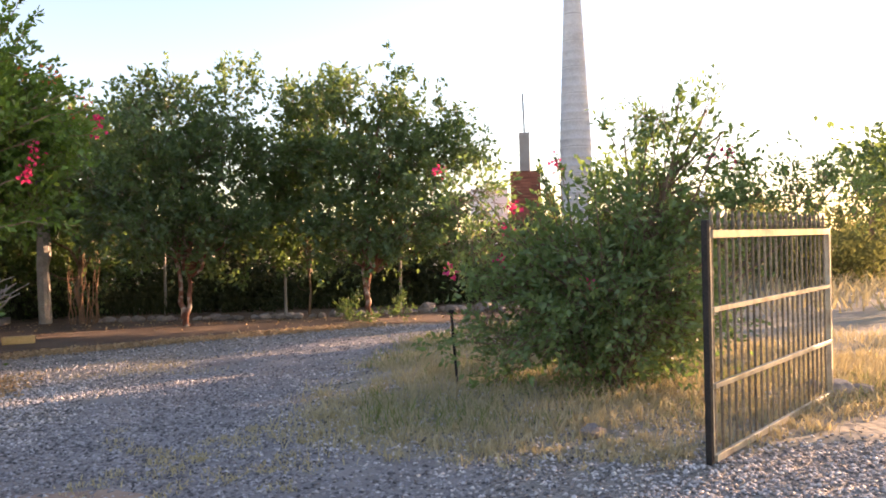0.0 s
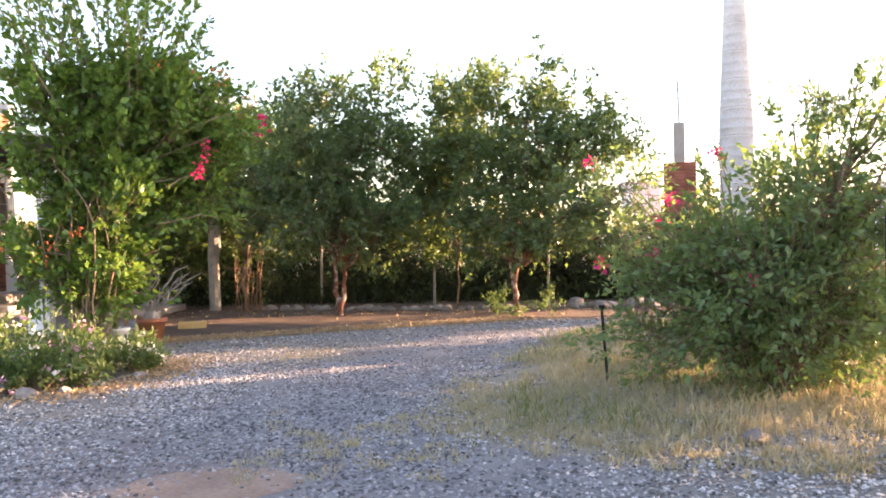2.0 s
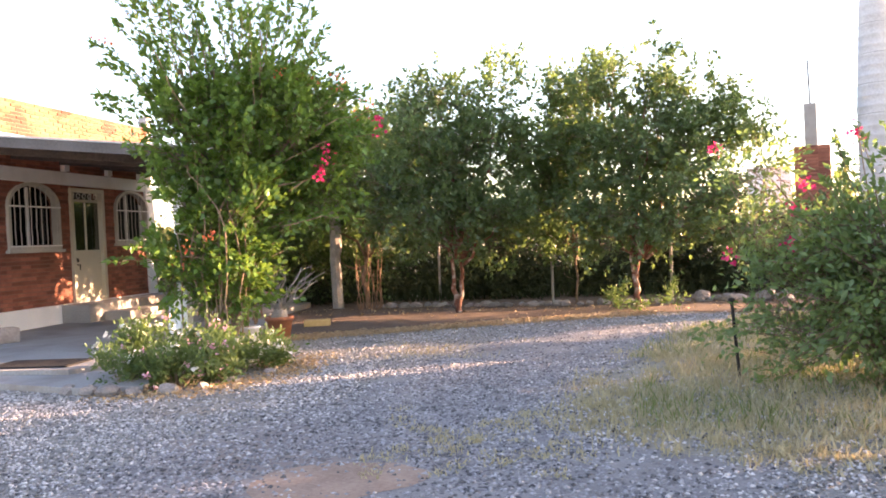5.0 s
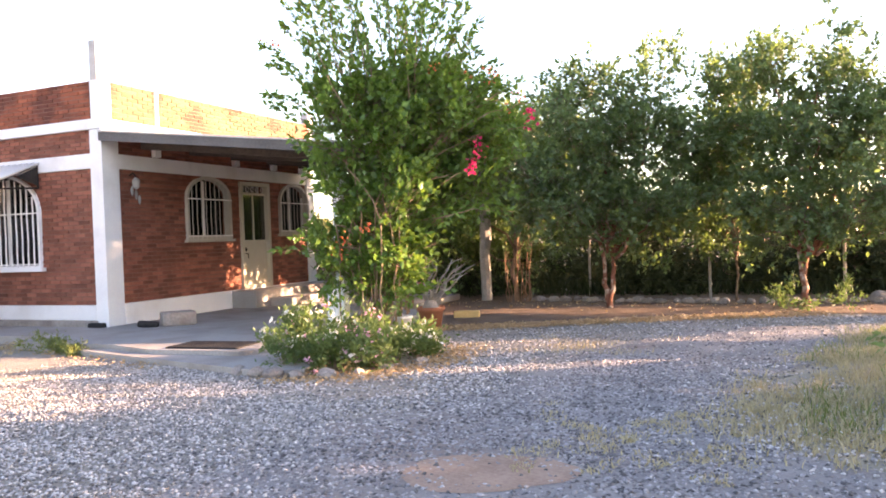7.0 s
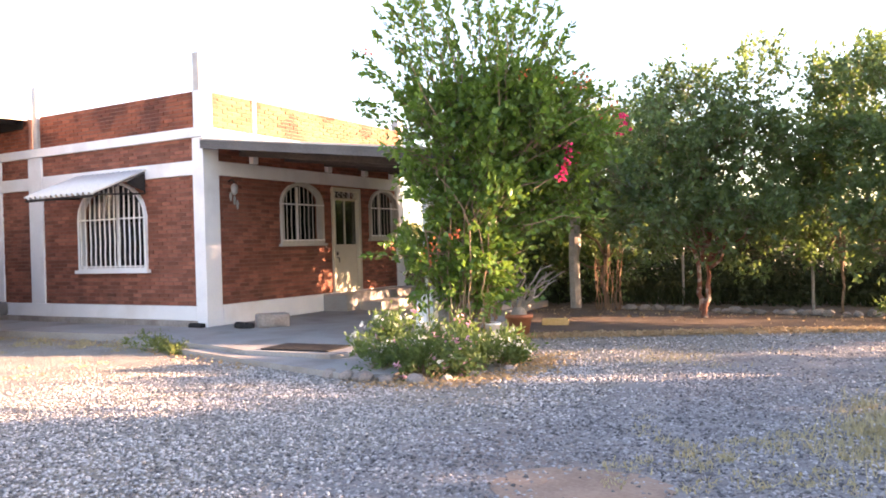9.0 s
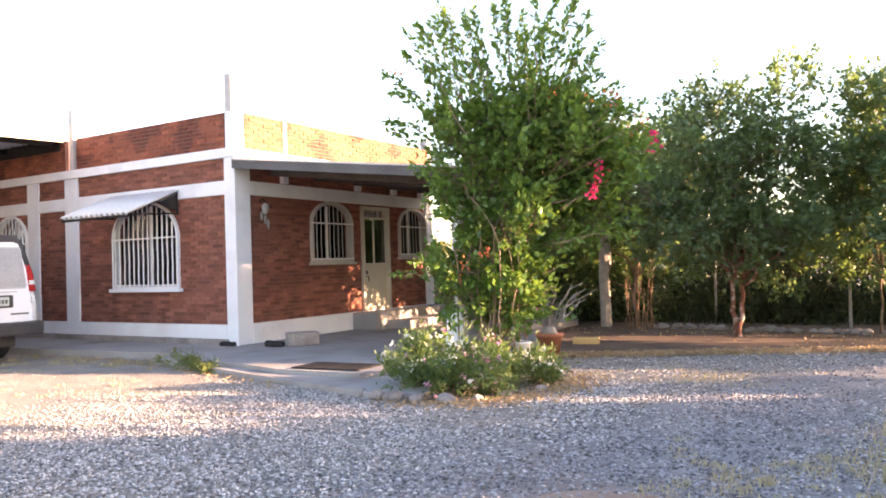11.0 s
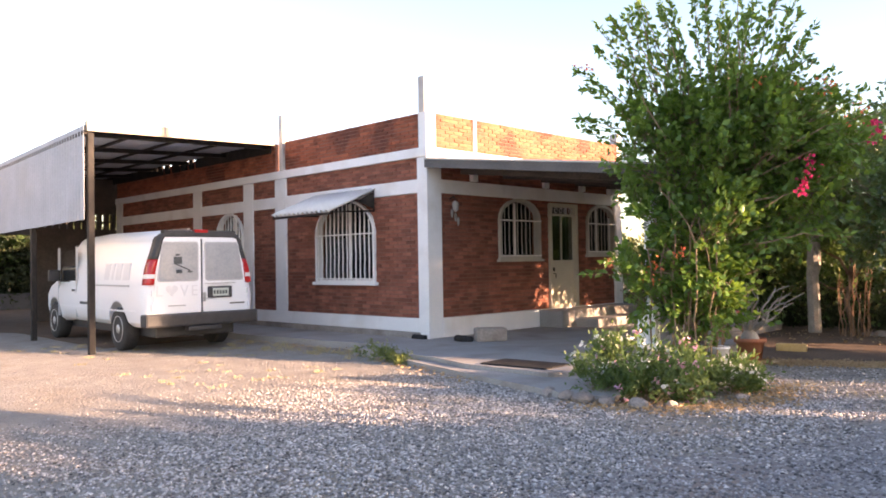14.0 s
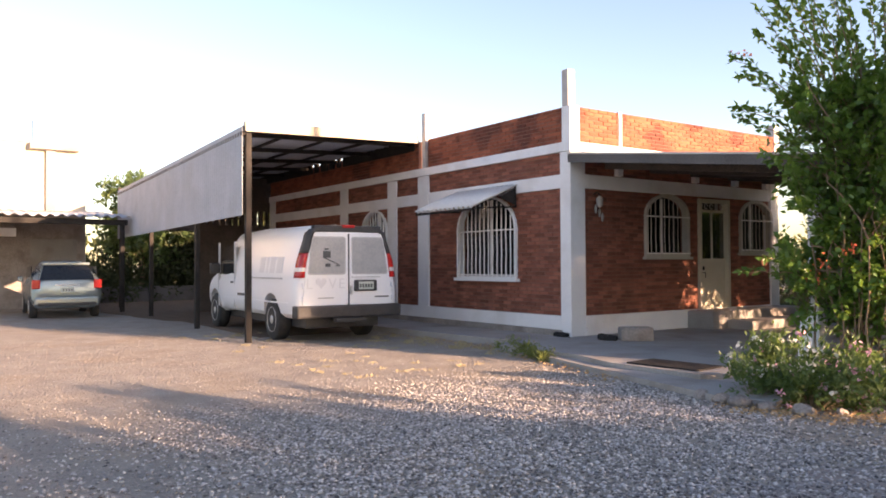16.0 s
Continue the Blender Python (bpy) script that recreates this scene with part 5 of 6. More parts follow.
part("body", lathe([(0.10, 0.0), (0.125, 0.3), (0.135, 0.3), (0.135, 0.33), (0.12, 0.33), (0.1, 0.05), (0.02, 0.04)], 18), M_WHITE, bucket, "", True)
part("handle", tube([(0.13 * math.cos(a), 0.02, 0.30 - 0.13 * math.sin(a) * 0.8) for a in [j * math.pi / 8 for j in range(9)]], 0.004, 5), M_STEEL, bucket)
board = thing("white_board", "white plank leaning on the porch post", "board", (-5.45, 9.05, 0.0))
part("plank", turned(box(-0.09, 0.09, -0.012, 0.012, 0, 0.75, 0.004), Matrix.Rotation(radians(-8), 4, "X")), M_WHITE, board)
# kerb-end block with the sun's warmth put into its colour
curb = solid("orange_block", box(-0.22, 0.22, -0.08, 0.08, 0, 0.12, 0.02), M_SUNLIT_BLOCK, "block at the end of the kerb, sunlight put into its orange tan", "block", loc=(-4.75, 12.3, 0.0), turn=15)


def chair(loc, turn, label, mat):
    c = thing("garden_chair", label, "chair", loc, turn, "chairs on the porch")
    part("seat", box(-0.23, 0.23, -0.22, 0.22, 0.42, 0.455, 0.008), mat, c)
    for sx in (-1, 1):
        part("leg", tube([(sx * 0.2, -0.2, 0), (sx * 0.2, -0.19, 0.42)], 0.02, 6), M_WOOD, c)
        part("leg", tube([(sx * 0.22, 0.26, 0), (sx * 0.2, 0.2, 0.45), (sx * 0.2, 0.27, 0.92)], 0.02, 6), M_WOOD, c)
    for z in (0.58, 0.70, 0.82):
        part("back_slat", box(-0.2, 0.2, 0.22 + (z - 0.5) * 0.12, 0.24 + (z - 0.5) * 0.12, z, z + 0.08, 0.004), mat, c)
    part("stretcher", tube([(-0.2, -0.19, 0.2), (0.2, -0.19, 0.2)], 0.012, 6), M_OLDWOOD, c)
    return c


M_REDPAINT = material("faded_red_paint", (0.40, 0.08, 0.08), (0.52, 0.14, 0.12), 7.0, 0.7, 0.2, 50.0)
chair((-5.95, 12.6, 0.13), 150, "wooden chair with faded red slats on the porch", M_REDPAINT)
chair((-5.75, 11.6, 0.13), 200, "weathered brown wooden chair on the porch", M_WOOD)

# ---- palm trunk ----
palm = thing("palm_trunk", "tall smooth pale grey palm trunk with ring scars", "palm", (4.25, 13.2, 0))
prof = []
for k in range(60):
    z = k * 0.155
    r = 0.275 if z < 3.1 else max(0.10, 0.275 - 0.05 * (z - 3.1))
    prof += [(r, z), (r * 1.03, z + 0.012), (r * 0.985, z + 0.03)]
part("trunk", lathe(prof, 24), M_PALM, palm, "", True)
for k in range(4, 58, 3):
    z = k * 0.155 + 0.05
    r = 0.275 if z < 3.1 else max(0.10, 0.275 - 0.05 * (z - 3.1))
    part("ring_scar", lathe([(r * 0.97, z - 0.012), (r * 1.012, z - 0.008), (r * 1.012, z + 0.008), (r * 0.97, z + 0.012)], 24), M_BARECONC, palm, "", True)

# ---- half-built brick pillar and wall beyond the field ----
ruin = thing("brick_pillar", "half-built brick pillar with a bare concrete stub and rod", "pillar", (7.55, 30.6, 0), -14)
part("pillar", box(-0.6, 0.6, -0.4, 0.4, 0, 4.1, 0.02), M_BRICK, ruin)
bmr = bmesh.new()
for i in range(30):
    for j in range(3):
        brick_shape(Matrix.Translation((-0.6 + j * 0.4 + (0.0 if i % 2 else -0.0), -0.4, 2.2 + i * 0.065)) @ Matrix.Rotation(math.pi, 4, "Z") @ Matrix.Translation((-0.39, 0, 0)), 0.385, 0.055, 0.02, bmr, 0)
bmesh.ops.recalc_face_normals(bmr, faces=bmr.faces)
part("brickwork", bmr, M_BRICK, ruin)
part("stub", box(-0.22, 0.2, -0.2, 0.2, 4.1, 5.7, 0.02), M_CONC, ruin, "rough concrete stub")
part("rod", tube([(0, 0, 5.7), (-0.04, 0, 7.3)], 0.03, 5), M_STEEL, ruin)
farwall = solid("far_wall", box(-0.7, 0.9, -0.1, 0.1, 0, 3.6, 0.02), M_WHITE, "pale rendered wall beyond the trees", "wall", loc=(6.3, 32.5, 0))
farpost = solid("far_post", box(-0.15, 0.15, -0.15, 0.15, 0, 3.2, 0.02), M_WHITE, "white post beyond the shrub", "post", loc=(14.75, 29.9, 0))


# ---- carport beside the house ----
CP = Vector((-13.61, 5.02, 0))
far = Vector((-27.6, 5.95, 0))
along = (far - CP).normalized()
cp = thing("carport", "long carport with corrugated metal side sheet on dark steel posts", "carport", tuple(CP))
L_C = (far - CP).length
ang_c = math.atan2(along.y, along.x)
side = turned(corrugated(L_C, 1.60, 0.16, 0.022, 0.006, 6, True), Matrix.Rotation(ang_c, 4, "Z") @ Matrix.Translation((0, 0.03, 2.30)) @ Matrix.Rotation(radians(90), 4, "X"))
part("side_sheet", side, M_GALV, cp, "upright corrugated galvanised sheet along the eaves")
ROOF_OUT, ROOF_IN = 3.90, 4.20
depth_c = HY - CP.y - 0.04


def cp_roof(x, v, z):
    """x along the carport from its front, v from the eaves to the house."""
    base = along * x
    y0 = base.y
    return Vector((base.x - 1.1 * v * (1 - x / L_C), y0 + (depth_c - y0) * v, ROOF_OUT + (ROOF_IN - ROOF_OUT) * v + z))


rb = bmesh.new()
cols_n = 160
grid = [[[rb.verts.new(cp_roof(L_C * i / cols_n, j / 4, 0.02 * math.sin(i * 2.4) + s)) for j in range(5)] for i in range(cols_n + 1)] for s in (0.0, -0.006)]
for g, flip in zip(grid, (False, True)):
    for i in range(cols_n):
        for j in range(4):
            q = (g[i][j], g[i][j + 1], g[i + 1][j + 1], g[i + 1][j])
            rb.faces.new(q if flip else tuple(reversed(q)))
part("roof_sheet", rb, M_GALV, cp, "corrugated metal roof")
part("front_trim", tube([cp_roof(-0.02, 0.0, 0.03), cp_roof(-0.02, 0.5, 0.03), cp_roof(-0.02, 1.0, 0.03)], 0.045, 4), M_ROOFTOP, cp, "pale bent flashing")
M_TRIM_RUST = material("rusted_flashing", (0.46, 0.40, 0.30), (0.60, 0.54, 0.42), 2.5, 0.7, 0.1, 30.0, stain=(0.30, 0.20, 0.12), stain_scale=2.0, stain_amount=0.6)
part("front_flashing", turned(box(0, (cp_roof(0, 1, 0) - cp_roof(0, 0, 0)).length, -0.02, 0.02, -0.10, 0.085, 0.004),
     Matrix.Translation(cp_roof(-0.06, 0, 0)) @ (cp_roof(0, 1, 0) - cp_roof(0, 0, 0)).to_track_quat("X", "Z").to_matrix().to_4x4()), M_TRIM_RUST, cp, "rust-marked flashing along the front edge")
for k in range(8):
    x = 0.3 + (L_C - 0.6) * k / 7
    a, b = cp_roof(x, 0.0, -0.10), cp_roof(x, 1.0, -0.10)
    part("beam", tube([a, b], 0.06, 4), M_STEEL, cp)
for v in (0.25, 0.5, 0.75):
    part("purlin", tube([cp_roof(0.1, v, -0.05), cp_roof(L_C - 0.1, v, -0.05)], 0.035, 4), M_STEEL, cp)
for a, b in ((1.2, 4.6), (4.75, 4.95), (5.1, 5.4), (5.5, 5.9), (6.05, 6.3), (6.45, L_C)):
    part("wall_flashing", box(-b, -a, depth_c - 0.02, depth_c + 0.02, 3.95, 4.26, 0.004), M_STEEL, cp, "dark strip closing the roof against the wall")
# added dark sheet that stands for the shade at the far end
part("end_sheet", box(far.x - CP.x - 0.02, far.x - CP.x + 0.02, far.y - CP.y, depth_c + 0.2, 2.6, 4.0, 0.004), M_ROOFDARK, cp, "dark sheet added across the far end for the carport's shade")
part("eaves_beam", tube([cp_roof(0, 0, -0.12), cp_roof(L_C, 0, -0.12)], 0.05, 4), M_STEEL, cp)
for k, x in enumerate((0.02, 3.72, 8.85, 14.0)):
    p = along * x
    part("post", box(p.x - 0.05, p.x + 0.05, p.y + 0.03, p.y + 0.13, 0, 3.78, 0.006), M_STEEL, cp, "dark square steel post")

# pierced block wall at the end of the house, shade put into its brown
pw = thing("pierced_wall", "wall of pierced blocks closing the carport's inner end, shade put into its brown", "wall", (-23.45, 7.2, 0))
pierce = bmesh.new()
box(0, 0.15, 0, 3.0, 0, 2.62, 0, pierce)
box(0, 0.15, 0, 3.0, 3.06, 4.1, 0, pierce)
box(0, 0.15, 0, 3.0, 2.81, 2.86, 0, pierce)
for k in range(15):
    y = k * 0.204
    box(0.002, 0.148, max(0, y - 0.06), min(3.0, y + 0.06), 2.62, 3.06, 0, pierce)
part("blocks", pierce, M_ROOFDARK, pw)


# ---- van ----
def section(x, zb, zt, hw_b, hw_m, hw_t, zm, n=7):
    """Half-ring of a car body at station x: bottom, waist, roof with round shoulders."""
    pts = [(0, zb), (hw_b * 0.9, zb), (hw_b, zb + 0.08), (hw_m, zm - 0.25), (hw_m, zm), (hw_m * 0.6 + hw_t * 0.4, zm + (zt - zm) * 0.45)]
    r = min(0.22, (zt - zm) * 0.45)
    for k in range(n):
        a = math.pi / 2 * k / (n - 1)
        pts.append((hw_t - r + r * math.cos(a), zt - r + r * math.sin(a)))
    pts.append((0, zt + 0.02))
    return [Vector((x, y, z)) for y, z in pts]


def loft(sections):
    bm = bmesh.new()
    rings = []
    for s in sections:
        right = [bm.verts.new(p) for p in s]
        left = [right[0]] + [bm.verts.new((p.x, -p.y, p.z)) for p in s[1:-1]] + [right[-1]]
        rings.append(right + list(reversed(left[1:-1])))
    n = len(rings[0])
    for a, b in zip(rings, rings[1:]):
        for k in range(n):
            bm.faces.new((a[k], a[(k + 1) % n], b[(k + 1) % n], b[k]))
    bm.faces.new(rings[0])
    bm.faces.new(list(reversed(rings[-1])))
    bmesh.ops.recalc_face_normals(bm, faces=bm.faces)
    return bm


def wheel(parent, x, y, r, w, out):
    t = part("wheel", lathe([(r * 0.62, -w / 2), (r * 0.93, -w / 2), (r, -w / 2 + 0.03), (r, w / 2 - 0.03), (r * 0.93, w / 2), (r * 0.62, w / 2)], 28, None, (x, y, r), "y"), M_RUBBER, parent, "", True)
    s = out * (w / 2 + 0.014)
    part("rim", lathe([(r * 0.64, s * 0.75), (r * 0.60, s * 0.98), (r * 0.50, s * 0.6), (r * 0.30, s * 0.55), (r * 0.2, s * 0.95), (r * 0.08, s * 1.0)], 24, None, (x, y, r), "y"), M_RIM, t, "steel rim", True)
    for k in range(8):
        a = k * math.pi / 4
        part("slot", lathe([(0.028, s * 0.60), (0.026, s * 0.64)], 8, None, (x + r * 0.4 * math.cos(a), y, r + r * 0.4 * math.sin(a)), "y"), M_STEEL, t)
    return t


def smooth_by_angle(me, deg=38):
    for p in me.polygons:
        p.use_smooth = True
    me.set_sharp_from_angle(angle=radians(deg))


# local axes: +x towards the nose, y to its left
van = thing("cargo_van", "white cargo van with frosted rear windows parked under the carport", "van", (-12.62, 6.58, 0), math.degrees(math.atan2(0.05, -0.998)))
S = section
vb = loft([S(-0.02, 0.60, 1.97, 0.92, 0.93, 0.70, 0.95), S(0.01, 0.48, 2.03, 0.95, 0.965, 0.745, 0.95), S(0.07, 0.45, 2.07, 0.96, 0.99, 0.775, 0.95), S(0.25, 0.44, 2.10, 0.97, 1.005, 0.80, 0.95), S(2.5, 0.44, 2.13, 0.97, 1.01, 0.81, 0.95),
           S(3.9, 0.44, 2.09, 0.97, 1.01, 0.80, 0.95), S(4.2, 0.44, 1.98, 0.97, 1.01, 0.78, 0.95), S(4.85, 0.34, 1.36, 0.95, 0.99, 0.86, 1.12), S(5.35, 0.36, 1.22, 0.93, 0.97, 0.86, 1.0),
           S(5.62, 0.40, 1.08, 0.88, 0.92, 0.82, 0.92), S(5.72, 0.48, 0.98, 0.80, 0.84, 0.74, 0.85)])
vme = link_mesh("body", vb, M_VAN)
WX = (1.22, 4.95)
cutters = []
for x in WX:
    for sgn in (-1, 1):
        cutters.append(lathe([(0.46, -0.2), (0.46, 0.2)], 28, None, (x, sgn * 0.98, 0.42), "y"))
vme = cut_from(vme, cutters)
smooth_by_angle(vme)
body = part("body", vme, M_VAN, van)
for x in WX:
    for sgn in (-1, 1):
        wheel(van, x, sgn * 0.86, 0.385, 0.25, sgn)
part("underbody", box(0.2, 5.4, -0.72, 0.72, 0.26, 0.5, 0.03), M_PLASTIC, van, "dark underbody")
part("rear_bumper", box(-0.14, 0.12, -1.02, 1.02, 0.46, 0.68, 0.035), M_PLASTIC, van, "dark grey rear bumper")
part("hitch_step", box(-0.17, 0.0, -0.3, 0.3, 0.38, 0.45, 0.01), M_PLASTIC, van)
rear_x = -0.055
# rear doors: window panes, seam, hinges, handle, plate


def tapered(bm_y0, bm_y1, z0, z1, x0, x1, lean):
    """A rounded panel on the rear of the van that leans in towards the roof."""
    bm = bmesh.new()
    r = 0.05
    pts = []
    for cy, cz, a0 in ((bm_y1 - r, z1 - r, 0), (bm_y0 + r, z1 - r, 90), (bm_y0 + r, z0 + r, 180), (bm_y1 - r, z0 + r, 270)):
        for k in range(5):
            a = radians(a0 + 22.5 * k)
            pts.append((cy + r * math.cos(a), cz + r * math.sin(a)))
    k_in = [1 - 0.17 * max(0.0, z - 0.95) for y, z in pts]
    f = [bm.verts.new((x0 + lean * (z - 1.0), y * k, z)) for (y, z), k in zip(pts, k_in)]
    b = [bm.verts.new((x1 + lean * (z - 1.0), y * k, z)) for (y, z), k in zip(pts, k_in)]
    n = len(pts)
    bm.faces.new(f)
    bm.faces.new(list(reversed(b)))
    for k in range(n):
        bm.faces.new((f[k], b[k], b[(k + 1) % n], f[(k + 1) % n]))
    bmesh.ops.recalc_face_normals(bm, faces=bm.faces)
    return bm


REAR = S(0.07, 0.45, 2.07, 0.96, 0.99, 0.775, 0.95)[2:-1]


def corner_strip(z0, z1, sgn, w0, w1, proud=0.0):
    """A strip that wraps the rear corner of the van and follows its flank up to the roof."""
    bm = bmesh.new()
    rings = []
    zs = [p.z for p in REAR]
    ys = [p.y for p in REAR]
    n = 9
    for k in range(n + 1):
        z = z0 + (z1 - z0) * k / n
        y = float(np.interp(z, zs, ys))
        w = w0 + (w1 - w0) * k / n
        lean = 0.012 * (z - 1.0)
        ring = [(-0.052 - proud + lean, y - w - 0.03), (-0.046 - proud + lean, y - 0.03), (-0.02 - proud, y + 0.004 + proud), (0.06, y + 0.014 + proud), (0.15, y + 0.022 + proud), (0.15, y - 0.06), (0.0, y - w - 0.05)]
        rings.append([bm.verts.new((x, sgn * q, z)) for x, q in ring])
    for a, b in zip(rings, rings[1:]):
        for j in range(7):
            bm.faces.new((a[j], a[(j + 1) % 7], b[(j + 1) % 7], b[j]))
    bm.faces.new(rings[0])
    bm.faces.new(list(reversed(rings[-1])))
    bmesh.ops.recalc_face_normals(bm, faces=bm.faces)
    return bm


for sgn in (1, -1):
    y0, y1 = (0.015, 0.88) if sgn > 0 else (-0.88, -0.015)
    door = part("rear_door", tapered(y0, y1, 0.68, 1.96, -0.045, 0.1, 0.012), M_VAN, van, "white rear door with frosted window")
    part("seal", tapered(y0 + 0.05, y1 - 0.05, 1.22, 1.90, -0.052, -0.03, 0.012), M_GREYINK, door)
    part("pane", tapered(y0 + 0.07, y1 - 0.07, 1.24, 1.88, -0.058, -0.04, 0.012), M_VANGLASS, door, "frosted grey pane")
    lens = part("lens", corner_strip(1.17, 1.60, sgn, 0.075, 0.06), M_RED, van, "red tail lamp", True)
    part("lens_band", corner_strip(1.28, 1.35, sgn, 0.07, 0.066, 0.006), M_LENSWHITE, lens, "clear reversing lens")
    part("pillar_trim", corner_strip(1.60, 2.085, sgn, 0.06, 0.05), M_PLASTIC, van, "black pillar trim", True)
    for z in (0.74, 0.98):
        part("hinge", box(-0.075, -0.02, sgn * 0.875 - 0.015, sgn * 0.875 + 0.015, z, z + 0.1, 0.006), M_VAN, van)
part("roof_trim", box(-0.035, 0.12, -0.66, 0.66, 1.98, 2.10, 0.02), M_PLASTIC, van, "black strip above the rear doors")
part("brake_lamp", box(-0.05, 0.06, -0.12, 0.12, 2.06, 2.115, 0.01), M_RED, van)
part("door_seam", box(-0.056, 0.0, -0.008, 0.008, 0.68, 1.95), M_INK, van)
# plate holder on the right door (y < 0 is the van's right)
plate = part("plate_holder", box(-0.085, -0.04, -0.55, -0.10, 0.92, 1.12, 0.02), M_PLASTIC, van, "black plate holder")
part("number_plate", box(-0.09, -0.083, -0.48, -0.18, 0.95, 1.09, 0.004), M_PLATE, plate, "pale green number plate with bars")
for k in range(5):
    part("plate_bar", box(-0.094, -0.089, -0.45 + k * 0.055, -0.415 + k * 0.055, 0.985, 1.05), M_INK, plate)
part("handle", box(-0.085, -0.045, -0.055, -0.02, 0.86, 1.02, 0.008), M_RIM, van, "metal door handle")
for y0, y1, z0, z1, m in ((-0.80, -0.52, 0.80, 0.825, M_INK), (0.30, 0.60, 0.80, 0.82, M_GREYINK), (-0.62, -0.05, 1.165, 1.18, M_GREYINK), (-0.5, -0.1, 1.14, 1.15, M_GHOST)):
    part("print_bar", box(-0.060, -0.046, y0, y1, z0, z1), m, van)
# faded lettering under the left pane: L, a heart, V, E


def letter(ch, y, z, size):
    cu = bpy.data.curves.new("letter", "FONT")
    cu.body, cu.size, cu.extrude = ch, size, 0.003
    cu.align_x = "CENTER"
    tmp = new("tmp", cu)
    dg = bpy.context.evaluated_depsgraph_get()
    me = bpy.data.meshes.new_from_object(tmp.evaluated_get(dg))
    bpy.data.objects.remove(tmp)
    me.transform(Matrix(((0, 0, -1, -0.052), (-1, 0, 0, y), (0, 1, 0, z), (0, 0, 0, 1))))
    me.materials.clear()
    me.materials.append(M_GHOST)
    return part("letter", me, None, van, "faded grey letter")


for ch, y in (("L", 0.76), ("V", 0.32), ("E", 0.14)):
    letter(ch, y, 0.975, 0.26)
heart = [(0.105 * math.sin(a) ** 3, 0.0065 * (13 * math.cos(a) - 5 * math.cos(2 * a) - 2 * math.cos(3 * a) - math.cos(4 * a))) for a in [k * math.pi / 12 for k in range(24)]]
part("heart", prism(heart, -0.06, -0.05, None, Matrix(((0, 0, 1, 0.0), (1, 0, 0, 0.54), (0, 1, 0, 1.08), (0, 0, 0, 1)))), M_GHOST, van, "faded heart shape")
# plain mark on the left rear pane
for y0, y1, z0, z1 in ((0.40, 0.47, 1.66, 1.69), (0.36, 0.50, 1.52, 1.64), (0.36, 0.46, 1.36, 1.42), (0.18, 0.26, 1.37, 1.40)):
    part("pane_mark", box(-0.064, -0.05, y0, y1, z0, z1, 0.003), M_INK, van)
part("pane_mark", turned(box(-0.064, -0.054, -0.16, 0.16, -0.008, 0.008), Matrix.Translation((0, 0.36, 1.47)) @ Matrix.Rotation(radians(24), 4, "X")), M_INK, van)
# left flank: door seams, grey bars, mirror, windows
for x in (3.45, 4.6):
    part("seam", box(x - 0.006, x + 0.006, 0.96, 1.006, 0.5, 1.9), M_GREYINK, van)
part("side_strip", box(0.35, 4.4, 0.995, 1.012, 0.70, 0.73, 0.004), M_VAN, van)
for x0, x1, z0, z1 in ((0.75, 1.05, 1.25, 1.55), (1.15, 1.40, 1.25, 1.55), (1.5, 1.6, 1.25, 1.55), (1.72, 1.98, 1.25, 1.55)):
    part("print_bar", turned(box(x0, x1, -0.012, 0.008, 0, z1 - z0), Matrix.Translation((0, 0.958, z0)) @ Matrix.Rotation(radians(8), 4, "X")), M_GHOST, van, "faint grey bar of sign writing")
part("print_bar", box(0.7, 2.4, 0.975, 0.996, 1.14, 1.165), M_GREYINK, van)
part("print_bar", box(2.75, 3.2, 1.0, 1.014, 0.78, 0.83), M_INK, van)
for sgn in (-1, 1):
    part("side_window", prism([(3.55, 1.20), (4.62, 1.20), (4.22, 1.80), (3.6, 1.84)], 0.0, 0.02, None, Matrix.Translation((0, sgn * 0.955 - 0.01, 0)) @ Matrix(((1, 0, 0, 0), (0, 0, 1, 0), (0, 1, 0, 0), (0, 0, 0, 1)))), M_BLACKGLASS, van, "dark cab window")
    part("mirror", box(4.45, 4.57, sgn * 1.02 - 0.02, sgn * 1.22, 1.22, 1.45, 0.03), M_PLASTIC, van, "black door mirror")
    part("door_handle", box(3.55, 3.7, sgn * 1.0 - 0.01, sgn * 1.0 + 0.015, 1.02, 1.06, 0.008), M_INK, van)
    part("head_lamp", box(5.60, 5.70, sgn * 0.62 - 0.16, sgn * 0.62 + 0.16, 0.74, 0.92, 0.03), M_LENSWHITE, van)
part("windscreen", prism([(4.22, 1.90), (4.28, 1.93), (4.88, 1.38), (4.82, 1.35)], -0.76, 0.76, None, Matrix(((1, 0, 0, 0), (0, 0, 1, 0), (0, 1, 0, 0), (0, 0, 0, 1)))), M_BLACKGLASS, van, "dark windscreen")
part("front_bumper", box(5.55, 5.78, -0.86, 0.86, 0.42, 0.62, 0.04), M_PLASTIC, van)

# ---- small car by the far building ----
car = thing("hatchback_car", "silver-green hatchback parked beside the cream building", "car", (-22.75, 3.62, 0), 176.5)
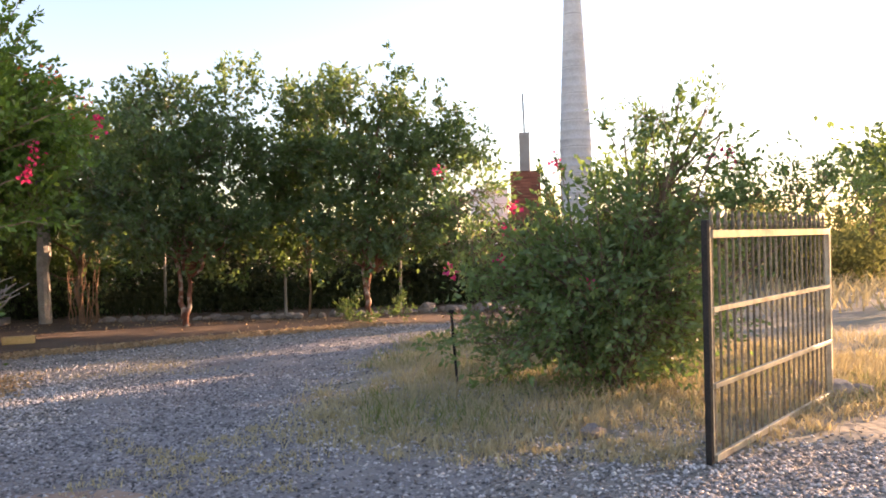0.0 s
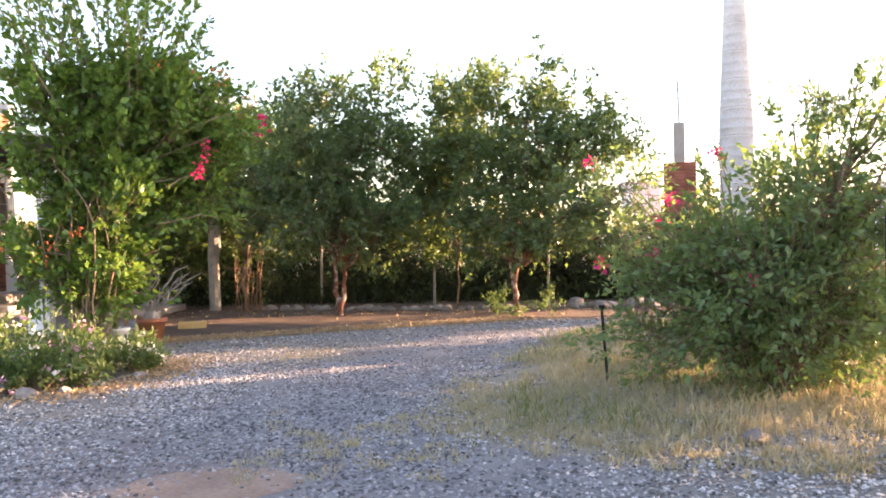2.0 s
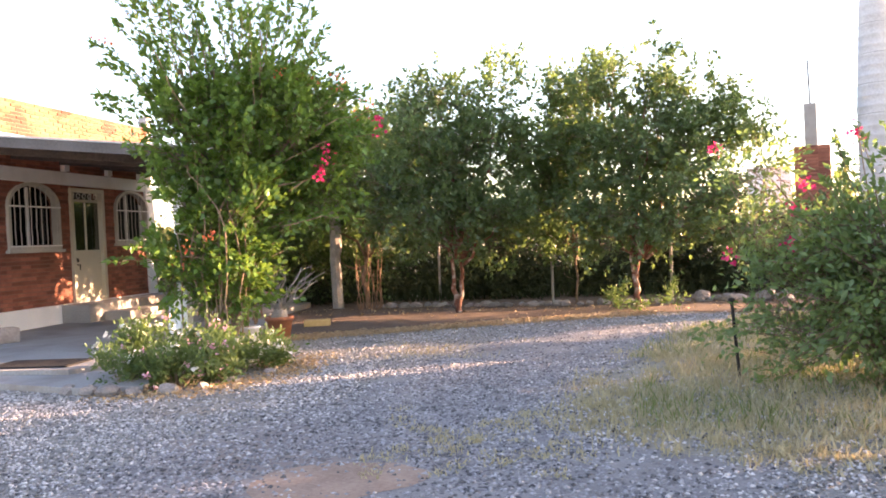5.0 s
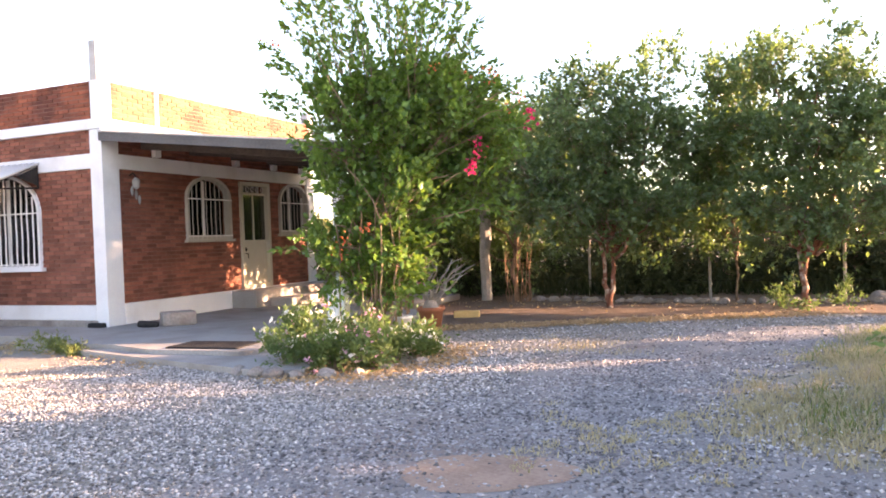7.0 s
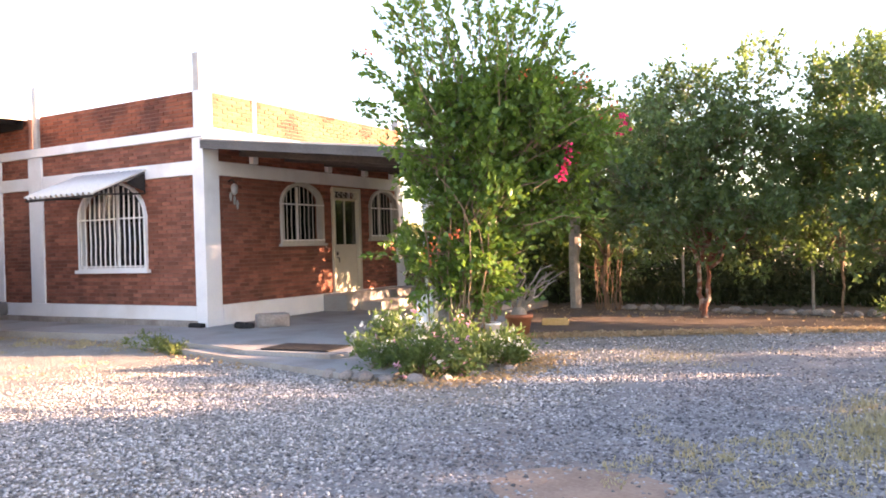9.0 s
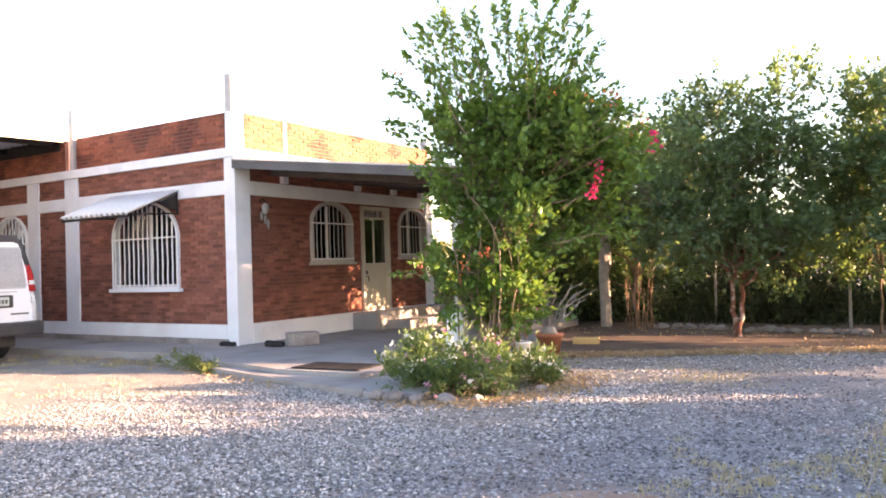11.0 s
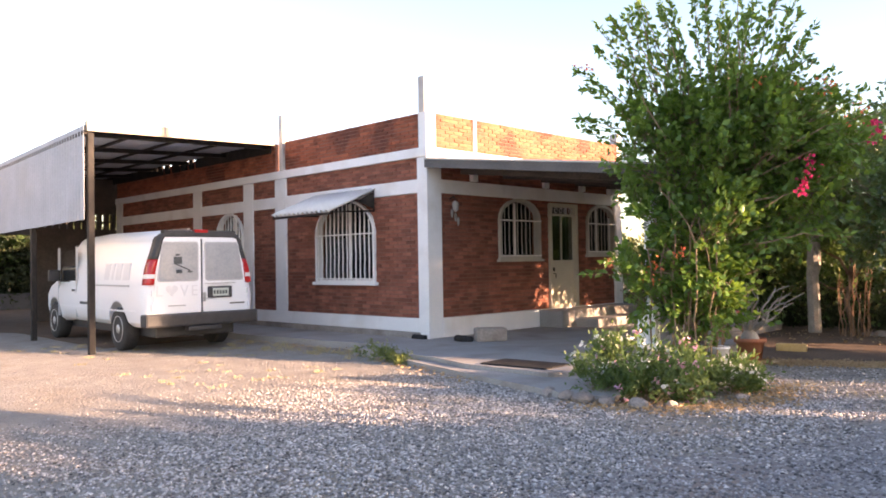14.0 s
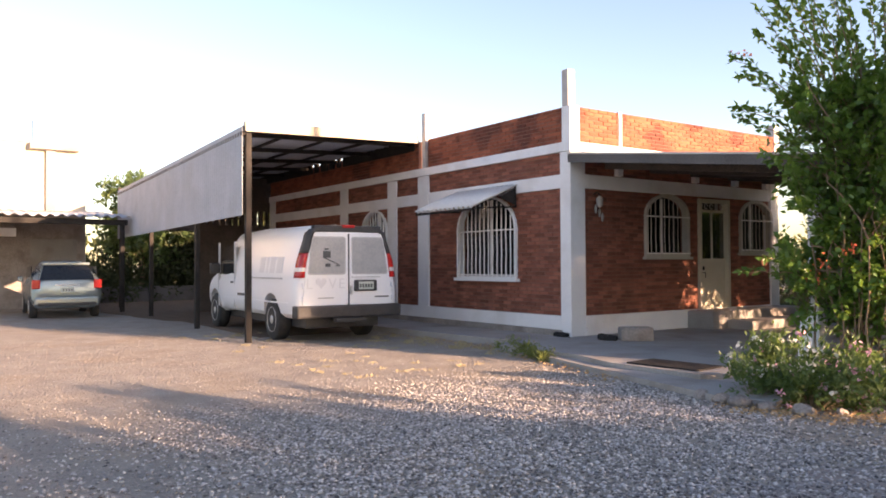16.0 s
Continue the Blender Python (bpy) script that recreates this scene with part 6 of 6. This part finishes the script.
cb = loft([S(0.0, 0.45, 0.98, 0.66, 0.76, 0.66, 0.72), S(0.06, 0.30, 1.10, 0.74, 0.84, 0.70, 0.78), S(0.30, 0.26, 1.34, 0.78, 0.88, 0.66, 0.84), S(0.62, 0.24, 1.50, 0.80, 0.88, 0.62, 0.86),
           S(1.6, 0.22, 1.55, 0.80, 0.88, 0.63, 0.86), S(2.5, 0.22, 1.48, 0.80, 0.88, 0.62, 0.86), S(3.25, 0.24, 1.08, 0.80, 0.87, 0.70, 0.84), S(4.0, 0.26, 0.92, 0.76, 0.82, 0.66, 0.74), S(4.25, 0.34, 0.76, 0.62, 0.70, 0.58, 0.62)])
cme = link_mesh("body", cb, M_CAR)
cme = cut_from(cme, [lathe([(0.34, -0.2), (0.34, 0.2)], 24, None, (x, s * 0.88, 0.31), "y") for x in (0.82, 3.42) for s in (-1, 1)])
smooth_by_angle(cme)
part("body", cme, M_CAR, car)
for x in (0.82, 3.42):
    for s in (-1, 1):
        wheel(car, x, s * 0.76, 0.30, 0.19, s)
part("rear_bumper", box(-0.05, 0.16, -0.78, 0.78, 0.34, 0.58, 0.05), M_CAR, car)
part("bumper_strip", box(-0.065, 0.0, -0.7, 0.7, 0.36, 0.44, 0.02), M_PLASTIC, car)
rw = bmesh.new()
rv = [rw.verts.new(p) for p in ((-0.012, -0.66, 1.04), (-0.012, 0.66, 1.04), (0.30, 0.54, 1.42), (0.30, -0.54, 1.42), (0.3, -0.66, 1.0), (0.3, 0.66, 1.0), (0.6, 0.54, 1.40), (0.6, -0.54, 1.40))]
for q in ((0, 1, 2, 3), (7, 6, 5, 4), (0, 4, 5, 1), (1, 5, 6, 2), (2, 6, 7, 3), (3, 7, 4, 0)):
    rw.faces.new([rv[k] for k in q])
bmesh.ops.recalc_face_normals(rw, faces=rw.faces)
part("rear_window", rw, M_BLACKGLASS, car, "dark rear window")
part("spoiler", box(0.28, 0.70, -0.58, 0.58, 1.42, 1.50, 0.02), M_CAR, car)
for s in (-1, 1):
    part("tail_lamp", box(-0.01, 0.2, s * 0.74 - 0.10, s * 0.74 + 0.10, 0.80, 1.04, 0.03), M_RED, car, "red tail lamp")
    part("mirror", box(2.72, 2.84, s * 0.90 - 0.02, s * 1.02, 0.95, 1.1, 0.03), M_CAR, car)
    part("side_window", prism([(0.62, 0.98), (2.95, 0.98), (2.4, 1.38), (0.85, 1.40)], 0, 0.02, None, Matrix.Translation((0, s * 0.80 - 0.01, 0)) @ Matrix(((1, 0, 0, 0), (0, 0, 1, 0), (0, 1, 0, 0), (0, 0, 0, 1)))), M_BLACKGLASS, car)
part("number_plate", box(-0.02, 0.04, -0.16, 0.16, 0.70, 0.84, 0.008), M_PLATE, car, "number plate with plain bars")
for k in range(4):
    part("plate_bar", box(-0.026, -0.01, -0.12 + k * 0.065, -0.085 + k * 0.065, 0.74, 0.80), M_INK, car)
part("lamp_bar", box(-0.01, 0.05, -0.3, 0.3, 0.88, 0.91, 0.008), M_RIM, car)

# ---- cream building at the end of the drive ----
cbld = thing("cream_building", "two-level cream rendered building with a corrugated lean-to", "building", (-29.0, 5.2, 0))
part("wall", box(-6.0, 0.0, -9.0, 0.0, 0.0, 5.50, 0.02), M_CREAMWALL, cbld, "cream rendered wall")
# thin facing in a darker grey than the cream wall above
part("lower_wall", box(0.0, 0.03, -8.9, -0.02, 0.0, 2.9, 0.004), M_PLINTH, cbld, "grey lower wall under the lean-to")
part("parapet", box(-6.0, 0.05, -9.0, -1.75, 5.502, 5.95, 0.02), M_CREAMWALL, cbld)
part("lintel", box(0.0, 0.30, -1.75, -0.25, 5.28, 5.50, 0.02), M_CONC, cbld, "grey concrete lintel")
part("pier", box(0.0, 0.14, -1.25, -0.95, 3.2, 5.28, 0.01), M_CONC, cbld, "unpainted concrete pier")
for y in (-0.3, -1.6):
    part("rod", tube([(-0.3, y, 5.5), (-0.28, y, 6.3)], 0.012, 5), M_STEEL, cbld)
lt = turned(corrugated(9.75, 5.0, 0.3, 0.04, 0.01), Matrix.Translation((4.4, -9.3, 2.86)) @ Matrix.Rotation(radians(90), 4, "Z") @ Matrix.Rotation(radians(5), 4, "X"))
part("lean_to_roof", lt, M_GALV, cbld, "corrugated cement lean-to roof", True)
part("lean_to_beam", box(4.1, 4.22, -9.3, 0.4, 2.62, 2.78, 0.01), M_STEEL, cbld)
for y in (-9.0, -5.2, 0.2):
    part("lean_to_post", box(4.1, 4.22, y, y + 0.12, 0, 2.62, 0.01), M_STEEL, cbld)
part("door_recess", box(0.032, 0.08, -1.7, -0.3, 0.0, 2.3, 0.01), M_CONC, cbld, "grey metal door")
part("shutter_box", box(0.6, 0.9, -5.2, -2.2, 2.35, 2.62, 0.02), M_WHITE, cbld, "white box under the eaves")

# added wall whose dark grey carries the shade seen under the roof
back_wall = solid("block_wall", box(-0.08, 0.08, 0.0, 8.0, 0.0, 0.6, 0.01), M_FASCIA, "low grey block wall added behind the carport, shade put into its grey", "wall", loc=(-31.6, 5.4, 0))

# greenery behind the carport; all but the first tree get the shade-dark leaf
for k, (x, y, h, s) in enumerate(((-33.0, 8.0, 4.9, 51), (-32.0, 10.5, 3.8, 52), (-36.0, 12.5, 4.2, 53))):
    yard_tree("leafy tree behind the carport", (x, y), [(x, y, h - 1.3, 1.5, 1.5, 1.3), (x + 0.5, y + 1.0, h - 2.4, 1.5, 1.4, 1.1), (x - 0.4, y - 0.4, h - 2.0, 1.2, 1.2, 0.9)],
              [((0, 0, -0.05), (0.05, 0, 1.6), 0.13, 0.09, 0.04)], 2200, 8, 0.17, seed=s, bark=M_BARK, group="trees behind the carport", mat=M_LEAF if k == 0 else M_THICKET, twigs=False)


# ---- loose ground cover ----
def inside(x, y, poly):
    n = len(poly)
    r = np.zeros(len(x), bool)
    for i in range(n):
        (x0, y0), (x1, y1) = poly[i], poly[(i + 1) % n]
        c = ((y0 > y) != (y1 > y)) & (x < (x1 - x0) * (y - y0) / (y1 - y0 + 1e-12) + x0)
        r ^= c
    return r


def patchy(x, y, f, seed):
    return (np.sin(x * f + seed) * np.sin(y * f * 1.2 + seed * 2) + 0.6 * np.sin(x * f * 2.3 + y * f * 1.7 + seed * 3) + 0.4 * np.sin(x * f * 4.1 - y * f * 3.3 + seed)) / 2


GRASS = [(0.6, 4.55), (2.3, 4.5), (4.8, 5.6), (6.0, 7.0), (5.5, 9.0), (3.4, 12.5), (2.2, 12.4), (1.2, 11.0), (0.4, 9.0), (-0.2, 7.6), (-0.3, 6.6), (-0.5, 5.4)]
YARD = [(-26, -6), (6, -6), (6, 4.4), (2.2, 4.5), (0.4, 4.8), (-0.4, 6.6), (-0.2, 7.6), (0.6, 9.2), (1.7, 11.6), (2.6, 12.7), (0.4, 12.9), (-1.0, 12.25), (-2.7, 11.4), (-4.3, 10.6), (-4.9, 8.6), (-3.4, 8.4), (-3.7, 6.9), (-4.6, 6.5), (-8.5, 7.5), (-13, 8.0), (-26, 8.1)]
rngg = np.random.default_rng(3)


# outline of the stretch that gets the darker, bluer gravel tone
DARKER = [(-2.6, 2.2), (-1.0, 1.6), (0.6, 2.4), (1.0, 4.6), (-0.4, 5.4), (0.0, 7.8), (1.0, 10.4), (0.0, 11.6), (-1.2, 10.6), (-2.0, 8.6), (-2.2, 6.6), (-2.9, 5.2), (-3.2, 3.6)]


def gravel(n, size, region, seed, poly=YARD, darker=None):
    """Angular stones, thickest where the drive is least worn."""
    rng = np.random.default_rng(seed)
    x0, x1, y0, y1 = region
    x, y = rng.uniform(x0, x1, n), rng.uniform(y0, y1, n)
    keep = inside(x + rng.normal(0, 0.22, n), y + rng.normal(0, 0.22, n), poly)
    for px, py, a, b in ((-1.42, 4.15, 0.52, 0.40), (-2.1, 7.3, 0.35, 0.22)):
        keep &= ((x - px) / a) ** 2 + ((y - py) / b) ** 2 > 1 + rng.uniform(-0.95, 0.7, n)
    keep &= rng.random(n) < np.clip(np.minimum(np.minimum(x - x0, x1 - x), np.minimum(y - y0, y1 - y)) / 1.3, 0, 1)
    keep &= patchy(x, y, 0.9, seed % 7) > -0.47 + rng.uniform(-0.35, 0.4, n)
    keep &= rng.random(n) < np.clip(1 - (-x - 6.5) / 4.0, 0.35, 1)
    if darker is not None:
        keep &= inside(x + rng.normal(0, 0.5, n), y + rng.normal(0, 0.5, n), DARKER) == darker
    x, y = x[keep], y[keep]
    n = len(x)
    s = size * rng.uniform(0.5, 1.35, n) * np.clip(1 - (-x - 5.5) / 7.0, 0.4, 1)
    base = np.array([(1, 0, 0), (-0.3, 0.9, 0.1), (-0.8, -0.6, 0), (0.15, 0.1, 0.75), (0.1, -0.5, 0.45), (0.2, 0, -0.6)])
    v = base[None] * (1 + rng.normal(0, 0.22, (n, 6, 1)))
    a = rng.uniform(0, 6.28, n)
    ca, sa_ = np.cos(a)[:, None], np.sin(a)[:, None]
    v = np.stack([v[..., 0] * ca - v[..., 1] * sa_, v[..., 0] * sa_ + v[..., 1] * ca, v[..., 2] * rng.uniform(0.5, 1.0, (n, 1))], -1) * s[:, None, None]
    v += np.stack([x, y, 0.004 + s * 0.25], 1)[:, None, :]
    f = np.array([(0, 1, 3), (1, 2, 3), (2, 4, 3), (4, 0, 3), (0, 4, 5), (4, 2, 5), (2, 1, 5), (1, 0, 5)])
    F = (np.arange(n)[:, None, None] * 6 + f[None]).reshape(-1, 3)
    return mesh_from("gravel", v.reshape(-1, 3), F, M_STONE_BLUE if darker else M_STONE)


darker_bed = solid("clean_gravel", sheet(wavy(DARKER, 0.25, 0.30, 6), 0.0075), M_YARD_BLUE, "dark blue-grey gravel in the middle of the drive", "gravel", "structure")
for n, size, region, sd, darker, label in ((135000, 0.0165, (-8.3, 5.2, 1.2, 9.0), 5, False, "loose grey and pinkish gravel on the drive"), (118000, 0.017, (-17, 4.2, -2.0, 14.0), 6, False, "loose grey gravel thinning towards the house"),
                                          (135000, 0.0165, (-8.3, 5.2, 1.2, 9.0), 5, True, "dark blue-grey gravel of the drive"), (118000, 0.017, (-17, 4.2, -2.0, 14.0), 6, True, "dark blue-grey gravel towards the trees")):
    tagged(new("gravel", gravel(n, size, region, sd, YARD, darker)), label, "gravel", "", "stuff")
tagged(new("gravel", gravel(16000, 0.015, (-0.8, 5.0, 4.3, 9.5), 8, GRASS)), "stray gravel among the dry grass", "gravel", "", "stuff")


def blades(name, x, y, h, mat, rng, w=0.004):
    n = len(x)
    a = rng.uniform(0, 6.28, n)
    lean = rng.normal(0, 0.6, (n, 2)) * h[:, None]
    s = np.stack([np.cos(a), np.sin(a), np.zeros(n)], 1) * (w * rng.uniform(0.6, 1.6, n))[:, None]
    b = np.stack([x, y, np.zeros(n)], 1)
    m = b + np.concatenate([lean * 0.35, (h * 0.6)[:, None]], 1)
    t = b + np.concatenate([lean, h[:, None]], 1)
    v = np.stack([b - s, b + s, m + s * 0.7, m - s * 0.7, t], 1).reshape(-1, 3)
    q = np.arange(n)[:, None] * 5
    f = np.concatenate([q + np.array([[0, 1, 2]]), q + np.array([[0, 2, 3]]), q + np.array([[3, 2, 4]])], 1).reshape(-1, 3)
    return mesh_from(name, v, f, mat)


def meadow(n, region, poly, hmin, hmax, mat, seed, label, thresh=-0.35, f=1.3, w=0.004, tuft=0):
    rng = np.random.default_rng(seed)
    x, y = rng.uniform(region[0], region[1], n), rng.uniform(region[2], region[3], n)
    k = patchy(x, y, f, seed % 5) > thresh + rng.uniform(-0.35, 0.35, n)
    if poly:
        k &= inside(x + rng.normal(0, 0.12, n), y + rng.normal(0, 0.12, n), poly)
    x, y = x[k], y[k]
    if tuft:
        own = rng.integers(0, max(1, len(x) // tuft), len(x))
        x, y = x[own] + rng.normal(0, 0.045, len(x)), y[own] + rng.normal(0, 0.045, len(x))
    h = rng.uniform(hmin, hmax, len(x)) * (0.7 + 0.5 * rng.random(len(x)))
    return tagged(new("dry_grass", blades("dry_grass", x, y, h, mat, rng, w)), label, "grass", "", "stuff")


meadow(42000, (-0.9, 6.2, 4.4, 12.6), GRASS, 0.02, 0.09, M_STRAW, 4, "straw-coloured dry grass round the shrub", -0.2, 1.3, 0.005)
meadow(26000, (-0.9, 6.2, 4.4, 12.6), GRASS, 0.03, 0.11, M_STRAW, 7, "tufts of straw round the shrub", -0.2, 1.3, 0.004, 40)
meadow(15000, (0.6, 5.5, 5.2, 9.0), GRASS, 0.05, 0.16, M_STRAW, 6, "taller straw at the shrub's foot", -0.1)
meadow(14000, (0.2, 5.0, 5.4, 12.6), GRASS, 0.04, 0.13, M_GREENGRASS, 9, "thin greenish grass round the shrub", 0.0)
meadow(11000, (-1.6, 2.4, 4.3, 6.4), None, 0.015, 0.05, M_STRAW, 14, "short dry grass creeping into the gravel", 0.0, 1.3, 0.005, 30)
meadow(2500, (-3.6, -0.9, 8.6, 10.2), None, 0.02, 0.07, M_STRAW, 12, "short dry tufts in the gravel", 0.25)
meadow(9000, (4.2, 9.0, 4.6, 9.5), None, 0.05, 0.2, M_STRAW, 17, "sunlit dry grass beyond the gate", -0.1)
meadow(26000, (6, 40, 12, 42), None, 0.15, 0.5, M_STRAW, 19, "tall dry grass of the far field", -0.5, 0.5, 0.015)
meadow(24000, (-14, 8, 16.6, 26), None, 0.2, 0.6, M_THICKET, 23, "rank weeds behind the fence", -0.6, 0.6, 0.012)

meadow(7000, (-15.5, -8.6, 4.4, 8.0), None, 0.01, 0.045, M_STRAW, 27, "short dry straw on the dusty ground", 0.22, 1.1, 0.005, 30)
meadow(2600, (-13.2, -8.2, 7.3, 8.15), None, 0.02, 0.08, M_STRAW, 29, "dry straw along the walkway's edge", -0.05, 2.0, 0.005, 25)

# fallen leaves along the bed, round the flowers and on the concrete edge
def litter(n, poly_pts, spread, seed, label, size=0.05):
    rng = np.random.default_rng(seed)
    k = rng.uniform(0, len(poly_pts) - 1, n)
    i = np.minimum(k.astype(int), len(poly_pts) - 2)
    f = (k - i)[:, None]
    P = np.array(poly_pts, float)
    xy = P[i] * (1 - f) + P[i + 1] * f + rng.normal(0, spread, (n, 2))
    p = np.concatenate([xy, np.full((n, 1), 0.018) + rng.uniform(0, 0.02, (n, 1))], 1)
    d = np.stack([rng.normal(0, 1, n), rng.normal(0, 1, n), rng.normal(0, 0.12, n)], 1)
    return tagged(new("fallen_leaves", leaves("fallen_leaves", p, d, size, M_LITTER, rng, 0.6, 0.2)), label, "leaves", "", "stuff")


litter(8000, [(-4.7, 10.6), (-2.9, 11.4), (-1.0, 12.35), (0.6, 13.0)], 0.15, 61, "dry fallen leaves along the edge of the bed")
litter(1500, [(-4.6, 6.5), (-3.7, 6.8), (-3.3, 7.8), (-3.5, 8.8)], 0.16, 62, "dry leaves and petals round the flower bed", 0.04)
litter(700, [(-13.5, 7.9), (-10.4, 8.05), (-8.6, 7.5), (-6.4, 6.9)], 0.16, 65, "dry leaves caught along the walkway", 0.04)
litter(500, [(-8, 15), (-4, 14.5), (0, 14.3), (3, 14.2)], 0.6, 63, "scattered leaves under the trees")


# ---- scrub behind the fence and the far tree line ----
def scrub(n_c, region, rz, shoots, leaf, mat, seed, label, name="scrub", zc=0.6):
    rng = np.random.default_rng(seed)
    c = [(rng.uniform(region[0], region[1]), rng.uniform(region[2], region[3]), rz * zc * rng.uniform(0.6, 1.2), rz * rng.uniform(0.8, 1.6), rz * rng.uniform(0.7, 1.2), rz * rng.uniform(0.6, 1.1)) for _ in range(n_c)]
    p, al, *_ = sprays(c, shoots, 7, leaf * 3.5, rng, 0.6)
    p[:, 2] = np.abs(p[:, 2])
    return tagged(new(name, leaves(name, p, al, leaf, mat, rng, 0.4)), label, "bushes", "", "stuff")


scrub(60, (-16, 9, 18.0, 23.0), 1.25, 7000, 0.13, M_THICKET, 71, "dull green thicket behind the fence")
scrub(26, (-9, 6, 16.8, 18.2), 0.6, 2600, 0.10, M_THICKET, 75, "dark undergrowth along the fence")
scrub(16, (9.5, 16.0, 17.0, 22.5), 1.25, 2600, 0.15, M_SCRUB, 78, "tall bushes at the bend of the track")
scrub(40, (-40, 30, 45, 60), 2.4, 2600, 0.5, M_SCRUB, 72, "low tree line on the horizon", "tree_line")
scrub(22, (12, 60, 26, 50), 1.7, 2200, 0.3, M_SCRUB, 73, "sunlit bushes of the far field", "tree_line")
scrub(30, (-75, -38, -12, 40), 2.3, 2200, 0.5, M_SCRUB, 74, "low bushes behind the buildings", "tree_line")
# bushes in the shade-dark leaf, standing for the gloom beyond the roof
scrub(26, (-33.6, -31.9, 5.6, 12.5), 1.1, 2600, 0.2, M_THICKET, 76, "bushes behind the carport, darkened for the shade there")
